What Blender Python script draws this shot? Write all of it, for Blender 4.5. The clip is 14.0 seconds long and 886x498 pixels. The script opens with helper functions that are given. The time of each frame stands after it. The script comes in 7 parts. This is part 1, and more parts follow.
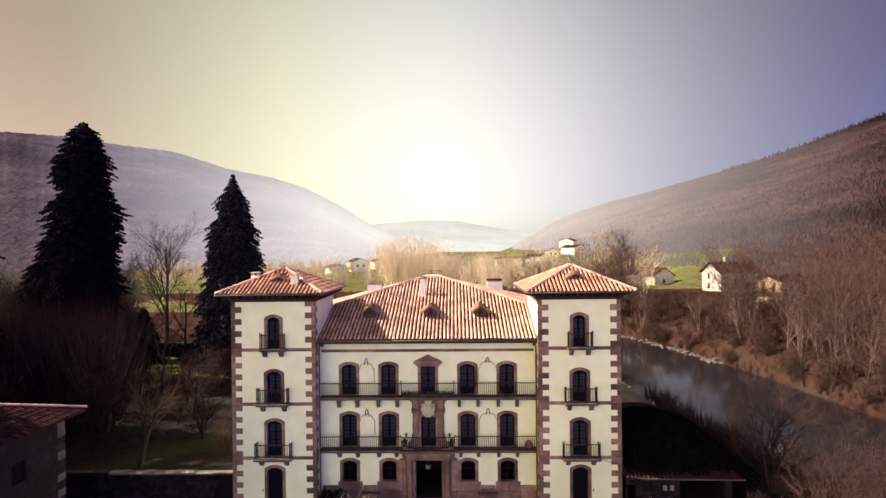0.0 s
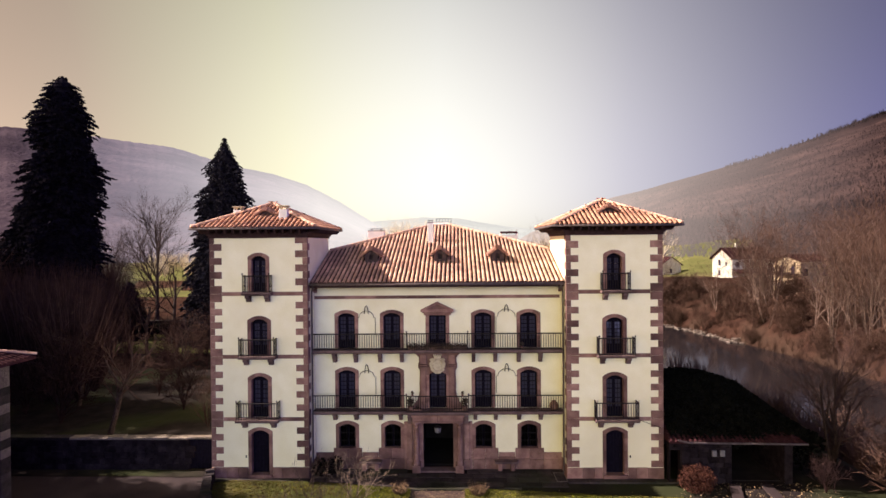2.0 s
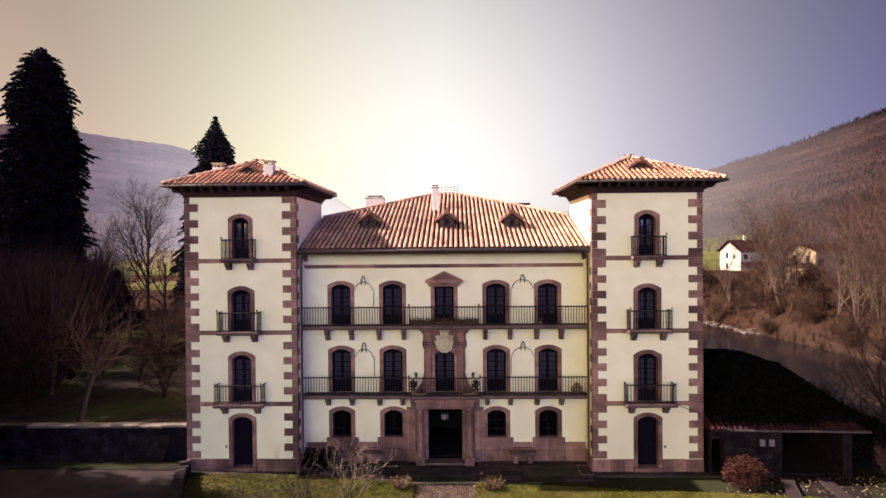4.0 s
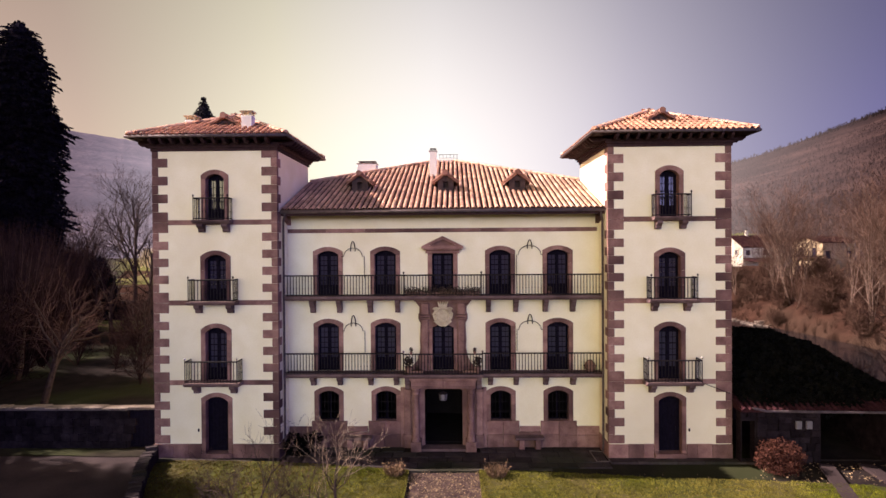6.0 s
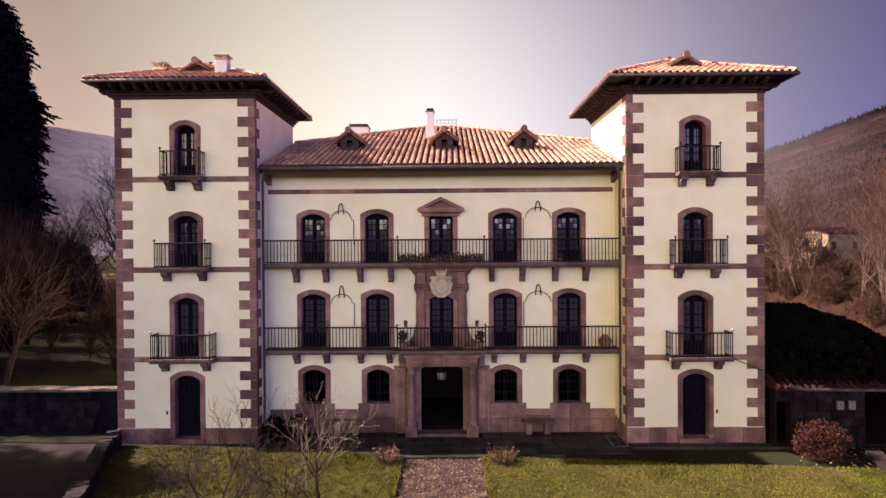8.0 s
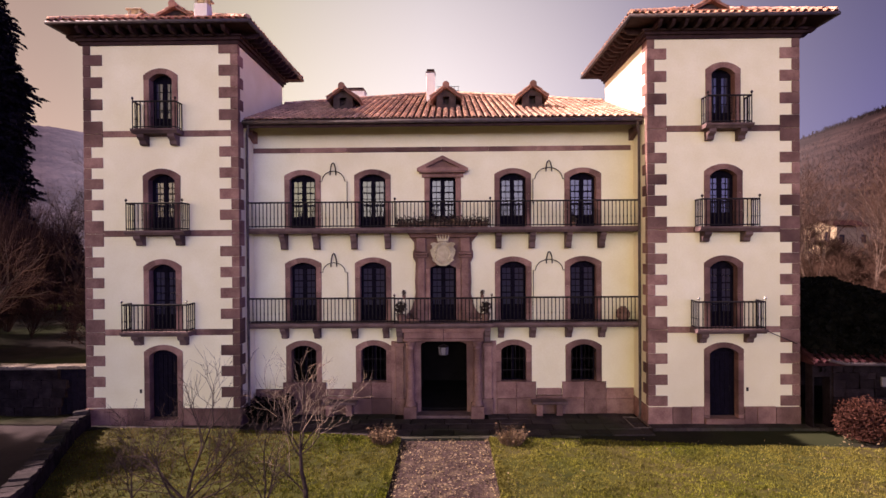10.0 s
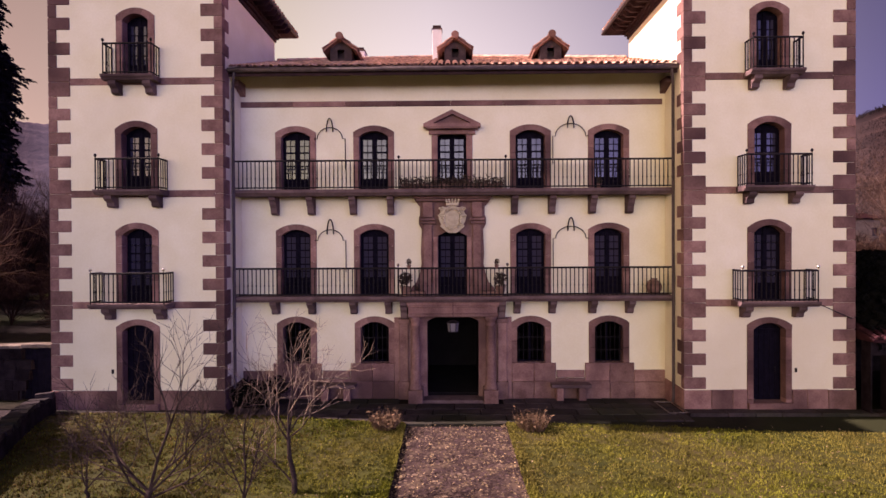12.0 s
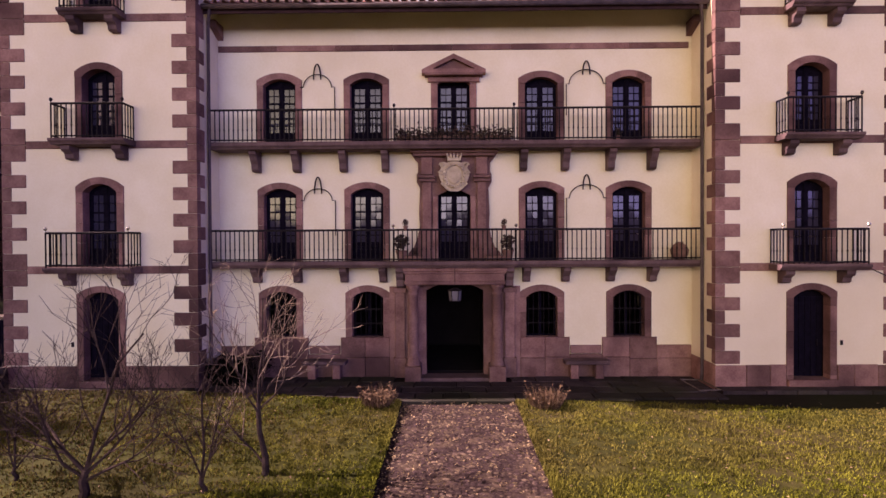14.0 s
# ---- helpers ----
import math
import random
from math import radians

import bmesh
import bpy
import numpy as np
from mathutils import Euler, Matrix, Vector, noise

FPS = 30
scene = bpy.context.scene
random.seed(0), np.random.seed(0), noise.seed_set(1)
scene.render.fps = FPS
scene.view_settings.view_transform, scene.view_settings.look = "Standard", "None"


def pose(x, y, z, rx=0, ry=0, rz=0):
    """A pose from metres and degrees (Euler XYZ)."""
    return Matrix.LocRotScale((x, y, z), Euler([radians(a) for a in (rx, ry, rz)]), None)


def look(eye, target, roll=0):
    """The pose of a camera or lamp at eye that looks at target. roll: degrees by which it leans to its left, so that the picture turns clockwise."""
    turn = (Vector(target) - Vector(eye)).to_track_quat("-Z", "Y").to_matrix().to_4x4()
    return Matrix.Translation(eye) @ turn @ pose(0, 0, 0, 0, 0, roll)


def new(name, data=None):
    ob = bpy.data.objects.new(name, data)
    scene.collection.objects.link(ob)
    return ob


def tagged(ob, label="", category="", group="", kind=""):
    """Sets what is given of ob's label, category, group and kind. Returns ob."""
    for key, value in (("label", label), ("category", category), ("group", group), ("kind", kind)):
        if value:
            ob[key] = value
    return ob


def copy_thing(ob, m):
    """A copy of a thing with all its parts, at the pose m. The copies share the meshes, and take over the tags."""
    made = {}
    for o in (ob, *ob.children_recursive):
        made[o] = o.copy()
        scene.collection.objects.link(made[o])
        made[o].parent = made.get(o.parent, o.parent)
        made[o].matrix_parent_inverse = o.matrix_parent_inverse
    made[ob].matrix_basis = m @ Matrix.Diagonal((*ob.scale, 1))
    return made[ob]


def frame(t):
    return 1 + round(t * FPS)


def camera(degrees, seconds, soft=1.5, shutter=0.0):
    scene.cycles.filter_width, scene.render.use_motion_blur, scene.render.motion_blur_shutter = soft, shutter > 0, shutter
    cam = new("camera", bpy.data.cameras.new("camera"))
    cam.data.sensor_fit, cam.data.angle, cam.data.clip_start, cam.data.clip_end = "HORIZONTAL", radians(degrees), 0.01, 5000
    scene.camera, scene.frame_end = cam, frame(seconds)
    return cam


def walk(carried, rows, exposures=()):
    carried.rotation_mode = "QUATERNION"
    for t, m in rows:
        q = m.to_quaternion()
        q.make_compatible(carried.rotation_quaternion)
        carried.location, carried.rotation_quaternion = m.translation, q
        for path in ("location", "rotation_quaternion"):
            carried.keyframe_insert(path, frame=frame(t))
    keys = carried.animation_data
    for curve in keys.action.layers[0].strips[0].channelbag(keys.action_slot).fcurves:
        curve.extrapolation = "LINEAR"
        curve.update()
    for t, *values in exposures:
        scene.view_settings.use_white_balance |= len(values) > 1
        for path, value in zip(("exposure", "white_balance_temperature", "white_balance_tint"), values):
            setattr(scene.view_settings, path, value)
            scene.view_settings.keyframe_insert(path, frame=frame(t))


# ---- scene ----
cam = camera(76.5, 14.0, 1.5)
PATH = [
    (0, (1.824, -33.146, 15.581), (1.777, -31.146, 15.571), -0.6),
    (0.5, (1.641, -32.027, 14.62), (1.593, -30.028, 14.606), -0.6),
    (1, (1.459, -30.886, 13.668), (1.411, -28.887, 13.652), -0.6),
    (1.5, (1.264, -29.661, 12.729), (1.215, -27.661, 12.714), -0.6),
    (2, (1.071, -28.547, 11.98), (1.022, -26.548, 11.963), -0.5),
    (2.5, (0.925, -27.588, 11.473), (0.877, -25.588, 11.455), -0.5),
    (3, (0.778, -26.629, 11.042), (0.729, -24.63, 11.021), -0.5),
    (5.5, (0.519, -23.008, 9.005), (0.475, -21.008, 8.985), -0.4),
    (6, (0.484, -22.381, 8.567), (0.445, -20.381, 8.551), -0.4),
    (6.5, (0.472, -21.774, 8.207), (0.433, -19.775, 8.191), -0.4),
    (7, (0.435, -21.131, 7.85), (0.397, -19.131, 7.834), -0.3),
    (7.5, (0.416, -20.568, 7.495), (0.381, -18.569, 7.48), -0.4),
    (8, (0.361, -19.968, 7.15), (0.334, -17.969, 7.132), -0.4),
    (10.5, (0.173, -17.689, 5.545), (0.147, -15.689, 5.532), -0.4),
    (11, (0.052, -17.214, 5.261), (0.028, -15.214, 5.249), -0.4),
    (11.5, (-0.015, -16.695, 5.047), (-0.04, -14.695, 5.03), -0.3),
    (12, (-0.077, -16.1, 4.793), (-0.102, -14.1, 4.776), -0.3),
    (12.5, (-0.128, -15.554, 4.552), (-0.154, -13.554, 4.535), -0.3),
    (13, (-0.166, -15.057, 4.278), (-0.19, -13.057, 4.261), -0.3),
    (13.5, (-0.152, -14.663, 4.026), (-0.176, -12.663, 4.007), -0.3),
    (14, (-0.109, -14.308, 3.739), (-0.136, -12.308, 3.716), -0.3),
]
EXPOSURES = [(0, 2.05, 6400, 18), (4, 2.05, 6400, 24), (8, 2.02, 6450, 33), (11, 1.94, 6550, 43), (14, 1.86, 6600, 54)]
walk(cam, [(t, look(eye, target, roll)) for t, eye, target, roll in PATH], EXPOSURES)

# sky and light settings
SKY_RAMP = [(0.0, (0.48, 0.33, 0.22)), (0.12, (0.54, 0.39, 0.25)), (0.30, (0.86, 0.82, 0.43)), (0.48, (0.88, 0.91, 0.84)), (0.70, (0.36, 0.36, 0.62)), (0.95, (0.14, 0.13, 0.36))]
GLOW_X, GLOW_Z, GLOW_AX, GLOW_AZ = -0.03, 0.12, 4.6, 5.2
GLOW_COLOR, GLOW_POWER = (1.0, 1.0, 0.79), 0.18
SKY_POWER, BACK_POWER = 0.028, 0.85
SUN_POWER = 3.6
HAZE_LEFT, HAZE_FAR, HAZE_RIGHT = 0.205, 0.16, 0.15

# ---------- world, sun ----------
SUN_EL, SUN_AZ = 38.0, 4.5          # degrees above the horizon; degrees behind the facade line, sun on the -x side
to_sun = Vector((-math.cos(radians(SUN_EL)) * math.cos(radians(SUN_AZ)), math.cos(radians(SUN_EL)) * math.sin(radians(SUN_AZ)), math.sin(radians(SUN_EL))))
world = bpy.data.worlds.new("world")
scene.world = world
world.use_nodes = True
wn, wl = world.node_tree.nodes, world.node_tree.links
wn.clear()
w_out = wn.new("ShaderNodeOutputWorld")
w_bg = wn.new("ShaderNodeBackground")
w_bg.inputs["Strength"].default_value = 0.1
w_sky = wn.new("ShaderNodeTexSky")
w_sky.sky_type, w_sky.sun_disc = "NISHITA", False
w_sky.sun_elevation = radians(SUN_EL)
w_sky.sun_rotation = math.atan2(to_sun.x, to_sun.y)
w_sky.dust_density, w_sky.air_density = 2.0, 1.0
wl.new(w_sky.outputs[0], w_bg.inputs["Color"])


def wmath(op, a, b=None, c=None):
    n = wn.new("ShaderNodeMath")
    n.operation = op
    for k, v in enumerate((a, b, c)):
        if v is None:
            continue
        if isinstance(v, (int, float)):
            n.inputs[k].default_value = v
        else:
            wl.new(v, n.inputs[k])
    return n.outputs[0]


# winter haze: the sky's own light tinted warm towards the sun's side and violet away from it, paler down the valley
w_geo = wn.new("ShaderNodeTexCoord")
w_sep = wn.new("ShaderNodeSeparateXYZ")
wl.new(w_geo.outputs["Generated"], w_sep.inputs[0])
w_ramp = wn.new("ShaderNodeValToRGB")
wl.new(wmath("MULTIPLY_ADD", w_sep.outputs["X"], 0.70, 0.5), w_ramp.inputs[0])
els = w_ramp.color_ramp.elements
for p, c in SKY_RAMP[2:]:
    els.new(0.5)
for e, (p, c) in zip(els, SKY_RAMP):
    e.position, e.color = p, (*c, 1)
w_mul = wn.new("ShaderNodeMix")
w_mul.data_type, w_mul.blend_type = "RGBA", "MULTIPLY"
w_mul.inputs[0].default_value = 1.0
w_bw = wn.new("ShaderNodeRGBToBW")
wl.new(w_sky.outputs[0], w_bw.inputs[0])
w_des = wn.new("ShaderNodeMix")
w_des.data_type = "RGBA"
w_des.inputs[0].default_value = 0.75
wl.new(w_sky.outputs[0], w_des.inputs[6])
wl.new(w_bw.outputs[0], w_des.inputs[7])
wl.new(w_des.outputs[2], w_mul.inputs[6])
wl.new(w_ramp.outputs[0], w_mul.inputs[7])
wl.new(w_mul.outputs[2], w_bg.inputs["Color"])
w_back = wmath("MULTIPLY_ADD", w_sep.outputs["Y"], -0.5, 0.5)
w_low = wmath("SUBTRACT", 1.0, wmath("MAXIMUM", w_sep.outputs["Z"], 0.0))
w_veil = wmath("MULTIPLY", wmath("POWER", w_back, 1.5), wmath("POWER", w_low, 3.0))
wl.new(wmath("MULTIPLY_ADD", w_veil, BACK_POWER, SKY_POWER), w_bg.inputs["Strength"])
w_dx = wmath("SUBTRACT", w_sep.outputs["X"], GLOW_X)
w_dz = wmath("SUBTRACT", w_sep.outputs["Z"], GLOW_Z)
w_r2 = wmath("ADD", wmath("MULTIPLY", wmath("MULTIPLY", w_dx, w_dx), GLOW_AX), wmath("MULTIPLY", wmath("MULTIPLY", w_dz, w_dz), GLOW_AZ))
w_front = wmath("MULTIPLY", wmath("MAXIMUM", w_sep.outputs["Y"], 0.0), wmath("POWER", 2.718, wmath("MULTIPLY", wmath("POWER", w_r2, 1.12), -1.0)))
w_glow = wn.new("ShaderNodeBackground")
w_glow.inputs["Color"].default_value = (*GLOW_COLOR, 1)
wl.new(wmath("MULTIPLY", w_front, GLOW_POWER), w_glow.inputs["Strength"])
w_b = wn.new("ShaderNodeAddShader")
wl.new(w_bg.outputs[0], w_b.inputs[0])
wl.new(w_glow.outputs[0], w_b.inputs[1])
wl.new(w_b.outputs[0], w_out.inputs["Surface"])

sun_data = bpy.data.lights.new("sun", "SUN")
sun_data.energy, sun_data.angle, sun_data.color = SUN_POWER, radians(0.6), (1.0, 0.88, 0.72)
sun = new("sun", sun_data)
sun.matrix_world = look(to_sun * 100, (0, 0, 0))

# ---------- materials ----------


def mat(name, a, b, scale=4.0, rough=0.8, bump=0.3, metal=0.0, fine=10.0, spread=0.0, c=None, big=0.35, spec=0.12, height=0.02, along=1.0, detail=5):
    """Two colours mixed by coarse and fine noise, with relief; spread: how much single pieces differ."""
    m = bpy.data.materials.new(name)
    m.use_nodes = True
    n, l = m.node_tree.nodes, m.node_tree.links
    bs = n["Principled BSDF"]
    bs.inputs["Roughness"].default_value, bs.inputs["Metallic"].default_value = rough, metal
    bs.inputs["Specular IOR Level"].default_value = spec
    tc = n.new("ShaderNodeNewGeometry")
    mp = n.new("ShaderNodeMapping")
    mp.inputs["Scale"].default_value = (1.0, along, 1.0)
    l.new(tc.outputs["Position"], mp.inputs["Vector"])
    at = mp.outputs[0] if along != 1.0 else tc.outputs["Position"]
    n1, n2, n3 = (n.new("ShaderNodeTexNoise") for _ in range(3))
    for q, s, d in ((n1, scale, detail), (n2, scale * fine, detail - 1), (n3, scale * 0.15, 2)):
        q.inputs["Scale"].default_value, q.inputs["Detail"].default_value = s, d
        l.new(at, q.inputs["Vector"])
    add = n.new("ShaderNodeMath")
    add.operation = "MULTIPLY_ADD"
    l.new(n2.outputs[0], add.inputs[0])
    add.inputs[1].default_value = 0.5
    l.new(n1.outputs[0], add.inputs[2])
    rng = n.new("ShaderNodeMapRange")
    rng.inputs[1].default_value, rng.inputs[2].default_value = 0.52, 0.98
    l.new(add.outputs[0], rng.inputs[0])
    mix = n.new("ShaderNodeMix")
    mix.data_type = "RGBA"
    mix.inputs[6].default_value, mix.inputs[7].default_value = (*a, 1), (*b, 1)
    l.new(rng.outputs[0], mix.inputs[0])
    out = mix.outputs[2]
    if c is not None:
        r3 = n.new("ShaderNodeMapRange")
        r3.inputs[1].default_value, r3.inputs[2].default_value = 0.48, 0.62
        r3.inputs[4].default_value = big * 2
        l.new(n3.outputs[0], r3.inputs[0])
        mx = n.new("ShaderNodeMix")
        mx.data_type = "RGBA"
        mx.inputs[7].default_value = (*c, 1)
        l.new(r3.outputs[0], mx.inputs[0])
        l.new(out, mx.inputs[6])
        out = mx.outputs[2]
    if spread:
        oi = n.new("ShaderNodeObjectInfo")
        gi = n.new("ShaderNodeNewGeometry")
        s1 = n.new("ShaderNodeMath")
        l.new(oi.outputs["Random"], s1.inputs[0])
        l.new(gi.outputs["Random Per Island"], s1.inputs[1])
        fr = n.new("ShaderNodeMath")
        fr.operation = "FRACT"
        l.new(s1.outputs[0], fr.inputs[0])
        hv = n.new("ShaderNodeHueSaturation")
        mr = n.new("ShaderNodeMapRange")
        mr.inputs[3].default_value, mr.inputs[4].default_value = 1 - spread, 1 + spread
        l.new(fr.outputs[0], mr.inputs[0])
        l.new(mr.outputs[0], hv.inputs["Value"])
        l.new(out, hv.inputs["Color"])
        out = hv.outputs[0]
    l.new(out, bs.inputs["Base Color"])
    if bump:
        bp = n.new("ShaderNodeBump")
        bp.inputs["Strength"].default_value, bp.inputs["Distance"].default_value = bump, height
        l.new(add.outputs[0], bp.inputs["Height"])
        l.new(bp.outputs[0], bs.inputs["Normal"])
    return m


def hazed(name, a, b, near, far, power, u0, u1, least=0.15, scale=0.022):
    """Far hills: bare woodland with lit haze put in as emission, brightest down the valley (bearing u1), thickening
    with distance and towards the floor.
    """
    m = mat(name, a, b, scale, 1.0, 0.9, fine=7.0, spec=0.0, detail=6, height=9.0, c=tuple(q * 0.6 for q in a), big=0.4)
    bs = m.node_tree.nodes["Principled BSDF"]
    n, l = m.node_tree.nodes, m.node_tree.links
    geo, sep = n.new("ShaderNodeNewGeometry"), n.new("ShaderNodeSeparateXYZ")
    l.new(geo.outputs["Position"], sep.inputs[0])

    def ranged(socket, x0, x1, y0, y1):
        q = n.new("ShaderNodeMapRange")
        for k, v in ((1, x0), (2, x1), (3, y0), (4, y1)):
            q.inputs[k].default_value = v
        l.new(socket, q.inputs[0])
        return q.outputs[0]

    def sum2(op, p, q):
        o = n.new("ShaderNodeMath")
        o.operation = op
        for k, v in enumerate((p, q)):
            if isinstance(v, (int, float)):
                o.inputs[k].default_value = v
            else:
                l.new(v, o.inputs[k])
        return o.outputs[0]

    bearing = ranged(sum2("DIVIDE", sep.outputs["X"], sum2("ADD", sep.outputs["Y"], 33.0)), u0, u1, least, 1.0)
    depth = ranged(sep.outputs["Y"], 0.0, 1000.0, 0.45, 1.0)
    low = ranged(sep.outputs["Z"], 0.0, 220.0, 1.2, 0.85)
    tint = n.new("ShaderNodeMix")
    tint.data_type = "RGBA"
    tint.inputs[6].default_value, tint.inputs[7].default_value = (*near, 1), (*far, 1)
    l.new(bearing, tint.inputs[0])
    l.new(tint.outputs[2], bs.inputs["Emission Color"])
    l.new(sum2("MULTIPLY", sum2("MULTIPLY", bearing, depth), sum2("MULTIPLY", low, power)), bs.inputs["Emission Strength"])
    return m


PLASTER = mat("lime_plaster", (0.762, 0.712, 0.490), (0.846, 0.806, 0.608), 1.2, 0.9, 0.25, fine=14, c=(0.643, 0.588, 0.41), big=0.25)
STONE = mat("red_sandstone", (0.155, 0.081, 0.071), (0.298, 0.175, 0.148), 2.5, 0.85, 0.6, fine=9, spread=0.28, c=(0.072, 0.039, 0.039), big=0.42)
STONE_PALE = mat("pale_carved_stone", (0.42, 0.36, 0.25), (0.60, 0.52, 0.37), 9, 0.85, 0.6, c=(0.33, 0.26, 0.18))
SLAB = mat("balcony_stone", (0.090, 0.057, 0.058), (0.175, 0.117, 0.112), 3, 0.85, 0.5, c=(0.05, 0.032, 0.034), big=0.4)
TILE = mat("terracotta_tile", (0.44, 0.235, 0.165), (0.66, 0.43, 0.32), 5, 0.85, 0.4, fine=6, spread=0.24, c=(0.31, 0.175, 0.14))
# roof base under the barrels: the shadow between them is in this colour
TILE_PAN = mat("tile_channel_shadow", (0.022, 0.009, 0.009), (0.050, 0.021, 0.018), 5, 0.9, 0.3)
METER = mat("grey_plastic", (0.12, 0.115, 0.125), (0.17, 0.16, 0.17), 5, 0.6, 0.1)
# old tile, darkened further to carry the shade on barn and shed roofs
TILE_OLD = mat("old_shaded_tile", (0.022, 0.008, 0.011), (0.050, 0.020, 0.022), 5, 0.95, 0.3, spread=0.35, spec=0.02)
# deeper orange than TILE, for the tower roofs
TILE_TOWER = mat("darker_tower_tile", (0.33, 0.145, 0.090), (0.52, 0.285, 0.190), 5, 0.85, 0.4, fine=6, spread=0.26, c=(0.24, 0.115, 0.085))
# darker than TILE, for the dormer caps
TILE_CAP = mat("dark_cap_tile", (0.20, 0.095, 0.072), (0.36, 0.195, 0.145), 5, 0.9, 0.4, fine=6, spread=0.26, c=(0.12, 0.06, 0.05))
IRON = mat("wrought_iron", (0.006, 0.005, 0.006), (0.016, 0.012, 0.014), 20, 0.6, 0.2)
OCHRE = mat("ochre_render", (0.30, 0.23, 0.15), (0.44, 0.35, 0.235), 1.2, 0.9, 0.25, c=(0.22, 0.165, 0.11))
FARM_WALL = mat("weathered_limewash", (0.36, 0.34, 0.29), (0.52, 0.49, 0.42), 1.0, 0.9, 0.2, c=(0.28, 0.26, 0.22))
WOOD_DARK = mat("dark_painted_wood", (0.0025, 0.002, 0.0055), (0.008, 0.006, 0.014), 9, 0.8, 0.3, spec=0.05)
WOOD_EAVE = mat("eave_timber", (0.022, 0.011, 0.013), (0.050, 0.025, 0.025), 6, 0.8, 0.4)
GUTTER = mat("zinc_gutter", (0.055, 0.042, 0.045), (0.115, 0.088, 0.088), 5, 0.6, 0.15, metal=0.1)
WHITE = mat("white_paint", (0.72, 0.69, 0.63), (0.82, 0.80, 0.76), 3, 0.8, 0.2)
# near-black colour stands in for the darkness of unlit rooms
ROOM_SHADE = mat("room_shade", (0.008, 0.006, 0.007), (0.015, 0.012, 0.013), 2, 0.95, 0.1)
GRASS = mat("winter_grass", (0.019, 0.021, 0.004), (0.058, 0.060, 0.011), 1.6, 0.9, 0.9, fine=16, c=(0.068, 0.052, 0.019), big=0.34)
BLADES = mat("grass_blades", (0.030, 0.040, 0.003), (0.158, 0.164, 0.016), 0.9, 0.9, 0.0, fine=12, spread=0.6, spec=0.05, c=(0.15, 0.118, 0.034), big=0.3)
BLADES_DRY_SHADE = mat("dry_shaded_blades", (0.040, 0.027, 0.007), (0.130, 0.090, 0.025), 0.9, 0.9, 0.0, fine=12, spread=0.5, spec=0.05, c=(0.06, 0.06, 0.012), big=0.3)
LEAVES = mat("fallen_leaves", (0.11, 0.072, 0.040), (0.27, 0.20, 0.115), 8, 0.85, 0.0, spread=0.45)
LITTER = mat("leaf_litter", (0.017, 0.009, 0.0075), (0.058, 0.030, 0.022), 0.9, 1.0, 0.9, fine=12, spec=0.0, c=(0.045, 0.028, 0.021), height=0.25, big=0.45)
EARTH = mat("damp_earth", (0.011, 0.008, 0.009), (0.028, 0.021, 0.019), 1.0, 1.0, 0.6, spec=0.05, fine=12, c=(0.03, 0.036, 0.014))
FIELD = mat("pasture", (0.062, 0.066, 0.024), (0.118, 0.116, 0.044), 0.05, 1.0, 0.5, spec=0.0, fine=18, c=(0.11, 0.085, 0.048), big=0.45)
PAVING = mat("flagstone", (0.024, 0.019, 0.021), (0.068, 0.051, 0.050), 2.2, 0.85, 0.6, spread=0.35, c=(0.028, 0.032, 0.016))
COBBLE = mat("cobble_stone", (0.028, 0.017, 0.019), (0.075, 0.048, 0.045), 20, 0.9, 0.5, fine=2.5, spread=0.4, c=(0.20, 0.145, 0.095), big=0.30)
PATH_SOIL = mat("trodden_soil", (0.022, 0.013, 0.014), (0.055, 0.034, 0.030), 14, 0.95, 0.7, fine=3, c=(0.11, 0.075, 0.052), big=0.3)
ROAD = mat("worn_road", (0.018, 0.012, 0.014), (0.042, 0.029, 0.030), 0.8, 0.9, 0.4, fine=18, c=(0.036, 0.025, 0.026))
RUBBLE = mat("rubble_wall", (0.015, 0.011, 0.013), (0.048, 0.036, 0.038), 3.2, 0.9, 0.9, spread=0.4, height=0.05, c=(0.025, 0.025, 0.016))
# darker copy of RUBBLE, with the shade on the walls put into it
RUBBLE_SHADE = mat("shaded_rubble", (0.007, 0.005, 0.007), (0.024, 0.018, 0.021), 3.2, 0.95, 0.9, spread=0.4, height=0.05, spec=0.02)
BARK = mat("bare_bark", (0.022, 0.015, 0.015), (0.060, 0.041, 0.037), 5, 1.0, 0.6, spec=0.05)
# paler copy of BARK: sun on the young tree's twigs is put into it
BARK_SUNLIT = mat("sunlit_bark", (0.11, 0.077, 0.06), (0.26, 0.19, 0.145), 4, 0.9, 0.6)
# very pale base colour carries the sunlit haze over the valley trees
TWIG_HAZE = mat("hazy_gold_twigs", (0.42, 0.33, 0.21), (0.66, 0.54, 0.36), 2, 0.9, 0.0)
TWIG_DARK = mat("dark_twigs", (0.014, 0.008, 0.009), (0.042, 0.024, 0.023), 1.5, 1.0, 0.0, spec=0.0)
TWIG_RED = mat("red_twigs", (0.033, 0.019, 0.018), (0.078, 0.046, 0.040), 1.5, 1.0, 0.0, spec=0.0)
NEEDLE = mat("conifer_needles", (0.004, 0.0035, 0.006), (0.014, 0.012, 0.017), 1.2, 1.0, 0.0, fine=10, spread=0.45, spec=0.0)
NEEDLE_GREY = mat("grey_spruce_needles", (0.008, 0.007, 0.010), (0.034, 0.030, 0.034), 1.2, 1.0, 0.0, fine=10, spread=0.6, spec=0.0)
BARK_BANK = mat("riverside_bark", (0.0517, 0.0345, 0.0299), (0.1725, 0.1173, 0.0943), 3, 0.95, 0.4)
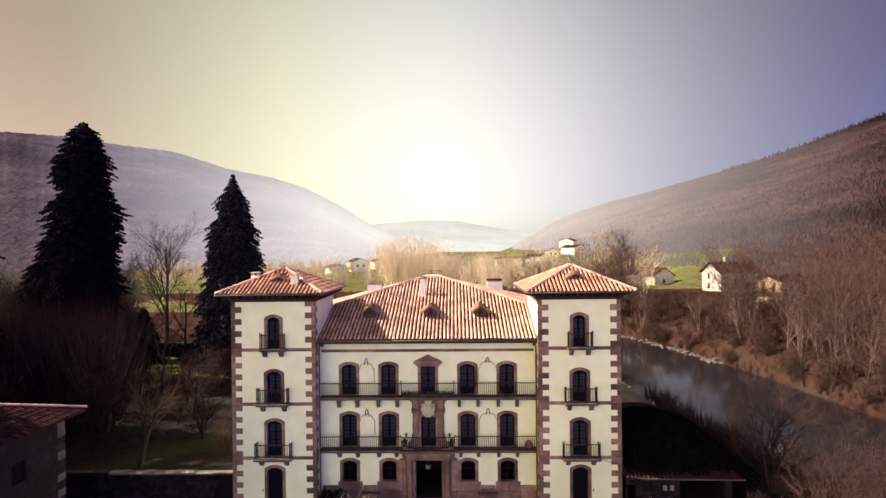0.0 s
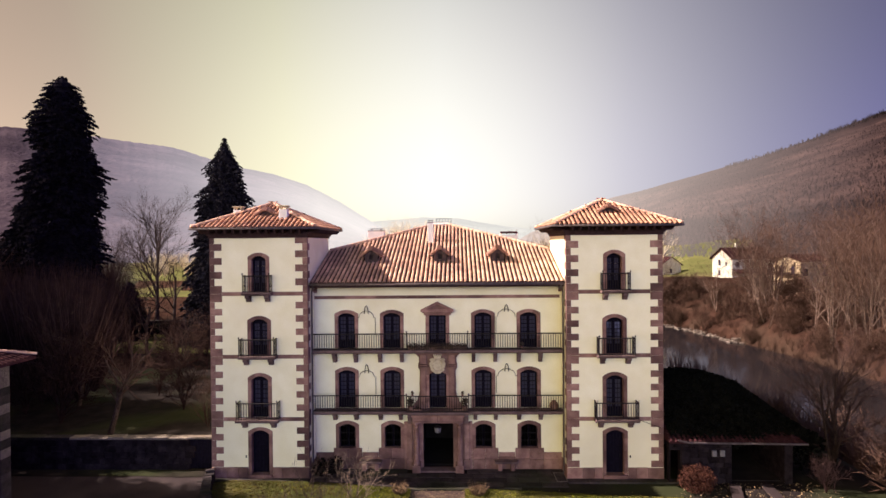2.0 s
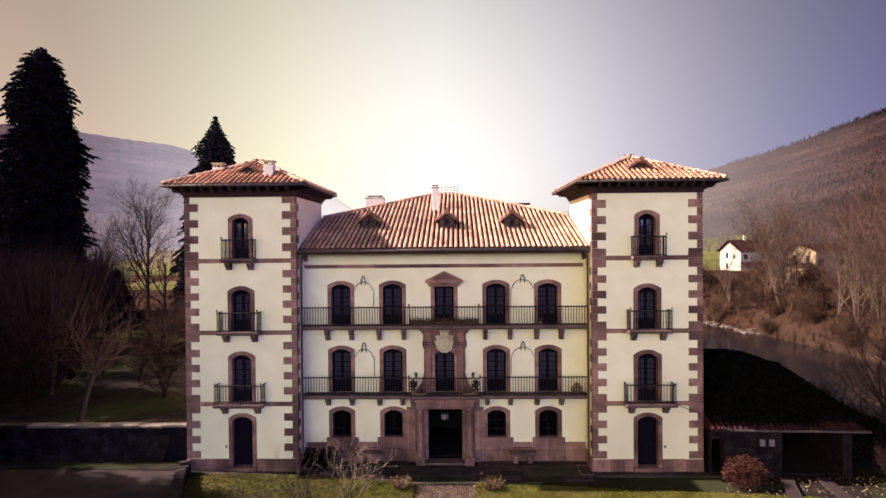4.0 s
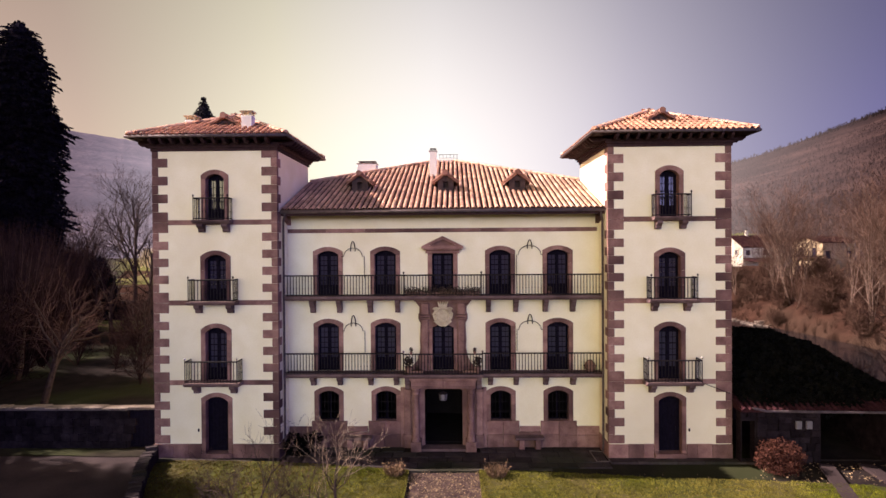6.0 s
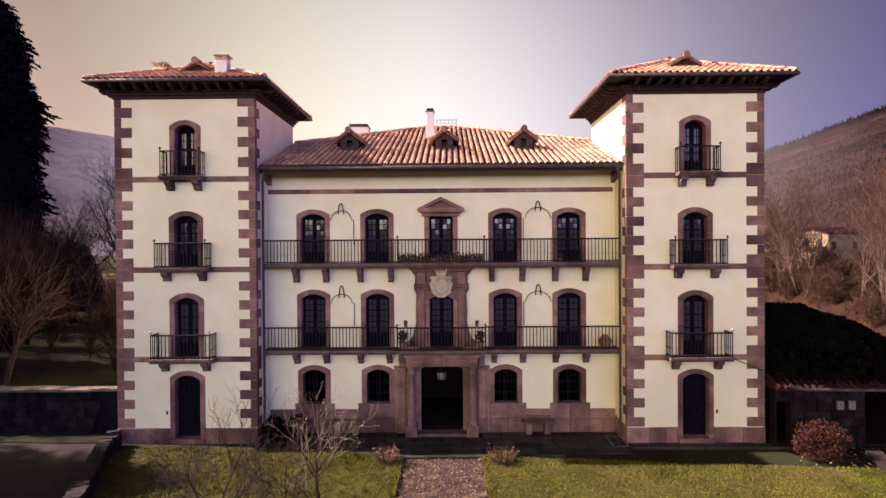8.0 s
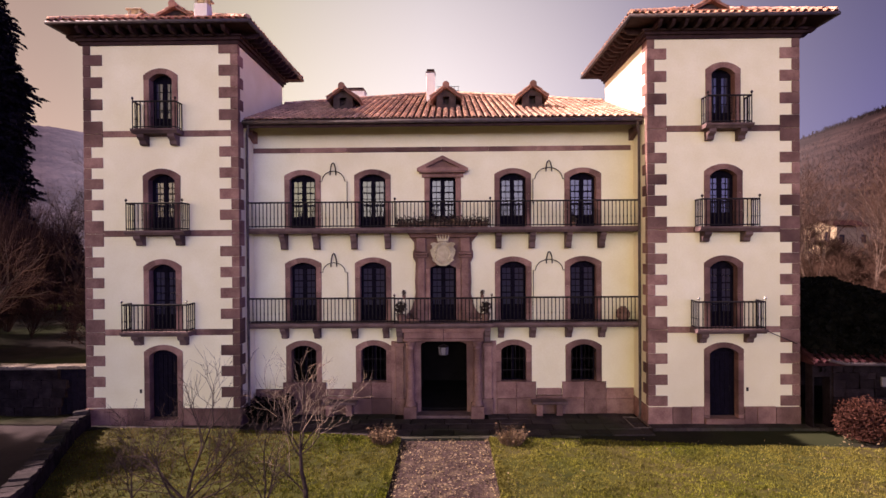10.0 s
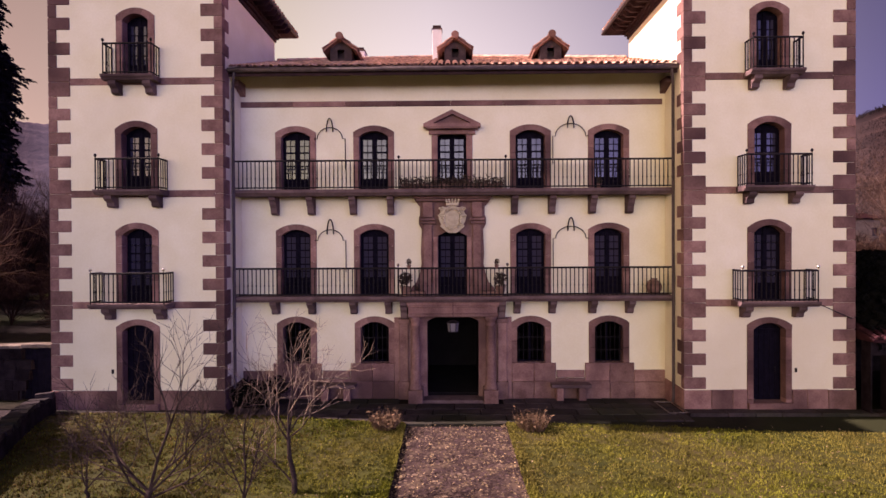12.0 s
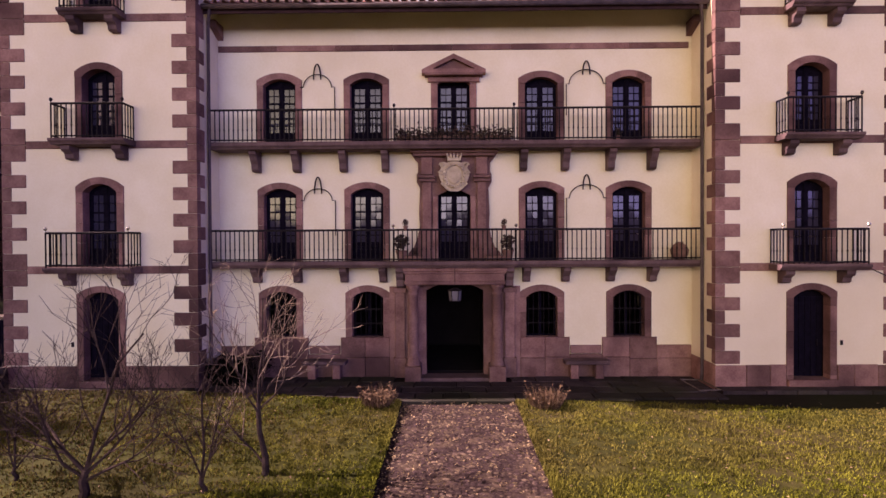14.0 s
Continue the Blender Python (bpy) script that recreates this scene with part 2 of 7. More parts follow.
TWIG_TAN = mat("tan_twigs", (0.0345, 0.0196, 0.0161), (0.0989, 0.0575, 0.0437), 1.5, 1.0, 0.0, spec=0.0)
# near-black leaves: the tower's shade over the shed is put into them
IVY = mat("shaded_ivy_leaves", (0.002, 0.0024, 0.002), (0.006, 0.006, 0.005), 2, 0.9, 0.0, spread=0.4, spec=0.03)
RUST = mat("rusty_shrub", (0.030, 0.010, 0.008), (0.078, 0.029, 0.019), 3, 0.9, 0.0, spread=0.4)
STRAW = mat("dry_perennials", (0.07, 0.043, 0.028), (0.19, 0.12, 0.07), 5, 0.9, 0.0, spread=0.4)
PLANT = mat("window_box_plant", (0.030, 0.035, 0.022), (0.10, 0.055, 0.045), 9, 0.8, 0.0, spread=0.4)
POT = mat("clay_pot", (0.16, 0.09, 0.07), (0.28, 0.16, 0.12), 6, 0.85, 0.3)
GRAVEL = mat("river_gravel", (0.10, 0.08, 0.072), (0.21, 0.17, 0.145), 1.5, 0.9, 0.8, fine=8, height=0.2)
BRASS = mat("polished_brass", (0.75, 0.70, 0.62), (0.85, 0.8, 0.74), 8, 0.25, 0.0, metal=0.9)

GLASS = bpy.data.materials.new("window_glass")
GLASS.use_nodes = True
g = GLASS.node_tree.nodes["Principled BSDF"]
g.inputs["Base Color"].default_value = (0.030, 0.028, 0.050, 1)
g.inputs["Roughness"].default_value, g.inputs["IOR"].default_value = 0.06, 1.45
WATER = bpy.data.materials.new("river_water")
WATER.use_nodes = True
wnn, wll = WATER.node_tree.nodes, WATER.node_tree.links
g = wnn["Principled BSDF"]
g.inputs["Base Color"].default_value = (0.012, 0.010, 0.012, 1)
g.inputs["Roughness"].default_value, g.inputs["IOR"].default_value = 0.08, 1.33
g.inputs["Specular IOR Level"].default_value = 0.3
wt, wb = wnn.new("ShaderNodeTexNoise"), wnn.new("ShaderNodeBump")
wt.inputs["Scale"].default_value, wt.inputs["Detail"].default_value = 1.3, 4
wg = wnn.new("ShaderNodeNewGeometry")
wll.new(wg.outputs["Position"], wt.inputs["Vector"])
wb.inputs["Strength"].default_value, wb.inputs["Distance"].default_value = 0.10, 0.03
wll.new(wt.outputs[0], wb.inputs["Height"])
wll.new(wb.outputs[0], g.inputs["Normal"])


# surface emission on these hills stands in for the lit air before them
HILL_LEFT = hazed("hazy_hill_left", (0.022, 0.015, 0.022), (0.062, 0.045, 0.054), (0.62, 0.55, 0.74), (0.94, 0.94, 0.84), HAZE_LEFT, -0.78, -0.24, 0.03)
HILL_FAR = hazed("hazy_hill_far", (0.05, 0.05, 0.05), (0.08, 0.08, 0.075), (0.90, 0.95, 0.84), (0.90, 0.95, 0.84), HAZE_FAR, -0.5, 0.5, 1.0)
HILL_RIGHT = hazed("hazy_hill_right", (0.010, 0.0065, 0.008), (0.042, 0.026, 0.025), (0.80, 0.58, 0.52), (0.97, 0.88, 0.74), HAZE_RIGHT, 0.76, 0.20, 0.0)

# ---------- mesh helpers ----------


class MB:
    """Collects boxes, tubes and prisms into one mesh."""

    def __init__(self):
        self.v, self.f, self.mi = [], [], []
        self.cur = 0

    def add(self, verts, faces):
        o = len(self.v)
        self.v.extend([tuple(p) for p in verts])
        self.f.extend([tuple(i + o for i in q) for q in faces])
        self.mi.extend([self.cur] * len(faces))
        return self

    def box(self, x0, x1, y0, y1, z0, z1, m=None):
        vs = [Vector(p) for p in ((x0, y0, z0), (x1, y0, z0), (x1, y1, z0), (x0, y1, z0), (x0, y0, z1), (x1, y0, z1), (x1, y1, z1), (x0, y1, z1))]
        if m is not None:
            vs = [m @ p for p in vs]
        return self.add(vs, [(0, 3, 2, 1), (4, 5, 6, 7), (0, 1, 5, 4), (1, 2, 6, 5), (2, 3, 7, 6), (3, 0, 4, 7)])

    def bbox(self, x0, x1, y0, y1, z0, z1, b=0.015, m=None):
        """A box with chamfered edges towards -y, +x, -x."""
        vs, fs = [], []
        for y, i in ((y0, b), (y0 + b, 0), (y1, 0)):
            vs += [(x0 + i, y, z0 + i), (x1 - i, y, z0 + i), (x1 - i, y, z1 - i), (x0 + i, y, z1 - i)]
        fs.append((0, 1, 2, 3))
        for r in (0, 4):
            for k in range(4):
                a, c = r + k, r + (k + 1) % 4
                fs.append((a, a + 4, c + 4, c))
        fs.append((11, 10, 9, 8))
        if m is not None:
            vs = [m @ Vector(p) for p in vs]
        return self.add(vs, fs)

    def tube(self, pts, radii, n=5, caps=True):
        pts = [Vector(p) for p in pts]
        if isinstance(radii, (int, float)):
            radii = [radii] * len(pts)
        vs, fs = [], []
        for k, p in enumerate(pts):
            d = (pts[min(k + 1, len(pts) - 1)] - pts[max(k - 1, 0)])
            d = d.normalized() if d.length > 1e-9 else Vector((0, 0, 1))
            up = Vector((0, 1, 0)) if abs(d.y) < 0.9 else Vector((1, 0, 0))
            a = d.cross(up).normalized()
            b = d.cross(a)
            for j in range(n):
                t = 2 * math.pi * j / n
                vs.append(p + (a * math.cos(t) + b * math.sin(t)) * radii[k])
        for k in range(len(pts) - 1):
            for j in range(n):
                j2 = (j + 1) % n
                fs.append((k * n + j, k * n + j2, (k + 1) * n + j2, (k + 1) * n + j))
        if caps:
            fs.append(tuple(range(n - 1, -1, -1)))
            fs.append(tuple((len(pts) - 1) * n + j for j in range(n)))
        return self.add(vs, fs)

    def lathe(self, profile, n=12, at=(0, 0, 0)):
        vs, fs = [], []
        for r, z in profile:
            for j in range(n):
                t = 2 * math.pi * j / n
                vs.append((at[0] + r * math.cos(t), at[1] + r * math.sin(t), at[2] + z))
        for k in range(len(profile) - 1):
            for j in range(n):
                j2 = (j + 1) % n
                fs.append((k * n + j, k * n + j2, (k + 1) * n + j2, (k + 1) * n + j))
        fs.append(tuple(range(n - 1, -1, -1)))
        fs.append(tuple((len(profile) - 1) * n + j for j in range(n)))
        return self.add(vs, fs)

    def plate(self, outer, holes, y0, y1, flip=None):
        """An upright slab in the xz plane from y0 (front) to y1, with openings right through. flip maps (x, y, z) elsewhere."""
        from mathutils.geometry import tessellate_polygon
        loops = [outer] + list(holes)
        flat = [p for lp in loops for p in lp]
        tris = tessellate_polygon([[Vector((x, z, 0)) for x, z in lp] for lp in loops])
        n = len(flat)
        vs = [(x, y0, z) for x, z in flat] + [(x, y1, z) for x, z in flat]
        fs = []
        for a, b, c in tris:
            ax, az = flat[a]
            bx, bz = flat[b]
            cx, cz = flat[c]
            if (bx - ax) * (cz - az) - (bz - az) * (cx - ax) < 0:
                b, c = c, b
            fs.append((a, b, c))
            fs.append((a + n, c + n, b + n))
        o = 0
        for i, lp in enumerate(loops):
            m = len(lp)
            area = sum(lp[k][0] * lp[(k + 1) % m][1] - lp[(k + 1) % m][0] * lp[k][1] for k in range(m))
            inward = (area > 0) == (i > 0)
            for k in range(m):
                a, b = o + k, o + (k + 1) % m
                fs.append((a, b, b + n, a + n) if inward else (a, a + n, b + n, b))
            o += m
        if flip:
            vs = [flip(Vector(p)) for p in vs]
        return self.add(vs, fs)

    def mesh(self, name, *mats, smooth=False):
        me = bpy.data.meshes.new(name)
        me.from_pydata(self.v, [], self.f)
        for m in mats:
            me.materials.append(m)
        if len(mats) > 1:
            me.polygons.foreach_set("material_index", self.mi)
        if smooth:
            me.polygons.foreach_set("use_smooth", [True] * len(me.polygons))
        me.update()
        return me


def empty(name, label, category, at=(0, 0, 0), group="", kind=""):
    ob = new(name)
    ob.location = at
    return tagged(ob, label, category, group, kind)


def part(name, mb, material, parent=None, label="", smooth=False, at=None):
    me = mb.mesh(name, material, smooth=smooth) if isinstance(mb, MB) else mb
    ob = new(name, me)
    if at is not None:
        ob.matrix_basis = at if isinstance(at, Matrix) else Matrix.Translation(at)
    if parent is not None:
        ob.parent = parent
        if parent.parent is not None or parent.type == "EMPTY" or True:
            p, m = parent, Matrix()
            while p is not None:
                m = p.matrix_basis @ m
                p = p.parent
            ob.matrix_parent_inverse = Matrix()
            ob.matrix_basis = m.inverted() @ ob.matrix_basis
    return tagged(ob, label)


def thing(name, mb, material, label, category, group="", kind="", smooth=False, at=None):
    return tagged(part(name, mb, material, None, "", smooth, at), label, category, group, kind)


def arch(cx, w, z0, zs, za, n=10):
    """Outline of an opening with a segmental head: sill z0, springing zs, crown za; counterclockwise."""
    pts = [(cx - w / 2, z0), (cx + w / 2, z0)]
    h = za - zs
    r = (w * w / 4 + h * h) / (2 * h)
    t0 = math.asin(min(1.0, (w / 2) / r))
    for k in range(n + 1):
        t = t0 - 2 * t0 * k / n
        pts.append((cx + r * math.sin(t), za - r + r * math.cos(t)))
    return pts


def rect(x0, x1, z0, z1):
    return [(x0, z0), (x1, z0), (x1, z1), (x0, z1)]

# ---------- ground, river, hills ----------
RIGHT_U = np.array([0.06, 0.10, 0.134, 0.165, 0.194, 0.274, 0.325, 0.375, 0.435, 0.496, 0.556, 0.616, 0.677, 0.765, 1.2, 2.0])
RIGHT_S = np.array([-0.02, 0.0, 0.019, 0.037, 0.052, 0.077, 0.088, 0.102, 0.118, 0.135, 0.152, 0.173, 0.196, 0.229, 0.30, 0.33])
LEFT_U = np.array([-1.6, -0.81, -0.71, -0.60, -0.51, -0.45, -0.41, -0.33, -0.27, -0.21, -0.148, -0.108, -0.07, -0.04])
LEFT_S = np.array([0.24, 0.216, 0.207, 0.189, 0.177, 0.158, 0.144, 0.127, 0.108, 0.077, 0.038, 0.019, 0.004, -0.02])


def river_mid(y):
    return np.interp(y, [-300, -40, 10, 30, 45, 60, 75, 90, 105, 125, 400], [40, 36, 36, 34, 32.5, 30, 26, 16, -5, -60, -900])


def ridge_depth(u):
    return np.interp(u, [0.05, 0.34, 1.6], [1500, 1050, 750])


def height(x, y):
    x, y = np.asarray(x, float), np.asarray(y, float)
    d = np.maximum(y + 33.1, 1.0)
    u = (x - 1.8) / d
    dep = ridge_depth(u)
    top = np.where(u > 0.05, 15.6 + np.interp(u, RIGHT_U, RIGHT_S) * dep, 0)
    top = np.maximum(top, 0)
    start = np.interp(u, [0.05, 0.2, 0.4, 1.0], [700, 350, 190, 90])
    f = np.clip((d - start) / (dep - start), 0, 1) ** 1.2
    rough = np.sin(x * 0.021 + y * 0.013) * np.sin(y * 0.017 - x * 0.008) * 0.5 + np.sin(x * 0.051 + 1.3) * np.sin(y * 0.043) * 0.25
    h = top * f * (1 + 0.02 * rough * (1 - f))
    h = np.where(d > dep, top - (d - dep) * 0.12, h)
    h = np.maximum(h, 0)
    # behind the viewer: gentle rise
    back = np.clip((-45 - y) / 500, 0, 1)
    h = np.where(y < -30, back ** 1.3 * 30, h)
    # river bed and its wooded far bank
    s = x - river_mid(y)
    near_y = np.clip((175 - y) / 60, 0, 1)
    bank = np.clip((s - 10) / 16, 0, 1) * 2.5 + np.clip((s - 26) / 40, 0, 1) * 0.3
    bank = bank + 0.35 * np.sin(x * 0.9 + y * 0.4) * np.sin(y * 0.7) * np.clip((s - 10) / 6, 0, 1)
    h = h + np.where(s > 10, bank, 0) * near_y
    bed = -4.0 * np.clip((13.5 - np.abs(s)) / 5.0, 0, 1)
    h = h + bed * np.clip((260 - y) / 60, 0, 1)
    return h - 0.06


def grid_axis(parts):
    out = []
    for a, b, n in parts:
        out += list(np.linspace(a, b, n, endpoint=False))
    return np.array(out + [parts[-1][1]])


gx = grid_axis([(-3200, -300, 20), (-300, -60, 24), (-60, 110, 110), (110, 400, 55), (400, 1000, 60), (1000, 3200, 22)])
gy = grid_axis([(-900, -80, 16), (-80, -20, 20), (-20, 130, 100), (130, 420, 50), (420, 1200, 90), (1200, 3400, 30)])
XX, YY = np.meshgrid(gx, gy)
ZZ = height(XX, YY)
me = bpy.data.meshes.new("ground")
nx, ny = len(gx), len(gy)
idx = np.arange(nx * ny).reshape(ny, nx)
quads = np.stack([idx[:-1, :-1], idx[:-1, 1:], idx[1:, 1:], idx[1:, :-1]], -1).reshape(-1, 4)
me.from_pydata(np.stack([XX, YY, ZZ], -1).reshape(-1, 3).tolist(), [], quads.tolist())
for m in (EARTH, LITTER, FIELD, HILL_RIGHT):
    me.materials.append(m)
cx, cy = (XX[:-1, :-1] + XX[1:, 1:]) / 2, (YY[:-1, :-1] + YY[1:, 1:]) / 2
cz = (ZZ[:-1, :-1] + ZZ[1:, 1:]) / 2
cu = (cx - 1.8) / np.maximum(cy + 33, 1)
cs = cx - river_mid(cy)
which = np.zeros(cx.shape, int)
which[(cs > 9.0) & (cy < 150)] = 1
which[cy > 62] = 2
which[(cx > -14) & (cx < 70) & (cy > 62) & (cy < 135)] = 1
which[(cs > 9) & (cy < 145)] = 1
# hillside faces that glow with the haze of HILL_RIGHT
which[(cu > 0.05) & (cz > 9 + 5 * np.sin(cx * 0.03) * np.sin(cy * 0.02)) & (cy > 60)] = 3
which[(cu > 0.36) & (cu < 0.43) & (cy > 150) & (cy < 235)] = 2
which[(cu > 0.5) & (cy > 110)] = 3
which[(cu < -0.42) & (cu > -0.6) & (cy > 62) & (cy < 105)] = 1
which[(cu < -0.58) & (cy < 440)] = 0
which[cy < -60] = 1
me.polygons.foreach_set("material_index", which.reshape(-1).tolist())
me.polygons.foreach_set("use_smooth", [True] * len(me.polygons))
me.update()
tagged(new("ground", me), "valley floor and wooded hillsides in winter", "ground", kind="structure")



def far_hill(us, slope, depth, start, material, label, seed):
    """A distant ridge: a sheet that rises from the valley floor to the skyline and falls behind it."""
    vs, fs = [], []
    nf = 26
    for u in us:
        s, dp = slope(u), depth(u)
        top = max(0.0, 15.6 + s * dp) + 1.6 * noise.noise(Vector((u * 60, seed, 0))) + 2.4 * noise.noise(Vector((u * 330, seed, 4)))
        for k in range(nf + 3):
            f = min(k / nf, 1.0)
            d2 = start + (dp - start) * f if k <= nf else dp + 150 * (k - nf)
            h = top * f ** 1.1 * (1 + 0.004 * (1 - f) * noise.noise(Vector((u * 14, f * 5, seed)))) if k <= nf else top - 20 * (k - nf)
            vs.append((1.8 + u * d2, d2 - 33.1, h - 1.0))
    for i in range(len(us) - 1):
        for k in range(nf + 2):
            o = i * (nf + 3) + k
            fs.append((o, o + nf + 3, o + nf + 4, o + 1))
    mb2 = MB().add(vs, fs)
    tagged(thing("backdrop", mb2, material, label, "hill", smooth=True), kind="structure")


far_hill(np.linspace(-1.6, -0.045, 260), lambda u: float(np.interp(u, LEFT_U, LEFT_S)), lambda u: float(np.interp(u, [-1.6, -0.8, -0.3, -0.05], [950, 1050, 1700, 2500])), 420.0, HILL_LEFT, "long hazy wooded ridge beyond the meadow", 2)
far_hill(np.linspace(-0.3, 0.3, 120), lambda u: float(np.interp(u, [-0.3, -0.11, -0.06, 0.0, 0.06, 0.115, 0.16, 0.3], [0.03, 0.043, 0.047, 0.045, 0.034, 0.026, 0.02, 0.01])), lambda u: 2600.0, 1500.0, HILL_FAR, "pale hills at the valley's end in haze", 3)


def rowband(xs0, xs1, ys, z, name, material, label, category):
    mb = MB()
    vs = [(x, y, z) for x, y in zip(xs0, ys)] + [(x, y, z) for x, y in zip(xs1, ys)]
    n = len(ys)
    mb.add(vs, [(k, n + k, n + k + 1, k + 1) for k in range(n - 1)])
    return thing(name, mb, material, label, category, kind="structure")


ys = np.linspace(-200, 125, 60)
rowband(river_mid(ys) - 14 - np.clip(ys - 70, 0, 60) * 0.6, river_mid(ys) + 14, ys, -2.5, "water", WATER, "still dark river below the wooded bank", "river")

# ---------- manor house ----------
house = empty("manor_house", "white plastered manor house with two towers and red sandstone quoins", "house")
XT0, XT1, TD = 6.6, {-1: 11.6, 1: 11.4}, 4.9   # towers from x, to x, depth
YM = 1.42                              # main wall plane
ZS = (3.08, 6.29, 9.52)                # string courses
TOP_T, TOP_M = 12.45, 9.95
WALL = 0.45
COLS = (-4.88, -2.44, 0.0, 2.43, 4.85)

# openings of the main front: (cx, width, sill, springing, crown)
main_open = []
for c in COLS:
    main_open.append((c, 0.90, 6.45, 8.16, 8.33))
    main_open.append((c, 0.90, 3.24, 5.10, 5.27))
    if c:
        main_open.append((c, 0.87, 1.09, 2.20, 2.38))
main_open.append((0, 1.60, -0.08, 2.40, 2.63))

mb = MB()
mb.plate(rect(-XT0, XT0, -0.1, TOP_M + 0.28), [arch(o[0], o[1] + 0.14, o[2] - 0.04 if o[1] < 1.2 else o[2], o[3] + 0.04, o[4] + 0.07) for o in main_open], YM, YM + WALL)
main_wall = part("main_wall", mb, PLASTER, house, "cream lime-plastered front wall")
mb = MB()
mb.box(-XT1[-1] + 0.05, -XT1[-1] + 0.5, TD, 23, -0.1, TOP_M)
mb.box(XT1[1] - 0.5, XT1[1] - 0.05, TD, 23, -0.1, TOP_M)
mb.box(-XT1[-1] + 0.05, XT1[1] - 0.05, 23, 23.45, -0.1, TOP_M)
part("rear_wall", mb, PLASTER, house)
# unseen floors and partitions, coloured near-black so openings look into darkness
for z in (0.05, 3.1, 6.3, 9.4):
    part("inner_floor", MB().box(-XT0 + 0.0, XT0, YM + WALL + 0.003, 22.9, z - 0.15, z), ROOM_SHADE, house)
part("inner_wall", MB().box(-XT0, XT0, 6.0, 6.1, 0.05, TOP_M), ROOM_SHADE, house)
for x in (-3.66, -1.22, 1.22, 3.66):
    part("inner_wall", MB().box(x - 0.05, x + 0.05, YM + WALL + 0.01, 5.99, 0.06, 9.2), ROOM_SHADE, house)

# towers
TW = {0: (0.91, 0.24, 2.32, 2.51), 1: (0.87, ZS[0] + 0.08, 5.08, 5.29), 2: (0.85, ZS[1] + 0.08, 8.02, 8.22), 3: (0.74, ZS[2] + 0.08, 11.27, 11.46)}
TC = {-1: -9.09, 1: 9.0}             # window axes of the towers
tower_wall = {}
for s in (-1, 1):
    c = TC[s]
    holes = [arch(c, TW[k][0] + 0.14, TW[k][1] - 0.04, TW[k][2] + 0.04, TW[k][3] + 0.07) for k in range(4)]
    xa, xb = sorted((s * XT0, s * XT1[s]))
    mb = MB()
    mb.plate(rect(xa, xb, -0.1, TOP_T), holes, 0, WALL)
    tower_wall[s] = part("tower_wall", mb, PLASTER, house, "cream lime-plastered tower wall")
    part("side_wall", MB().box(xa, xa + WALL, WALL, TD, -0.1, TOP_T), PLASTER, house)
    part("side_wall", MB().box(xb - WALL, xb, WALL, TD, -0.1, TOP_T), PLASTER, house)
    part("back_wall", MB().box(xa + WALL, xb - WALL, TD - WALL, TD, -0.1, TOP_T), PLASTER, house)
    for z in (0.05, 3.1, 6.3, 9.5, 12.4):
        part("inner_floor", MB().box(xa + WALL + 0.003, xb - WALL - 0.003, WALL + 0.003, TD - WALL - 0.003, z - 0.12, z), ROOM_SHADE, house)

# quoins: front long/short courses, side faces in opposite step
rng = random.Random(5)
courses = []                           # (z0, z1, long?)
z = 0.62
for s3 in (*ZS, 12.45):
    base = z
    blocks = []
    cur = base
    while cur < s3 - 0.43:
        blocks.append(cur)
        cur += 0.345
    top = s3 - 0.42 if s3 < 12 else 12.45
    h = (top - base) / len(blocks)
    for k in range(len(blocks)):
        courses.append((base + k * h, base + (k + 1) * h, k % 2 == (1 if base > 1 else 0) if base > 1 else k % 2 == 0))
    if s3 < 12:
        courses.append((s3 - 0.42, s3, True))
        courses.append((s3, s3 + 0.42, True))
    z = s3 + 0.42
quoin_mesh = {}


def quoin(h, wf, ws, key):
    """An L-shaped corner stone: front arm wf, side arm ws, from the origin corner; arms run to +x and +y."""
    if key in quoin_mesh:
        return quoin_mesh[key]
    p, b = 0.022, 0.012
    out = [(-p, -p), (wf, -p), (wf, 0.12), (0.12, 0.12), (0.12, ws), (-p, ws)]
    ins = [(-p + b, -p + b), (wf - b, -p + b), (wf - b, 0.12), (0.12, 0.12), (0.12, ws - b), (-p + b, ws - b)]
    mb2 = MB()
    vs = [(x, y, 0) for x, y in ins] + [(x, y, b) for x, y in out] + [(x, y, h - b) for x, y in out] + [(x, y, h) for x, y in ins]
    fs = [(5, 4, 3, 2, 1, 0), (18, 19, 20, 21, 22, 23)]
    for r in (0, 6, 12):
        for k in range(6):
            fs.append((r + k, r + (k + 1) % 6, r + 6 + (k + 1) % 6, r + 6 + k))
    mb2.add(vs, fs)
    quoin_mesh[key] = mb2.mesh("quoin_stone", STONE)
    return quoin_mesh[key]


for s in (-1, 1):
    for edge in (XT0, XT1[s]):
        flip = 1 if s * edge == min(s * XT0, s * XT1[s]) else -1
        turned = s < 0 and edge == XT0     # the inner corner of one tower starts with the other step
        for z0, z1, step_long in courses:
            long = step_long != turned
            wf = 0.6 if long else 0.22
            ws = 0.18 if long else 0.46
            h = round(z1 - z0 - 0.006, 3)
            me = quoin(h, wf, ws, (h, long))
            m = Matrix.Translation((s * edge, 0, z0 + 0.003)) @ Matrix.Diagonal((flip, 1, 1, 1))
            part("quoin_stone", me, STONE, tower_wall[s], at=m)
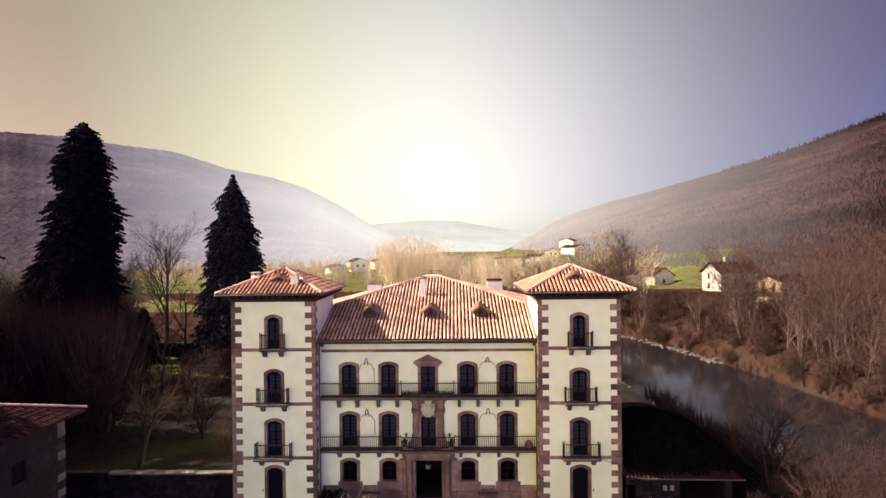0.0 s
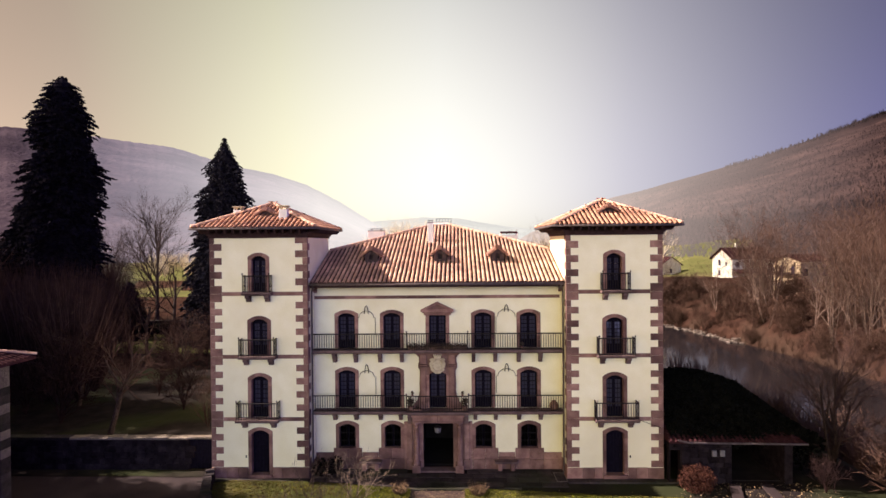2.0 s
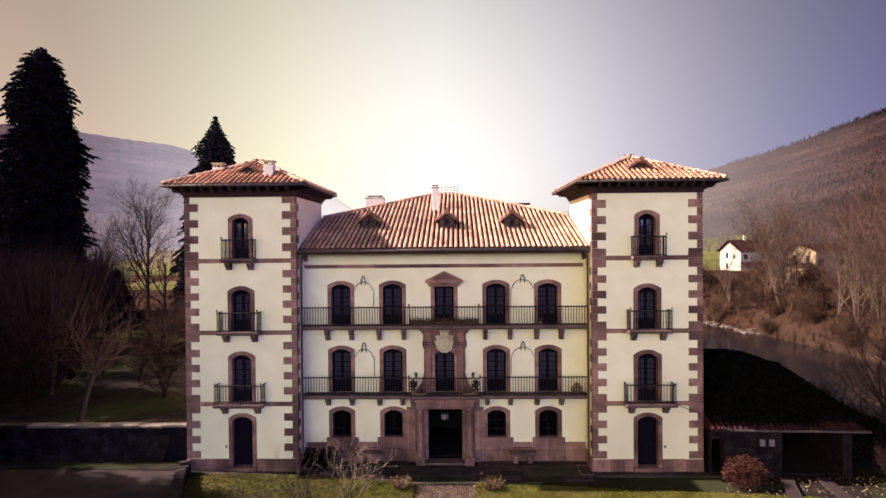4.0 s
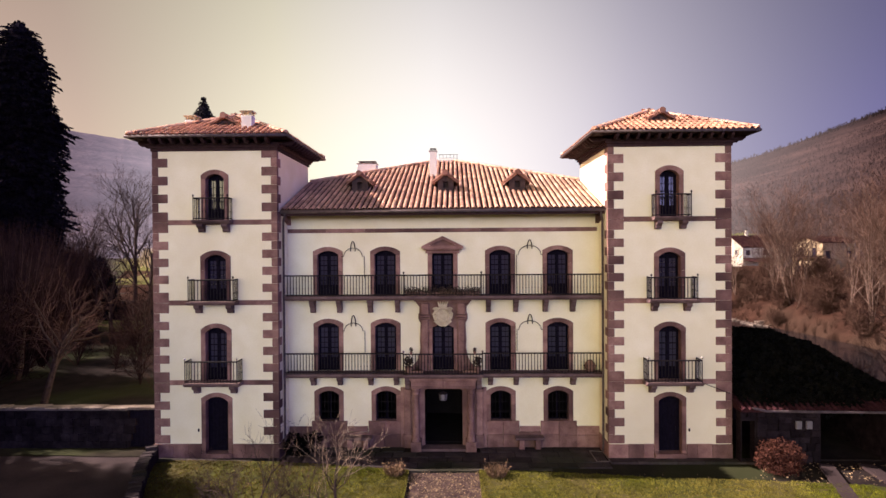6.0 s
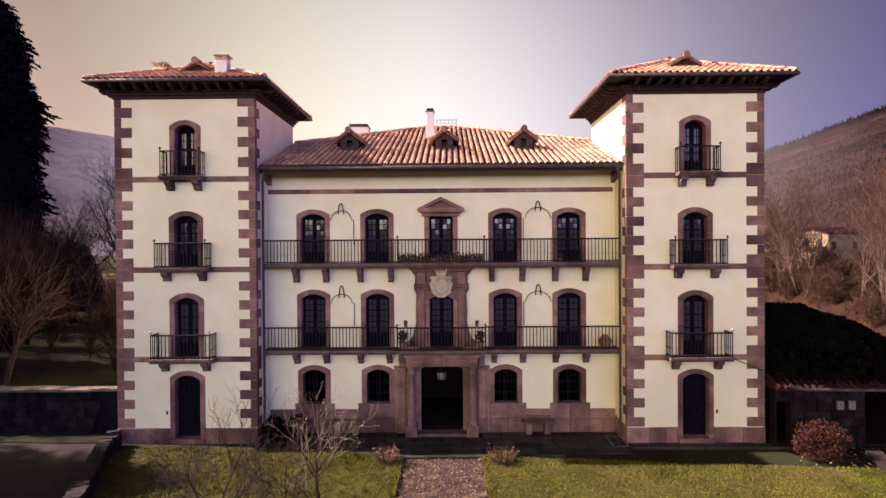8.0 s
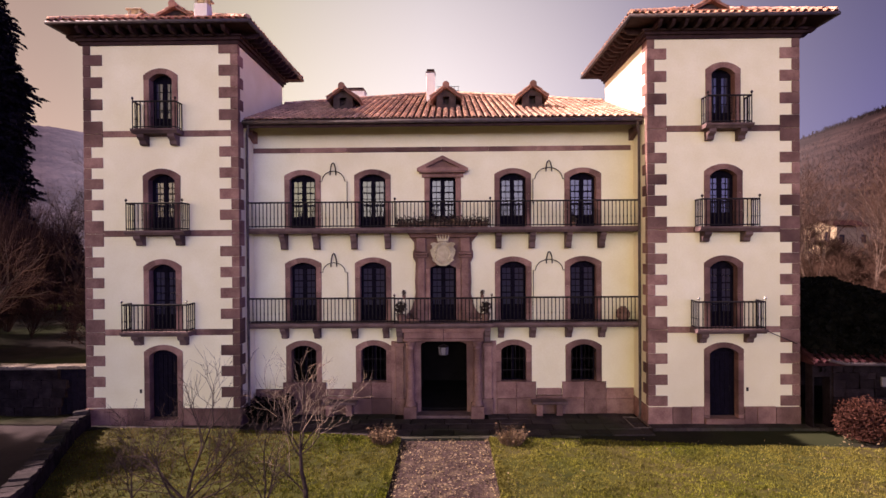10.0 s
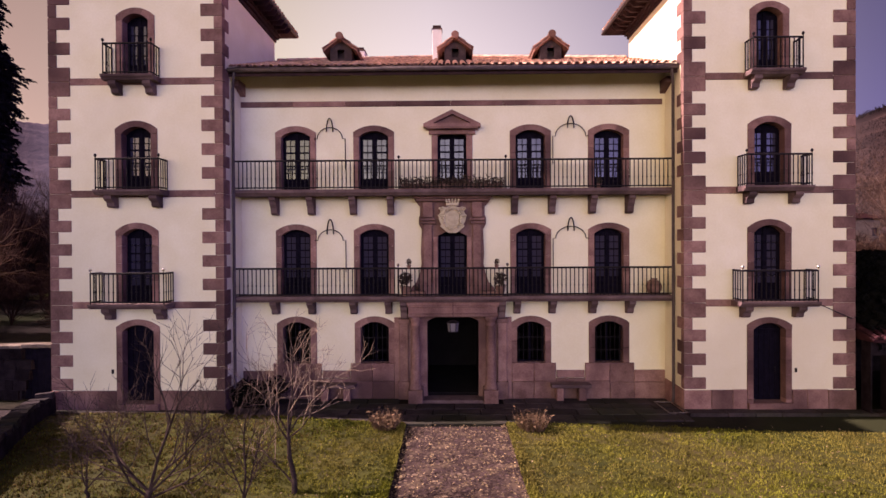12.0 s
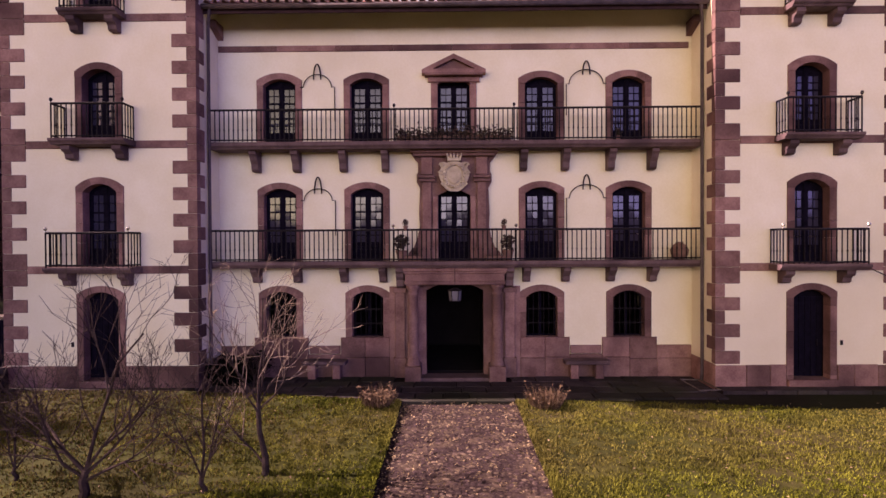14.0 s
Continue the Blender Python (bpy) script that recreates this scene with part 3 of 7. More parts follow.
# plinth stones of the towers
for s in (-1, 1):
    xa, xb = sorted((s * XT0, s * XT1[s]))
    c = TC[s]
    xs = [xa - 0.04, xa + 0.75, xa + 1.35, c - 0.64]
    xs2 = [c + 0.64, xb - 1.35, xb - 0.75, xb + 0.04]
    for run in (xs, xs2):
        for a, b in zip(run, run[1:]):
            if b - a > 0.1:
                mb = MB().bbox(a + 0.004, b - 0.004, -0.05, 0.05, -0.1, 0.6 + rng.uniform(-0.01, 0.01))
                part("plinth_stone", mb, STONE, tower_wall[s])
    for q0, q1 in ((xa - 0.04, xa + 0.02), (xb - 0.02, xb + 0.04)):
        part("side_plinth", MB().box(q0, q1, 0.055, TD, -0.1, 0.6), STONE, tower_wall[s])
    # string courses in stones
    for zs in ZS:
        for a, b in ((xa + 0.603, c - 0.6), (c - 0.6, c), (c, c + 0.6), (c + 0.6, xb - (0.603 if s > 0 else 0.223))):
            mb = MB().bbox(a + 0.003, b - 0.003, -0.025, 0.02, zs - 0.10, zs + 0.10)
            part("string_stone", mb, STONE, tower_wall[s])
# main string course under the eave
for k in range(8):
    a = -6.59 + k * 13.1 / 8
    part("string_stone", MB().bbox(a + 0.003, a + 13.1 / 8 - 0.003, YM - 0.035, YM + 0.02, 9.09, 9.26), STONE, main_wall)


def surround(o, t, parent, y, rise=0.0, foot=None, proud=0.035):
    """Stone jambs and head round an opening, standing proud of the wall and lining the reveal, jointed into single stones."""
    c, w, z0, zs, za = o
    z0 = foot if foot is not None else z0
    inn, out = arch(c, w, z0, zs, za, 10), arch(c, w + 2 * t, z0, zs + t * 0.75, za + t * 0.92, 10)
    # jamb stones
    zz = [z0]
    while zz[-1] < zs - 0.5:
        zz.append(zz[-1] + rng.uniform(0.42, 0.7))
    zz[-1] = zs if zs - zz[-1] < 0.2 else zz[-1]
    if zz[-1] < zs:
        zz.append(zs)
    for a, b in zip(zz, zz[1:]):
        for x0, x1 in ((c - w / 2 - t, c - w / 2), (c + w / 2, c + w / 2 + t)):
            part("jamb_stone", MB().bbox(x0, x1, y - proud, y + 0.24, a + 0.002, b - 0.002, 0.01), STONE, parent)
    # arch stones
    i0, o0 = inn[2:], out[2:]
    for a, b in ((0, 3), (3, 7), (7, 10)):
        loop = [o0[k] for k in range(a, b + 1)] + [i0[k] for k in range(b, a - 1, -1)]
        if a == 0:
            loop = [(c + w / 2, zs), (c + w / 2 + t, zs)] + loop[:-1]
        if b == 10:
            loop = loop[:4] + [(c - w / 2 - t, zs)] + loop[4:]
        part("arch_stone", MB().plate(loop, [], y - proud, y + 0.24), STONE, parent)


for o in main_open:
    c, w, z0, zs, za = o
    if w > 1.2:
        continue
    if c == 0 and z0 < 5:
        continue
    surround(o, 0.185 if z0 > 2 else 0.19, main_wall, YM)
for s in (-1, 1):
    for k in range(4):
        surround((TC[s], *TW[k]), 0.185 if k else 0.175, tower_wall[s], 0.0, foot=(-0.1 if k == 0 else None))


# ---------- windows ----------
pane_cache = {}


def pane_mesh(w, h):
    key = (round(w, 3), round(h, 3))
    if key not in pane_cache:
        mb2 = MB().box(-w / 2, w / 2, -0.004, 0.004, -h / 2, h / 2)
        pane_cache[key] = mb2.mesh("pane", GLASS)
    return pane_cache[key]


def french_window(o, y, rows=4, solid=0.62):
    """A pair of dark wooden leaves with small panes above solid panels, set back in the reveal."""
    c, w, z0, zs, za = o
    y = y + 0.2
    mb2 = MB()
    inner = arch(c, w - 0.1, z0 + 0.03, zs - 0.02, za - 0.06)
    mb2.plate(arch(c, w + 0.1, z0 - 0.03, zs + 0.03, za + 0.05), [inner], y, y + 0.07)
    zt = zs - 0.04
    mb2.box(c - 0.04, c + 0.04, y - 0.012, y + 0.06, z0, za - 0.03)
    hw = w / 2 - 0.05
    zb = z0 + solid
    lx = []
    for s in (-1, 1):
        xa, xb = sorted((c + s * 0.04, c + s * hw))
        lx.append((xa, xb))
        mb2.box(xa, xb, y + 0.012, y + 0.05, z0 + 0.03, zb)
        mb2.bbox(xa + 0.05, xb - 0.05, y - 0.002, y + 0.03, z0 + 0.12, zb - 0.09, 0.02)
        mb2.box(xa, xa + 0.035, y, y + 0.05, zb, zt)
        mb2.box(xb - 0.035, xb, y, y + 0.05, zb, zt)
        mb2.box(xa, xb, y + 0.014, y + 0.05, zt, za)
    ph = (zt - zb) / rows
    for s, (xa, xb) in zip((-1, 1), lx):
        for r in range(rows + 1):
            mb2.box(xa, xb, y + 0.008, y + 0.045, zb + r * ph - (0.024 if r % 2 == 0 else 0.011), zb + r * ph + (0.024 if r % 2 == 0 else 0.011))
        mb2.box((xa + xb) / 2 - 0.01, (xa + xb) / 2 + 0.01, y + 0.009, y + 0.044, zb, zt)
    win = part("window", mb2, WOOD_DARK, house, "dark wooden french window with small panes")
    for xa, xb in lx:
        for r in range(rows):
            for h in (0, 1):
                x0 = xa + 0.035 if h == 0 else (xa + xb) / 2 + 0.01
                x1 = (xa + xb) / 2 - 0.01 if h == 0 else xb - 0.035
                p = part("pane", pane_mesh(x1 - x0, ph - 0.028), GLASS, win, at=pose((x0 + x1) / 2, y + 0.028, zb + (r + 0.5) * ph, rng.uniform(-0.5, 0.5), 0, rng.uniform(-0.5, 0.5)))
    return win


for o in main_open:
    if o[1] < 1.2 and o[2] > 2:
        french_window(o, YM, 6, 0.40 if o[2] > 5 else 0.5)
for s in (-1, 1):
    for k in (1, 2, 3):
        french_window((TC[s], *TW[k]), 0.06, 4 if k == 3 else 6, 0.45)
    # plank doors at the foot of the towers
    c, (w, z0, zs, za) = TC[s], TW[0]
    dr = part("door", MB().plate(arch(c, w + 0.1, z0, zs + 0.03, za + 0.05), [], 0.30, 0.34), WOOD_DARK, house, "dark plank door")
    for k in range(6):
        part("board", MB().bbox(c - w / 2 + k * w / 6 + 0.006, c - w / 2 + (k + 1) * w / 6 - 0.006, 0.28, 0.302, z0 + 0.01, zs - 0.02, 0.008), WOOD_DARK, dr)
    part("door_handle", MB().tube([(c + 0.3, 0.26, 1.2), (c + 0.3, 0.23, 1.2), (c + 0.3, 0.23, 1.05)], 0.012, 6), IRON, dr)
    part("threshold", MB().bbox(c - 0.62, c + 0.62, -0.12, 0.32, -0.1, 0.235), STONE, house)
    part("bell_plate", MB().bbox(c + s * 0.75 - 0.03, c + s * 0.75 + 0.03, -0.03, 0.0, 1.1, 1.22, 0.005), IRON, tower_wall[s])
# ground-floor windows: iron grilles in front of near-black rooms
for o in main_open:
    c, w, z0, zs, za = o
    if w < 1.2 and z0 < 2:
        mb = MB().plate(arch(c, w + 0.1, z0 - 0.03, zs + 0.03, za + 0.05), [arch(c, w - 0.08, z0 + 0.04, zs - 0.02, za - 0.05)], YM + 0.26, YM + 0.31)
        mb.box(c - 0.03, c + 0.03, YM + 0.262, YM + 0.308, z0, za - 0.04)
        win = part("window", mb, WOOD_DARK, house, "barred ground-floor window, dark inside")
        part("sill", MB().bbox(c - w / 2 - 0.19, c + w / 2 + 0.19, YM - 0.05, YM + 0.3, z0 - 0.05, z0 - 0.002, 0.01), STONE, win)
        for k in range(6):
            x = c - w / 2 + (k + 0.5) * w / 6
            part("bar", MB().tube([(x, YM + 0.12, z0), (x, YM + 0.12, za - 0.03)], 0.011, 5), IRON, win)
        for zz in (1.45, 1.85):
            part("bar", MB().box(c - w / 2, c + w / 2, YM + 0.105, YM + 0.117, zz, zz + 0.03), IRON, win)

# ---------- portal ----------
portal = part("portal", MB().plate([(-1.82, -0.05), (1.82, -0.05), (1.82, 2.52), (1.62, 2.52), (1.62, 3.06), (-1.62, 3.06), (-1.62, 2.52), (-1.82, 2.52)], [arch(0, 1.60, -0.045, 2.40, 2.63)], YM - 0.09, YM + 0.3), STONE, house, "red sandstone portal with columns and entablature")
mb = MB()
mb.bbox(-1.34, 1.34, 0.80, YM - 0.095, 2.70, 2.90)
mb.bbox(-1.38, 1.38, 0.76, YM - 0.095, 2.90, 2.97)
mb.bbox(-1.43, 1.43, 0.70, YM - 0.095, 2.97, 3.06)
mb.bbox(-1.36, 1.36, 0.78, YM - 0.095, 2.60, 2.70)
part("entablature", mb, STONE, portal)
for s in (-1, 1):
    prof = [(0.20, 0.40), (0.20, 0.45), (0.17, 0.48), (0.18, 0.52), (0.145, 0.56), (0.14, 0.9), (0.142, 1.4), (0.128, 2.30), (0.15, 2.32), (0.15, 2.36), (0.13, 2.38), (0.14, 2.46), (0.185, 2.52), (0.185, 2.60)]
    part("column", MB().lathe(prof, 16, (s * 1.14, 0.95, 0)), STONE, portal, smooth=True)
    part("pedestal", MB().bbox(s * 1.14 - 0.22, s * 1.14 + 0.22, 0.73, 1.3, -0.02, 0.40), STONE, portal)
    part("pilaster", MB().bbox(s * 1.52 - 0.14, s * 1.52 + 0.14, YM - 0.2, YM - 0.095, 0.0, 2.5).bbox(s * 1.52 - 0.18, s * 1.52 + 0.18, YM - 0.24, YM - 0.095, 0.0, 0.55).bbox(s * 1.52 - 0.18, s * 1.52 + 0.18, YM - 0.24, YM - 0.095, 2.36, 2.5), STONE, portal)
# hall behind the portal: end plate and sides, its darkness put into their colour
part("inner_door", MB().plate(arch(0, 1.9, 0.06, 2.4, 2.9), [], 5.9, 5.95), ROOM_SHADE, house)
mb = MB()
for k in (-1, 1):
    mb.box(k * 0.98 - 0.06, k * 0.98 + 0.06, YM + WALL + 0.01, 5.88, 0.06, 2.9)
part("hall_side", mb, ROOM_SHADE, house)
part("doorstep", MB().bbox(-0.98, 0.98, 0.86, YM + 0.02, -0.1, 0.07), SLAB, house)
# dado: low stone facing stepping up beneath the ground-floor windows
for s in (-1, 1):
    for a, b, zt in ((1.825, 3.2, 1.085), (3.2, 4.1, 0.62), (4.1, 5.62, 1.085), (5.62, 6.57, 0.86)):
        n = max(1, round((b - a) / 0.75))
        for k in range(n):
            xa, xb = a + (b - a) * k / n, a + (b - a) * (k + 1) / n
            xa, xb = sorted((s * xa, s * xb))
            zm = 0.48 + 0.06 * rng.random()
            part("dado_stone", MB().bbox(xa + 0.003, xb - 0.003, YM - 0.07, YM + 0.02, -0.1, zm), STONE, main_wall)
            part("dado_stone", MB().bbox(xa + 0.003, xb - 0.003, YM - 0.06, YM + 0.02, zm + 0.004, zt + rng.uniform(-0.008, 0.008)), STONE, main_wall)
    xa, xb = sorted((s * 3.22, s * 4.08))
    part("dado_stone", MB().bbox(xa, xb, YM - 0.05, YM + 0.02, 0.63, 0.86), STONE, main_wall)
    xa, xb = sorted((s * 3.0, s * 4.2))
    bench = empty("stone_bench", "weathered sandstone bench against the house wall", "bench", (s * 3.6, 1.1, 0.0), "benches by the portal")
    part("seat", MB().bbox(xa, xb, 0.94, 1.335, 0.40, 0.50, 0.02), SLAB, bench)
    for x in (xa + 0.15, xb - 0.37):
        part("support", MB().bbox(x, x + 0.22, 1.0, 1.33, 0.0, 0.397), STONE, bench)
# first-floor centre: carved aedicule with coat of arms
aed = part("carved_surround", MB().plate(
    [(-1.30, 3.24), (-0.45, 3.24), (-0.45, 5.06), (0.0, 5.27), (0.45, 5.06), (0.45, 3.24), (1.30, 3.24), (1.28, 3.45), (1.12, 3.62), (1.02, 3.9), (0.96, 4.2), (0.98, 4.55), (0.95, 5.25), (1.04, 5.42), (1.04, 5.62), (1.0, 5.7), (1.0, 5.95), (1.14, 6.12), (1.22, 6.27),
     (-1.22, 6.27), (-1.14, 6.12), (-1.0, 5.95), (-1.0, 5.7), (-1.04, 5.62), (-1.04, 5.42), (-0.95, 5.25), (-0.98, 4.55), (-0.96, 4.2), (-1.02, 3.9), (-1.12, 3.62), (-1.28, 3.45)], [], YM - 0.10, YM + 0.02), STONE, house, "carved red sandstone window surround with scrolled foot")
for s in (-1, 1):
    part("pilaster", MB().bbox(s * 0.76 - 0.13, s * 0.76 + 0.13, YM - 0.19, YM - 0.103, 3.3, 5.42).bbox(s * 0.76 - 0.16, s * 0.76 + 0.16, YM - 0.22, YM - 0.103, 3.25, 3.6), STONE, aed)
    part("capital", MB().bbox(s * 0.76 - 0.2, s * 0.76 + 0.24, YM - 0.25, YM - 0.103, 5.42, 5.5).bbox(s * 0.76 - 0.22, s * 0.76 + 0.22, YM - 0.28, YM - 0.103, 5.52, 5.6).bbox(s * 0.76 - 0.16, s * 0.76 + 0.16, YM - 0.22, YM - 0.103, 5.62, 6.1), STONE, aed)
part("cornice", MB().bbox(-1.12, 1.12, YM - 0.3, YM - 0.103, 6.12, 6.2).bbox(-1.2, 1.2, YM - 0.4, YM - 0.103, 6.2, 6.265), STONE, aed)
for s in (-1, 1):
    part("jamb_stone", MB().bbox(min(s * 0.45, s * 0.60), max(s * 0.45, s * 0.60), YM - 0.14, YM + 0.24, 3.26, 5.02), STONE, aed)
cart = [(0.39, 5.88), (0.36, 5.78), (0.41, 5.70), (0.42, 5.58), (0.38, 5.46), (0.31, 5.36), (0.27, 5.25), (0.17, 5.17), (0.10, 5.14)]
outline = [(-0.30, 5.95), (-0.2, 5.92), (-0.1, 5.96), (0.1, 5.96), (0.2, 5.92), (0.30, 5.95)] + cart + [(-u, v) for u, v in reversed(cart)]
crest = part("armorial_panel", MB().plate(outline[::-1], [], YM - 0.32, YM - 0.2), STONE_PALE, aed, "pale carved coat of arms")
for k in range(20):
    t = 2 * math.pi * k / 20
    m = Matrix.Translation((0.27 * math.cos(t), YM - 0.34, 5.57 + 0.31 * math.sin(t))) @ Matrix.Rotation(-t, 4, "Y")
    part("wreath_leaf", MB().bbox(-0.04, 0.04, -0.035, 0.02, -0.04, 0.04, 0.018, m), STONE_PALE, crest)
for s in (-1, 1):
    for u, v, q in ((0.34, 5.86, 0.07), (0.37, 5.64, 0.06), (0.29, 5.33, 0.07)):
        part("scroll", MB().tube([(s * (u + q * (1 - j / 14) * math.cos(j * 0.75)), YM - 0.335, v + q * (1 - j / 14) * math.sin(j * 0.75)) for j in range(11)], 0.022, 5), STONE_PALE, crest)
part("shield", MB().plate([(0.17 * math.cos(2 * math.pi * k / 18), 5.57 + 0.21 * math.sin(2 * math.pi * k / 18)) for k in range(18)], [], YM - 0.36, YM - 0.3), STONE_PALE, crest)
mb = MB().bbox(-0.19, 0.19, YM - 0.36, YM - 0.2, 5.97, 6.06)
for k in range(5):
    x = -0.16 + k * 0.08
    mb.tube([(x, YM - 0.3, 6.05), (x * 1.2, YM - 0.31, 6.14), (x * 1.25, YM - 0.3, 6.2)], [0.035, 0.03, 0.012], 6)
part("crown", mb, STONE_PALE, crest)
# second-floor centre: pediment
ped = part("pediment", MB().plate([(-0.88, 8.40), (0.88, 8.40), (0.88, 8.50), (0.0, 8.93), (-0.88, 8.50)], [[(-0.58, 8.52), (0.58, 8.52), (0.0, 8.80)]], YM - 0.24, YM + 0.02), STONE, house, "red sandstone triangular pediment")
part("tympanum", MB().plate([(-0.6, 8.50), (0.6, 8.50), (0.0, 8.82)], [], YM - 0.12, YM - 0.02), STONE, ped)
part("cornice", MB().bbox(-0.8, 0.8, YM - 0.28, YM + 0.02, 8.34, 8.41).bbox(-0.72, 0.72, YM - 0.1, YM + 0.02, 8.20, 8.34), STONE, ped)

# ---------- balconies ----------
bar_mesh = MB().tube([(0, 0, 0), (0, 0, 0.3), (0, 0, 0.33), (0, 0, 0.36), (0, 0, 0.9)], [0.016, 0.016, 0.026, 0.016, 0.016], 5).mesh("baluster", IRON)
ball_mesh = MB().lathe([(0.012, 0), (0.012, 0.05), (0.03, 0.07), (0.042, 0.10), (0.03, 0.135), (0.008, 0.15)], 8).mesh("finial", IRON)
ball_brass = MB().lathe([(0.012, 0), (0.012, 0.05), (0.03, 0.07), (0.046, 0.105), (0.03, 0.14), (0.008, 0.155)], 8).mesh("finial", BRASS)


def corbel(x, y_wall, ztop, depth, h, w, parent):
    pr = [(y_wall, ztop), (y_wall - depth, ztop), (y_wall - depth, ztop - 0.10), (y_wall - depth * 0.85, ztop - 0.16), (y_wall - depth * 0.78, ztop - h * 0.45), (y_wall - depth * 0.6, ztop - h * 0.62), (y_wall - depth * 0.55, ztop - h * 0.9), (y_wall - depth * 0.4, ztop - h), (y_wall, ztop - h)]
    mb2 = MB()
    n = len(pr)
    vs = [(x - w / 2, a, b) for a, b in pr] + [(x + w / 2, a, b) for a, b in pr]
    fs = [tuple(range(n)), tuple(range(2 * n - 1, n - 1, -1))]
    fs += [(k, k + n, (k + 1) % n + n, (k + 1) % n) for k in range(n)]
    mb2.add(vs, [f[::-1] for f in fs])
    part("corbel", mb2, SLAB, parent)


def railing(pts, z, hgt, parent, step, posts=(), brass=False):
    """Rails along a polyline, with an upright bar every step and ball-topped posts."""
    mb2 = MB()
    for zz, r in ((z + 0.06, 0.018), (z + hgt, 0.028)):
        for a, b in zip(pts, pts[1:]):
            part("handrail", MB().tube([(*a, zz), (*b, zz)], r, 6), IRON, parent)
    for a, b in zip(pts, pts[1:]):
        va, vb = Vector(a), Vector(b)
        n = max(2, round((vb - va).length / step))
        for k in range(n + (1 if b == pts[-1] else 0)):
            p = va.lerp(vb, k / n)
            part("baluster", bar_mesh, IRON, parent, at=Matrix.Translation((p.x, p.y, z + 0.02)) @ Matrix.Diagonal((1, 1, (hgt - 0.02) / 0.9, 1)))
    for x, y in posts:
        part("post", MB().tube([(x, y, z - 0.05), (x, y, z + hgt + 0.02)], 0.02, 6), IRON, parent)
        part("finial", ball_brass if brass else ball_mesh, IRON, parent, at=(x, y, z + hgt))


def slab(loop, z0, z1):
    """A moulded stone balcony slab over a plan outline."""
    mb2 = MB()
    from_c = Vector((sum(p[0] for p in loop) / len(loop), max(p[1] for p in loop)))
    n = len(loop)
    rings = []
    for f, z in ((0.10, z0), (0.06, z0 + 0.05), (0.03, z0 + 0.055), (0.0, z0 + 0.09), (0.0, z1)):
        ring = []
        for x, y in loop:
            back = abs(y - from_c.y) < 1e-6
            ring.append((x + (f if x < from_c.x else -f) * (0 if abs(x) > 6.4 else 1), y if back else y + f, z))
        rings.append(ring)
    vs = [p for r in rings for p in r]
    fs = [tuple(range(n - 1, -1, -1)), tuple(len(vs) - n + k for k in range(n))]
    for r in range(len(rings) - 1):
        for k in range(n):
            fs.append((r * n + k, r * n + (k + 1) % n, (r + 1) * n + (k + 1) % n, (r + 1) * n + k))
    return mb2.add(vs, fs)


YB = 0.72
b2 = part("balcony", slab([(-6.575, YB - 0.06), (6.575, YB - 0.06), (6.575, YM - 0.04), (-6.575, YM - 0.04)], 6.27, 6.45), SLAB, house, "long stone balcony with wrought iron railing")
railing([(-6.54, YB), (6.54, YB)], 6.45, 0.86, b2, 0.125, posts=((-1.6, YB), (1.6, YB)))
for x in (-5.49, -4.36, -3.06, -1.9, 1.91, 3.06, 4.3, 5.44):
    corbel(x, YM, 6.27, 0.52, 0.55, 0.19, b2)
b1 = part("balcony", slab([(-6.575, YB - 0.06), (-1.66, YB - 0.06), (-1.66, 0.50), (1.66, 0.50), (1.66, YB - 0.06), (6.575, YB - 0.06), (6.575, YM - 0.04), (-6.575, YM - 0.04)], 3.065, 3.24), SLAB, house, "long stone balcony over the portal with wrought iron railing")
railing([(-6.54, YB), (-1.62, YB), (-1.62, 0.55), (1.62, 0.55), (1.62, YB), (6.54, YB)], 3.24, 0.84, b1, 0.125, posts=((-1.62, 0.55), (1.62, 0.55)), brass=True)
for x in (-5.49, -4.36, -3.06, -1.98, 1.98, 3.06, 4.3, 5.44):
    corbel(x, YM, 3.065, 0.50, 0.42, 0.19, b1)
for x in (-1.49, 1.49):
    corbel(x, YM - 0.1, 3.065, 0.62, 0.56, 0.2, b1)
for s in (-1, 1):
    for zs, w, d in ((ZS[0], 2.06, 0.55), (ZS[1], 1.78, 0.5), (ZS[2], 1.36, 0.45)):
        c = TC[s]
        tb = part("balcony", slab([(c - w / 2 - 0.06, -d - 0.06), (c + w / 2 + 0.06, -d - 0.06), (c + w / 2 + 0.06, -0.03), (c - w / 2 - 0.06, -0.03)], zs - 0.06, zs + 0.08), SLAB, house, "small stone balcony with wrought iron railing")
        railing([(c - w / 2, -0.02), (c - w / 2, -d), (c + w / 2, -d), (c + w / 2, -0.02)], zs + 0.08, 0.86, tb, 0.125, posts=((c - w / 2, -d), (c + w / 2, -d)), brass=zs < 5)
        for x in (c - w * 0.36, c + w * 0.36):
            corbel(x, 0.0, zs - 0.06, 0.38, 0.34, 0.22, tb)

# ---------- roofs ----------
TILE_STEP, TILE_ROW = 0.235, 0.37
seg = 6
_v, _f = [], []
for yy, r, lift in ((0.0, 0.080, 0.034), (0.43, 0.066, 0.012)):
    for k in range(seg + 1):
        t = math.pi * k / seg
        _v.append((-r * math.cos(t), yy, lift + r * 0.85 * math.sin(t)))
for k in range(seg + 1):
    t = math.pi * k / seg
    _v.append((-0.066 * math.cos(t), 0.0, 0.034 + 0.052 * math.sin(t)))
for k in range(seg):
    _f.append((k, k + 1, seg + 2 + k, seg + 1 + k))
    _f.append((2 * seg + 2 + k, 2 * seg + 3 + k, k + 1, k))
TILE_V = np.array(_v)
tile_piece = MB().add(_v, _f).mesh("tile", TILE, smooth=False)
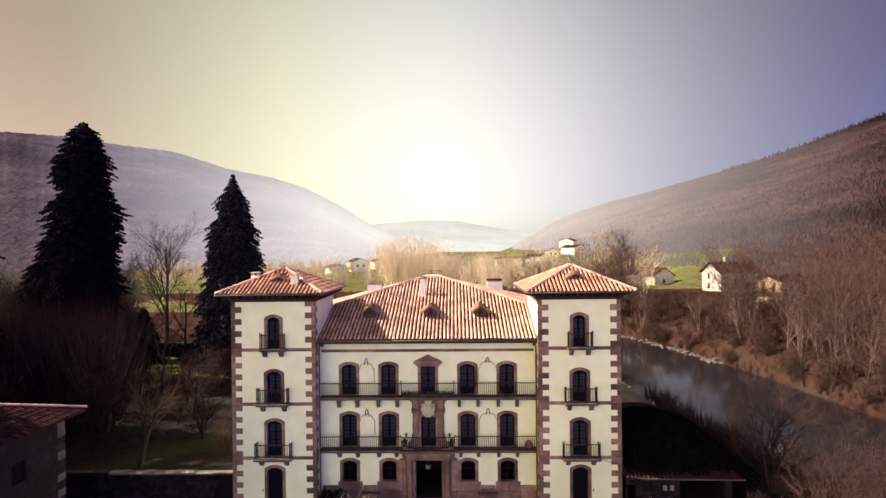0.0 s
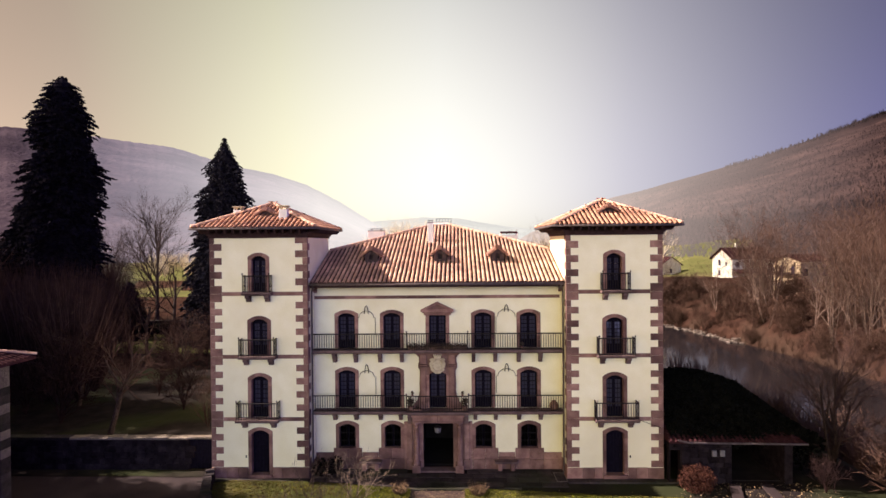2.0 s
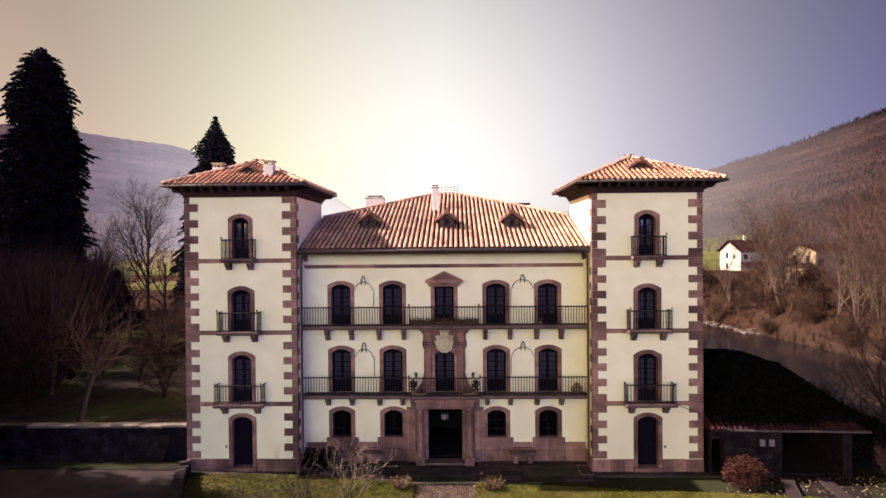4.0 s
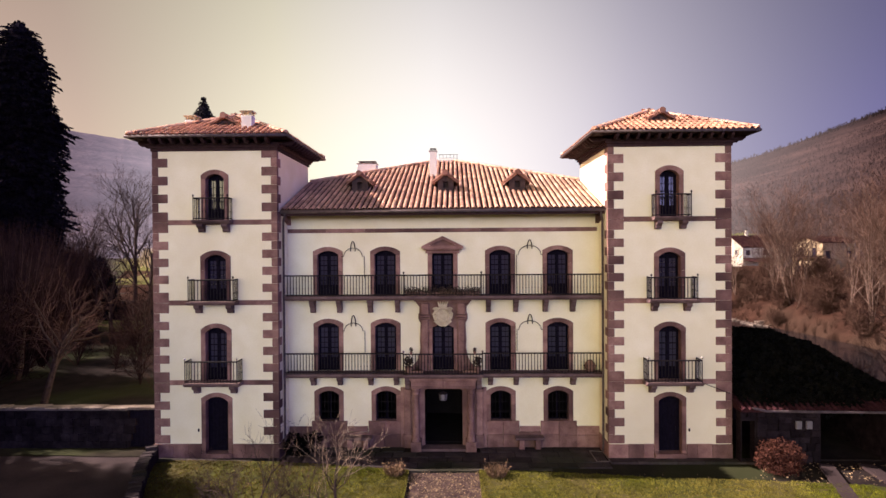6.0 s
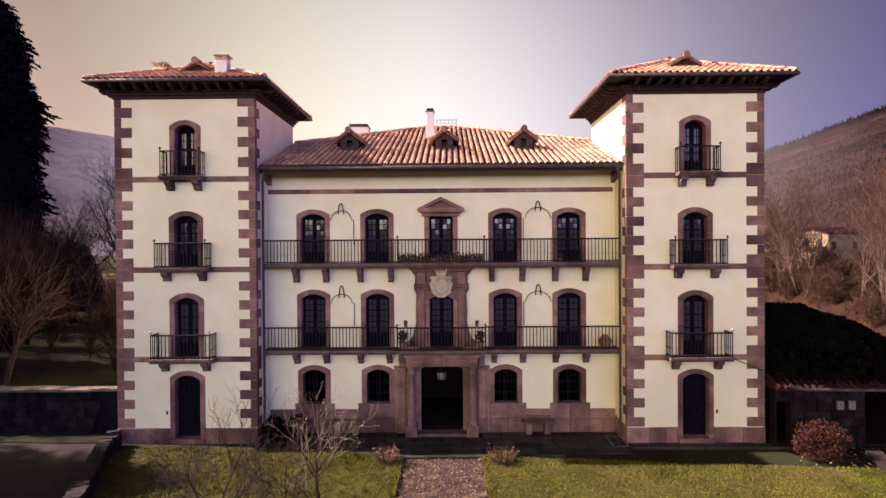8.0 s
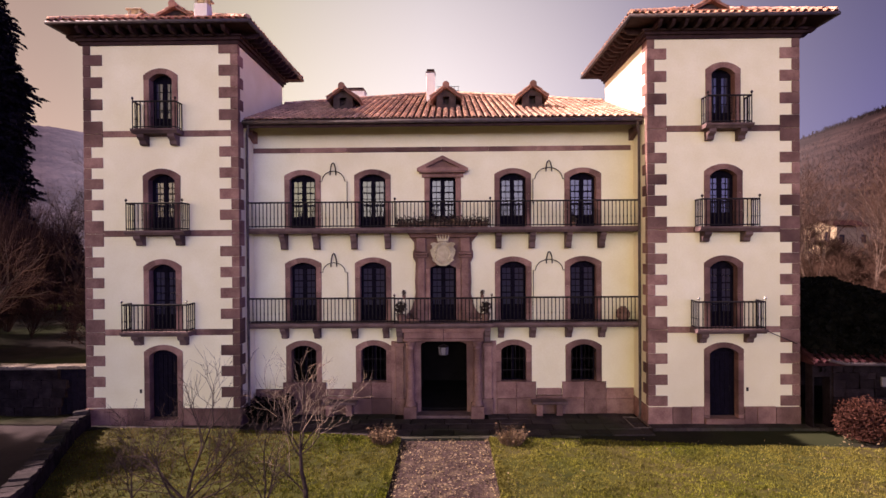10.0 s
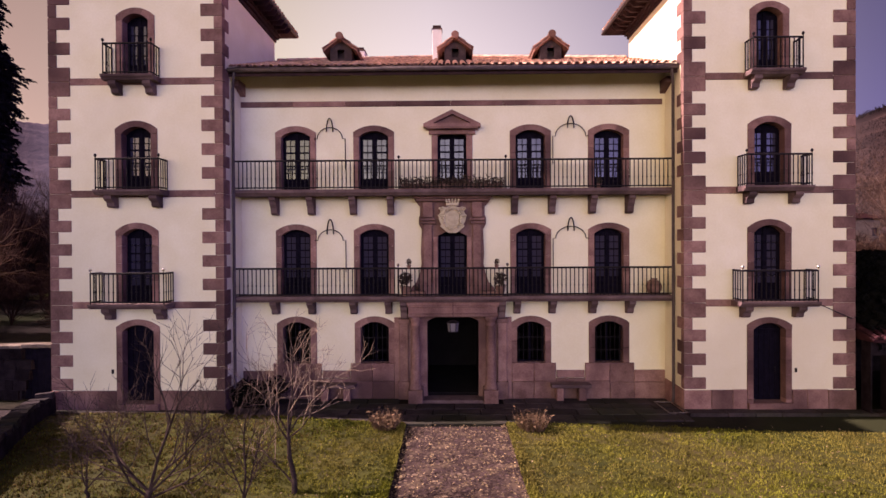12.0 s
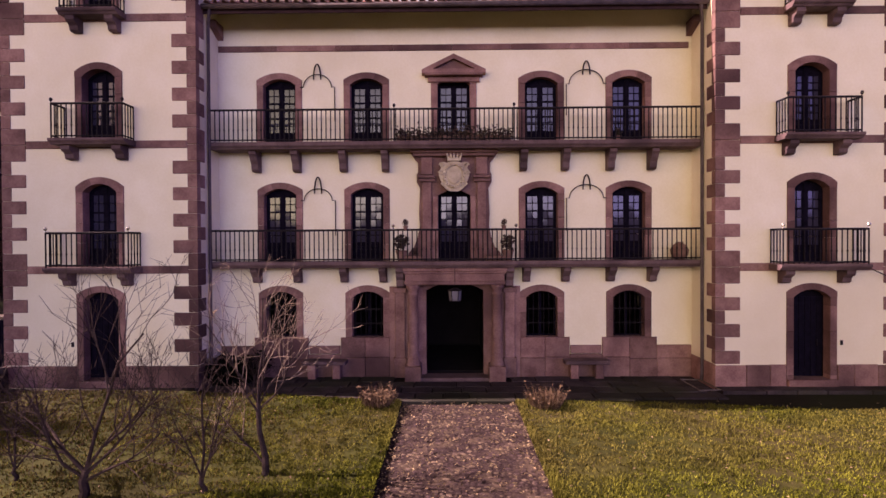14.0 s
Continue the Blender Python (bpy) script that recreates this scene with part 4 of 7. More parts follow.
tile_piece_tower = MB().add(_v, _f).mesh("tile", TILE_TOWER)


def tiled(face, parent, pieces_rows=0, seed=1, limit=300, clay=None, piece=None):
    """Rows of barrel tiles on one roof plane. face: eave start, eave end (left to right seen from outside), up-slope unit vector,
    normal, and a test inside(point)."""
    a, b, up, nrm, inside = face
    rg = random.Random(seed)
    ex = (b - a).normalized()
    n = int((b - a).length / TILE_STEP)
    off = ((b - a).length - n * TILE_STEP) / 2
    allv, allf, made = [], [], 0
    R0 = Matrix((ex, up, nrm)).transposed().to_4x4()
    for r in range(60):
        any_in = False
        for k in range(n + 1):
            p = a + ex * (off + k * TILE_STEP) + up * (r * TILE_ROW)
            if not inside(p):
                continue
            any_in = True
            p = p + nrm * rg.uniform(0, 0.008) + up * rg.uniform(-0.015, 0.015)
            m = Matrix.Translation(p) @ R0 @ Matrix.Rotation(rg.uniform(-0.03, 0.03), 4, "Z")
            if r < pieces_rows and made < limit:
                part("tile", piece or tile_piece, clay or TILE, parent, at=m)
                made += 1
            else:
                M = np.array(m)
                o = len(allv) * len(TILE_V)
                allv.append(TILE_V @ M[:3, :3].T + M[:3, 3])
                allf += [tuple(i + o for i in q) for q in _f]
        if r > 3 and not any_in:
            break
    if allv:
        me2 = bpy.data.meshes.new("roof_tiles")
        me2.from_pydata(np.concatenate(allv).tolist(), [], allf)
        me2.materials.append(clay or TILE)
        ob = part("roof_tiles", me2, TILE, parent)
        tagged(ob, kind="stuff")


def ridge_tiles(a, b, parent, seed=3):
    a, b = Vector(a), Vector(b)
    mb2 = MB()
    d = (b - a)
    n = int(d.length / 0.36)
    side = d.cross(Vector((0, 0, 1))).normalized()
    nr = side.cross(d).normalized()
    for k in range(n):
        p0, p1 = a + d * (k / n), a + d * ((k + 1.15) / n)
        vs = []
        for p, r in ((p0, 0.125), (p1, 0.10)):
            for j in range(6):
                t = math.pi * j / 5
                vs.append(p + side * (r * math.cos(t)) + nr * (r * 0.8 * math.sin(t) + 0.03))
        mb2.add(vs, [(j, j + 1, 7 + j, 6 + j) for j in range(5)] + [(5, 4, 3, 2, 1, 0)])
    return part("ridge_tiles", mb2, TILE, parent)


# tower roofs
OV, ZE, ZA = 0.72, 12.90, 14.28
for s in (-1, 1):
    xa, xb = sorted((s * XT0, s * XT1[s]))
    xa, xb, ya, yb = xa - (OV if s > 0 else 0.62), xb + (OV if s > 0 else 0.60), -OV, TD + OV
    apex = Vector(((xa + xb) / 2, (ya + yb) / 2, ZA))
    cs4 = [Vector((xa, ya, ZE)), Vector((xb, ya, ZE)), Vector((xb, yb, ZE)), Vector((xa, yb, ZE))]
    mb = MB().add(cs4 + [apex] + [c - Vector((0, 0, 0.05)) for c in cs4], [(0, 1, 4), (1, 2, 4), (2, 3, 4), (3, 0, 4), (0, 5, 6, 1), (1, 6, 7, 2), (2, 7, 8, 3), (3, 8, 5, 0), (8, 7, 6, 5)])
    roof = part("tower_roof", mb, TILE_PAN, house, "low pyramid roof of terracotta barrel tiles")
    for k in range(4):
        a, b = cs4[k], cs4[(k + 1) % 4]
        ex = (b - a).normalized()
        mid = (a + b) / 2
        upv = (apex - mid).normalized()
        nrm = ex.cross(upv).normalized()
        half, hs = (b - a).length / 2, (apex - mid).length

        def inside(p, mid=mid, ex=ex, upv=upv, half=half, hs=hs):
            q = p - mid
            u, v = q.dot(ex), q.dot(upv)
            return abs(u) <= half * (1 - (v + 0.12) / hs) + 0.02 and v < hs
        a2, b2v = a - upv * 0.07, b - upv * 0.07
        tiled((a2, b2v, upv, nrm, inside), roof, 6 if k == 0 else 0, 11 + k, clay=TILE_TOWER, piece=tile_piece_tower)
        ridge_tiles(a + Vector((0, 0, 0.03)), apex + Vector((0, 0, 0.03)), roof)
    part("apex_cap", MB().lathe([(0.2, -0.04), (0.18, 0.06), (0.1, 0.13), (0.02, 0.16)], 10, apex), TILE, roof)
    # timber eaves: boards, rafter feet, wall plate and gutter
    eav = MB()
    eav.box(xa + 0.02, xb - 0.02, ya + 0.02, yb - 0.02, ZE - 0.085, ZE - 0.052)
    eav = part("soffit", eav, WOOD_EAVE, roof)
    (x0, x1), y0, y1 = sorted((s * XT0, s * XT1[s])), 0.0, TD
    part("attic_core", MB().box(x0 + 0.06, x1 - 0.06, y0 + 0.06, y1 - 0.06, 12.46, ZE - 0.088), WOOD_EAVE, roof)
    for q, h0, h1 in ((0.06, 12.38, 12.50), (0.13, 12.50, 12.60), (0.2, 12.60, 12.66)):
        for b4 in ((x0 - q, x1 + q, y0 - q, y0 + 0.05), (x0 - q, x1 + q, y1 - 0.05, y1 + q), (x0 - q, x0 + 0.05, y0 + 0.051, y1 - 0.051), (x1 - 0.05, x1 + q, y0 + 0.051, y1 - 0.051)):
            part("wall_plate", MB().box(*b4, h0, h1), WOOD_EAVE, roof)
    raft = MB().add([(-0.05, 0, -0.20), (0.05, 0, -0.20), (0.05, 0, 0), (-0.05, 0, 0), (-0.05, -0.55, -0.20), (0.05, -0.55, -0.20), (0.05, -0.68, -0.09), (-0.05, -0.68, -0.09), (0.05, -0.68, 0), (-0.05, -0.68, 0)],
                    [(0, 1, 5, 4), (4, 5, 6, 7), (7, 6, 8, 9), (1, 2, 8, 6, 5), (0, 4, 7, 9, 3), (2, 3, 9, 8)]).mesh("rafter_foot", WOOD_EAVE)
    nr = 12
    for k in range(nr):
        f = (k + 0.5) / nr
        part("rafter_foot", raft, WOOD_EAVE, roof, at=pose(x0 + (x1 - x0) * f, y0, ZE - 0.087))
        part("rafter_foot", raft, WOOD_EAVE, roof, at=pose(x0, y0 + (y1 - y0) * f, ZE - 0.087, 0, 0, -90))
        part("rafter_foot", raft, WOOD_EAVE, roof, at=pose(x1, y0 + (y1 - y0) * f, ZE - 0.087, 0, 0, 90))
    mb = MB()
    for a, b in zip(cs4, cs4[1:] + cs4[:1]):
        d = (b - a).normalized()
        o = Vector((d.y, -d.x, 0)) * 0.05 - Vector((0, 0, 0.05))
        mb.tube([a + o - d * 0.05, b + o + d * 0.05], 0.06, 8)
    part("gutter", mb, GUTTER, roof, smooth=True)

# main roof: hipped, running behind and between the towers
Y0M, Y1M, XE, YP, XR, ZM, ZPK = 0.42, 18.5, 12.2, 9.62, 0.45, 10.02, 13.26
kf = (ZPK - ZM) / (YP - Y0M)
hip = lambda y: XR + (XE - XR) * (YP - y) / (YP - Y0M)
P = lambda x, y, z: Vector((x, y, z))
xh = hip(TD)
zt = ZM + kf * (TD - Y0M)
front = [P(-XT0, Y0M, ZM), P(XT0, Y0M, ZM), P(XT0, TD, zt), P(xh, TD, zt), P(XR, YP, ZPK), P(-XR, YP, ZPK), P(-xh, TD, zt), P(-XT0, TD, zt)]
right = [P(xh, TD, zt), P(XE, TD, ZM), P(XE, Y1M, ZM), P(XR, YP, ZPK)]
left = [P(-XE, TD, ZM), P(-xh, TD, zt), P(-XR, YP, ZPK), P(-XE, Y1M, ZM)]
rear = [P(XE, Y1M, ZM), P(-XE, Y1M, ZM), P(-XR, YP, ZPK), P(XR, YP, ZPK)]
main_roof = None
for poly in (front, right, left, rear):
    n = len(poly)
    mb = MB().add(poly + [p - P(0, 0, 0.1) for p in poly], [tuple(range(n)), tuple(range(2 * n - 1, n - 1, -1))] + [(k, k + n, (k + 1) % n + n, (k + 1) % n) for k in range(n)])
    if main_roof is None:
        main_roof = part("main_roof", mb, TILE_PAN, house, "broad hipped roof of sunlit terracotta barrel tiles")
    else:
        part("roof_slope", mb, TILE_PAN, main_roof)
upf = P(0, YP - Y0M, ZPK - ZM).normalized()
tiled((P(-XT0 + 0.03, Y0M - 0.07, ZM - 0.02), P(XT0 - 0.03, Y0M - 0.07, ZM - 0.02), upf, P(1, 0, 0).cross(upf), lambda p: abs(p.x) < hip(p.y) - 0.08 and p.y < YP - 0.1 and (abs(p.x) < XT0 - 0.05 or p.y > TD)), main_roof, 4, 21)
for sg in (-1, 1):
    up_s = P(-sg * (XE - XR), 0, ZPK - ZM).normalized()
    a, b = (P(XE, Y0M, ZM), P(XE, Y1M, ZM)) if sg > 0 else (P(-XE, Y1M, ZM), P(-XE, Y0M, ZM))

    def in_side(p, sg=sg):
        u = (XE - abs(p.x)) / (XE - XR)
        return p.y > TD + 0.05 and Y0M + u * (YP - Y0M) + 0.1 < p.y < Y1M - u * (Y1M - YP) - 0.1 and sg * p.x > XR
    tiled((a, b, up_s, (b - a).normalized().cross(up_s), in_side), main_roof, 0, 31)
    ridge_tiles((sg * hip(TD), TD + 0.02, zt + 0.05), (sg * XR, YP, ZPK + 0.05), main_roof)
ridge_tiles((-XR, YP, ZPK + 0.05), (XR, YP, ZPK + 0.05), main_roof)
# boxed eave, gutter and downpipes of the main front
ys0, ys1 = Y0M + 0.03, YM - 0.002
zs0, zs1 = ZM - 0.115, ZM - 0.115 + kf * (YM - Y0M)
x = XT0 - 0.01
mb = MB().add([(-x, ys0, zs0 - 0.03), (x, ys0, zs0 - 0.03), (x, ys1, zs1 - 0.03), (-x, ys1, zs1 - 0.03), (-x, ys0, zs0), (x, ys0, zs0), (x, ys1, zs1), (-x, ys1, zs1)],
              [(3, 2, 1, 0), (4, 5, 6, 7), (0, 1, 5, 4), (2, 3, 7, 6), (1, 2, 6, 5), (3, 0, 4, 7)])
part("soffit", mb, WOOD_EAVE, main_roof)
part("fascia", MB().box(-XT0 + 0.02, XT0 - 0.02, Y0M + 0.0, Y0M + 0.028, ZM - 0.25, ZM - 0.04), WOOD_EAVE, main_roof)
part("gutter", MB().tube([(-XT0 + 0.02, Y0M - 0.075, ZM - 0.09), (XT0 - 0.02, Y0M - 0.075, ZM - 0.09)], 0.072, 10), GUTTER, main_roof, smooth=True)
for s in (-1, 1):
    x = s * (XT0 - 0.07)
    pts = [(x - s * 0.14, Y0M - 0.06, ZM - 0.12), (x - s * 0.12, Y0M - 0.02, ZM - 0.24), (x - s * 0.02, Y0M + 0.16, ZM - 0.42), (x, Y0M + 0.2, ZM - 0.55), (x, Y0M + 0.2, 0.3), (x - s * 0.05, Y0M + 0.12, 0.1)]
    part("downpipe", MB().tube(pts, 0.045, 8), GUTTER, main_roof, smooth=True)
    # stone bracket on the tower's flank under the end of the eave
    xa, xb = sorted((s * (XT0 + 0.02), s * (XT0 - 0.16)))
    part("kneeler_stone", MB().add([(xa, 0.86, 9.62), (xb, 0.86, 9.62), (xb, YM, 9.42), (xa, YM, 9.42), (xa, 0.86, 9.80), (xb, 0.86, 9.80), (xb, YM, 9.80), (xa, YM, 9.80)],
                                   [(3, 2, 1, 0), (4, 5, 6, 7), (0, 1, 5, 4), (2, 3, 7, 6), (1, 2, 6, 5), (3, 0, 4, 7)]), STONE, main_wall)


def dormer(x, y, z, w, h, depth, parent, pitch=0.75):
    """A small gabled roof vent: timber cheeks, a dark square opening and a cap of barrel tiles."""
    d = part("dormer", MB().plate([(x - w / 2, z), (x + w / 2, z), (x + w / 2, z + h * 0.62), (x, z + h * 0.62 + w / 2 * pitch), (x - w / 2, z + h * 0.62)], [rect(x - w * 0.16, x + w * 0.16, z + h * 0.22, z + h * 0.58)], y, y + 0.05)
             .box(x - w / 2, x - w / 2 + 0.05, y + 0.051, y + depth, z - 0.2, z + h * 0.62).box(x + w / 2 - 0.05, x + w / 2, y + 0.051, y + depth, z - 0.2, z + h * 0.62)
             .box(x - w * 0.3, x + w * 0.3, y + 0.3, y + 0.33, z + 0.1, z + h * 0.6), WOOD_DORMER, parent, "small timber dormer with barrel tile cap")
    mb2 = MB()
    wr = w / 2 + 0.21
    zr = z + h * 0.62 + w / 2 * pitch + 0.05
    for s2 in (-1, 1):
        p0, p1 = P(x, y - 0.22, zr), P(x + s2 * wr, y - 0.22, zr - wr * pitch)
        q0, q1 = P(x, y + depth, zr), P(x + s2 * wr, y + depth, zr - wr * pitch)
        vs = [p0, p1, q1, q0]
        vs += [v - P(0, 0, 0.06) for v in vs]
        mb2.add(vs, [(0, 1, 2, 3), (7, 6, 5, 4), (0, 4, 5, 1), (1, 5, 6, 2), (2, 6, 7, 3), (3, 7, 4, 0)])
    cap = part("dormer_roof", mb2, TILE_CAP, d)
    for s2 in (-1, 1):
        ups = P(-s2 * wr, 0, wr * pitch).normalized()
        a, b = (P(x + wr, y - 0.24, zr - wr * pitch), P(x + wr, y + depth, zr - wr * pitch)) if s2 > 0 else (P(x - wr, y + depth, zr - wr * pitch), P(x - wr, y - 0.24, zr - wr * pitch))
        m3 = MB()
        nn = int(depth / 0.21)
        for k in range(nn):
            c0 = a.lerp(b, (k + 0.5) / nn)
            for r in range(2):
                c1 = c0 + ups * (r * 0.33) + P(0, 0, 0.01)
                M = Matrix.Translation(c1) @ Matrix(((b - a).normalized(), ups, (b - a).normalized().cross(ups))).transposed().to_4x4()
                m3.add([M @ Vector(v) for v in TILE_V], _f)
    # rounded end tiles
        part("tile", m3, TILE_CAP, d)
    m4 = MB()
    for k in range(3):
        yy0 = y - 0.3 + k * 0.36
        if yy0 < y + depth - 0.2:
            m4.tube([(x, yy0, zr + 0.02), (x, yy0 + 0.42, zr)], [0.13, 0.105], 10)
    part("ridge_tile", m4, TILE_CAP, d)


WOOD_DORMER = mat("weathered_boards", (0.030, 0.020, 0.021), (0.075, 0.052, 0.052), 5, 0.85, 0.4)
for x in (-3.75, 0.13, 3.36):
    dormer(x, 3.0, ZM + kf * (3.0 - Y0M), 0.72, 0.85, 1.9, main_roof)
for s in (-1, 1):
    dormer(s * 8.93, 0.75, 13.44, 0.72, 0.36, 1.2, house, 0.55)


def chimney(x, y, z0, z1, w, d, cap, parent):
    c = part("chimney", MB().bbox(x - w / 2, x + w / 2, y - d / 2, y + d / 2, z0, z1, 0.01), WHITE, parent, "white rendered chimney stack")
    mb2 = MB()
    if cap == "table":
        for a in (-1, 1):
            for b in (-1, 1):
                part("cap_post", MB().box(x + a * (w / 2 - 0.05) - 0.035, x + a * (w / 2 - 0.05) + 0.035, y + b * (d / 2 - 0.05) - 0.035, y + b * (d / 2 - 0.05) + 0.035, z1, z1 + 0.15), STONE_PALE, c)
        mb2.bbox(x - w / 2 - 0.05, x + w / 2 + 0.05, y - d / 2 - 0.05, y + d / 2 + 0.05, z1 + 0.15, z1 + 0.20, 0.012)
        part("chimney_cap", mb2, STONE_PALE, c, "open cap on four short posts")
    elif cap == "posts":
        for a in (-1, 1):
            for b in (-1, 1):
                part("cap_post", MB().box(x + a * (w / 2 - 0.06) - 0.05, x + a * (w / 2 - 0.06) + 0.05, y + b * (d / 2 - 0.06) - 0.05, y + b * (d / 2 - 0.06) + 0.05, z1, z1 + 0.16), WHITE, c)
        n = max(2, round(w / 0.17))
        for k in range(n):
            xx = x - w / 2 + (k + 0.5) * w / n
            part("cap_tile", MB().tube([(xx, y - d / 2 - 0.06, z1 + 0.19), (xx, y + d / 2 + 0.06, z1 + 0.22)], 0.085, 8), TILE_OLD, c)
    else:
        mb2.bbox(x - w / 2 - 0.03, x + w / 2 + 0.03, y - d / 2 - 0.03, y + d / 2 + 0.03, z1, z1 + 0.05)
        part("chimney_lid", MB().box(x - w * 0.32, x - w * 0.26, y - 0.03, y + 0.03, z1 + 0.05, z1 + 0.14).box(x + w * 0.26, x + w * 0.32, y - 0.03, y + 0.03, z1 + 0.05, z1 + 0.14).box(x - w * 0.45, x + w * 0.45, y - d * 0.4, y + d * 0.4, z1 + 0.14, z1 + 0.17), SLAB, c)
        part("chimney_cap", mb2, SLAB, c)


chimney(-4.1, 7.6, 11.3, 12.85, 1.02, 0.6, "flat", house)
chimney(4.9, 12.8, 11.0, 12.6, 1.25, 0.6, "posts", house)
chimney(-0.55, 6.4, 11.9, 13.3, 0.36, 0.4, "flat", house)
chimney(-7.9, 0.5, 13.1, 13.86, 0.42, 0.42, "table", house)
chimney(-10.62, 1.4, 13.1, 13.90, 0.44, 0.42, "table", house)
# low iron guard on the ridge
mb = MB()
for k in range(6):
    x = -0.3 + k * 0.2
    mb.tube([(x, YP + 0.2, ZPK), (x, YP + 0.2, ZPK + 0.45)], 0.012, 5)
mb.tube([(-0.35, YP + 0.2, ZPK + 0.45), (0.75, YP + 0.2, ZPK + 0.45)], 0.014, 5).tube([(-0.35, YP + 0.2, ZPK + 0.25), (0.75, YP + 0.2, ZPK + 0.25)], 0.01, 5)
part("ridge_guard", mb, IRON, house)
part("ridge_cap", MB().bbox(-0.5, 0.55, YP - 0.15, YP + 0.15, ZPK + 0.02, ZPK + 0.16, 0.03), WHITE, house)


# ---------- wall ironwork ----------
def wire_arch(x0, x1, zb, zs, zt, zl, side):
    """A wrought iron wire bent to an arch on the wall with a hoop on top."""
    y = YM - 0.06
    c, r = (x0 + x1) / 2, (x1 - x0) / 2 - 0.13
    pts = []
    for k in range(13):
        t = math.pi * k / 12
        pts.append((c - r * 1.12 * math.cos(t), y, zs + (zt - zs) * math.sin(t)))
    left_foot = [(x0, y, zb if side < 0 else zs - 0.02), (x0, y, zs)]
    right_foot = [(x1, y, zs), (x1, y, zb if side > 0 else zs - 0.02)]
    mb2 = MB().tube(left_foot + pts + right_foot, 0.014, 5)
    hoop = []
    for k in range(11):
        t = math.pi * k / 10
        hoop.append((c - 0.10 * math.cos(t), y - 0.02, zt - 0.14 + (zl - zt + 0.14) * math.sin(t)))
    mb2.tube(hoop, 0.02, 6)
    thing("wrought_iron_bracket", mb2, IRON, "black wrought iron wire arch with a hoop fixed to the wall", "bracket", "wall brackets")


for zb, zs, zt, zl in ((7.25, 8.06, 8.38, 8.64), (4.05, 4.90, 5.20, 5.50)):
    wire_arch(-4.28, -3.32, zb - 0.1, zs + 0.03, zt + 0.06, zl + 0.08, 1)
    wire_arch(3.12, 4.22, zb, zs + 0.06, zt + 0.13, zl + 0.10, -1)

# lantern over the door
lan = empty("hanging_lantern", "black iron lantern with dusty glass hanging over the portal", "lantern", (0.0, 0.60, 2.1))
part("chain", MB().tube([(0, 0.60, 3.05), (0, 0.60, 2.53)], 0.008, 5), IRON, lan)
part("lantern_cap", MB().lathe([(0.20, 2.46), (0.17, 2.49), (0.04, 2.54)], 6, (0, 0.60, 0)), IRON, lan)
mb = MB()
for k in range(6):
    t = 2 * math.pi * k / 6
    mb.tube([(0.18 * math.cos(t), 0.60 + 0.18 * math.sin(t), 2.46), (0.155 * math.cos(t), 0.60 + 0.155 * math.sin(t), 2.20)], 0.009, 4)
part("lantern_frame", mb.lathe([(0.16, 2.18), (0.16, 2.20)], 6, (0, 0.60, 0)), IRON, lan)
part("lantern_glass", MB().lathe([(0.145, 2.205), (0.17, 2.455)], 6, (0, 0.60, 0)), METER, lan)

# ---------- forecourt ----------
rg = random.Random(17)


def strip_mesh(poly, z, cell=0.35, bump=0.02):
    """A flat sheet over a plan outline, cut into cells, with slight unevenness."""
    bm = bmesh.new()
    vs = [bm.verts.new((x, y, z)) for x, y in poly]
    bm.faces.new(vs)
    for ax in (0, 1):
        lo, hi = min(p[ax] for p in poly), max(p[ax] for p in poly)
        n = int((hi - lo) / cell)
        for k in range(1, min(n, 90)):
            co = [0, 0, 0]
            no = [0, 0, 0]
            co[ax] = lo + (hi - lo) * k / min(n, 90)
            no[ax] = 1
            bmesh.ops.bisect_plane(bm, geom=bm.verts[:] + bm.edges[:] + bm.faces[:], plane_co=co, plane_no=no)
    for v in bm.verts:
        v.co.z += bump * noise.noise(Vector((v.co.x * 0.8, v.co.y * 0.8, 3.1)))
    bmesh.ops.recalc_face_normals(bm, faces=bm.faces)
    if bm.faces[:] and bm.faces[:][0].normal.z < 0:
        bmesh.ops.reverse_faces(bm, faces=bm.faces)
    me2 = bpy.data.meshes.new("sheet")
    bm.to_mesh(me2)
    bm.free()
    return me2


WALLC = [(-11.6, -0.2), (-11.35, -1.1), (-10.9, -2.3), (-10.2, -3.9), (-9.5, -5.6), (-8.9, -7.5), (-8.4, -10), (-8.1, -14), (-8.0, -24)]
lawn_l = [(-1.28, -1.3), (-2.4, -1.15), (-4.5, -0.75), (-6.5, -0.5), (-8.6, -0.38), (-10.6, -0.35), (-11.3, -0.75)] + WALLC[2:] + [(-7.9, -46), (-1.2, -46)]
lawn_r = [(1.36, -1.25), (1.45, -46), (26, -46), (21, -6), (15.0, -2.6), (11.5, -2.2), (8.5, -2.05), (6.3, -1.75), (3.5, -1.45)]
for nm, poly in (("left", lawn_l), ("right", lawn_r)):
    me = strip_mesh(poly, 0.08, 0.4, 0.03)
    me.materials.append(GRASS)
    tagged(new("lawn", me), "mown winter lawn strewn with fallen leaves", "lawn", kind="structure")


def in_poly(x, y, poly):
    c = False
    for (x0, y0), (x1, y1) in zip(poly, poly[1:] + poly[:1]):
        if (y0 > y) != (y1 > y) and x < (x1 - x0) * (y - y0) / (y1 - y0) + x0:
            c = not c
    return c


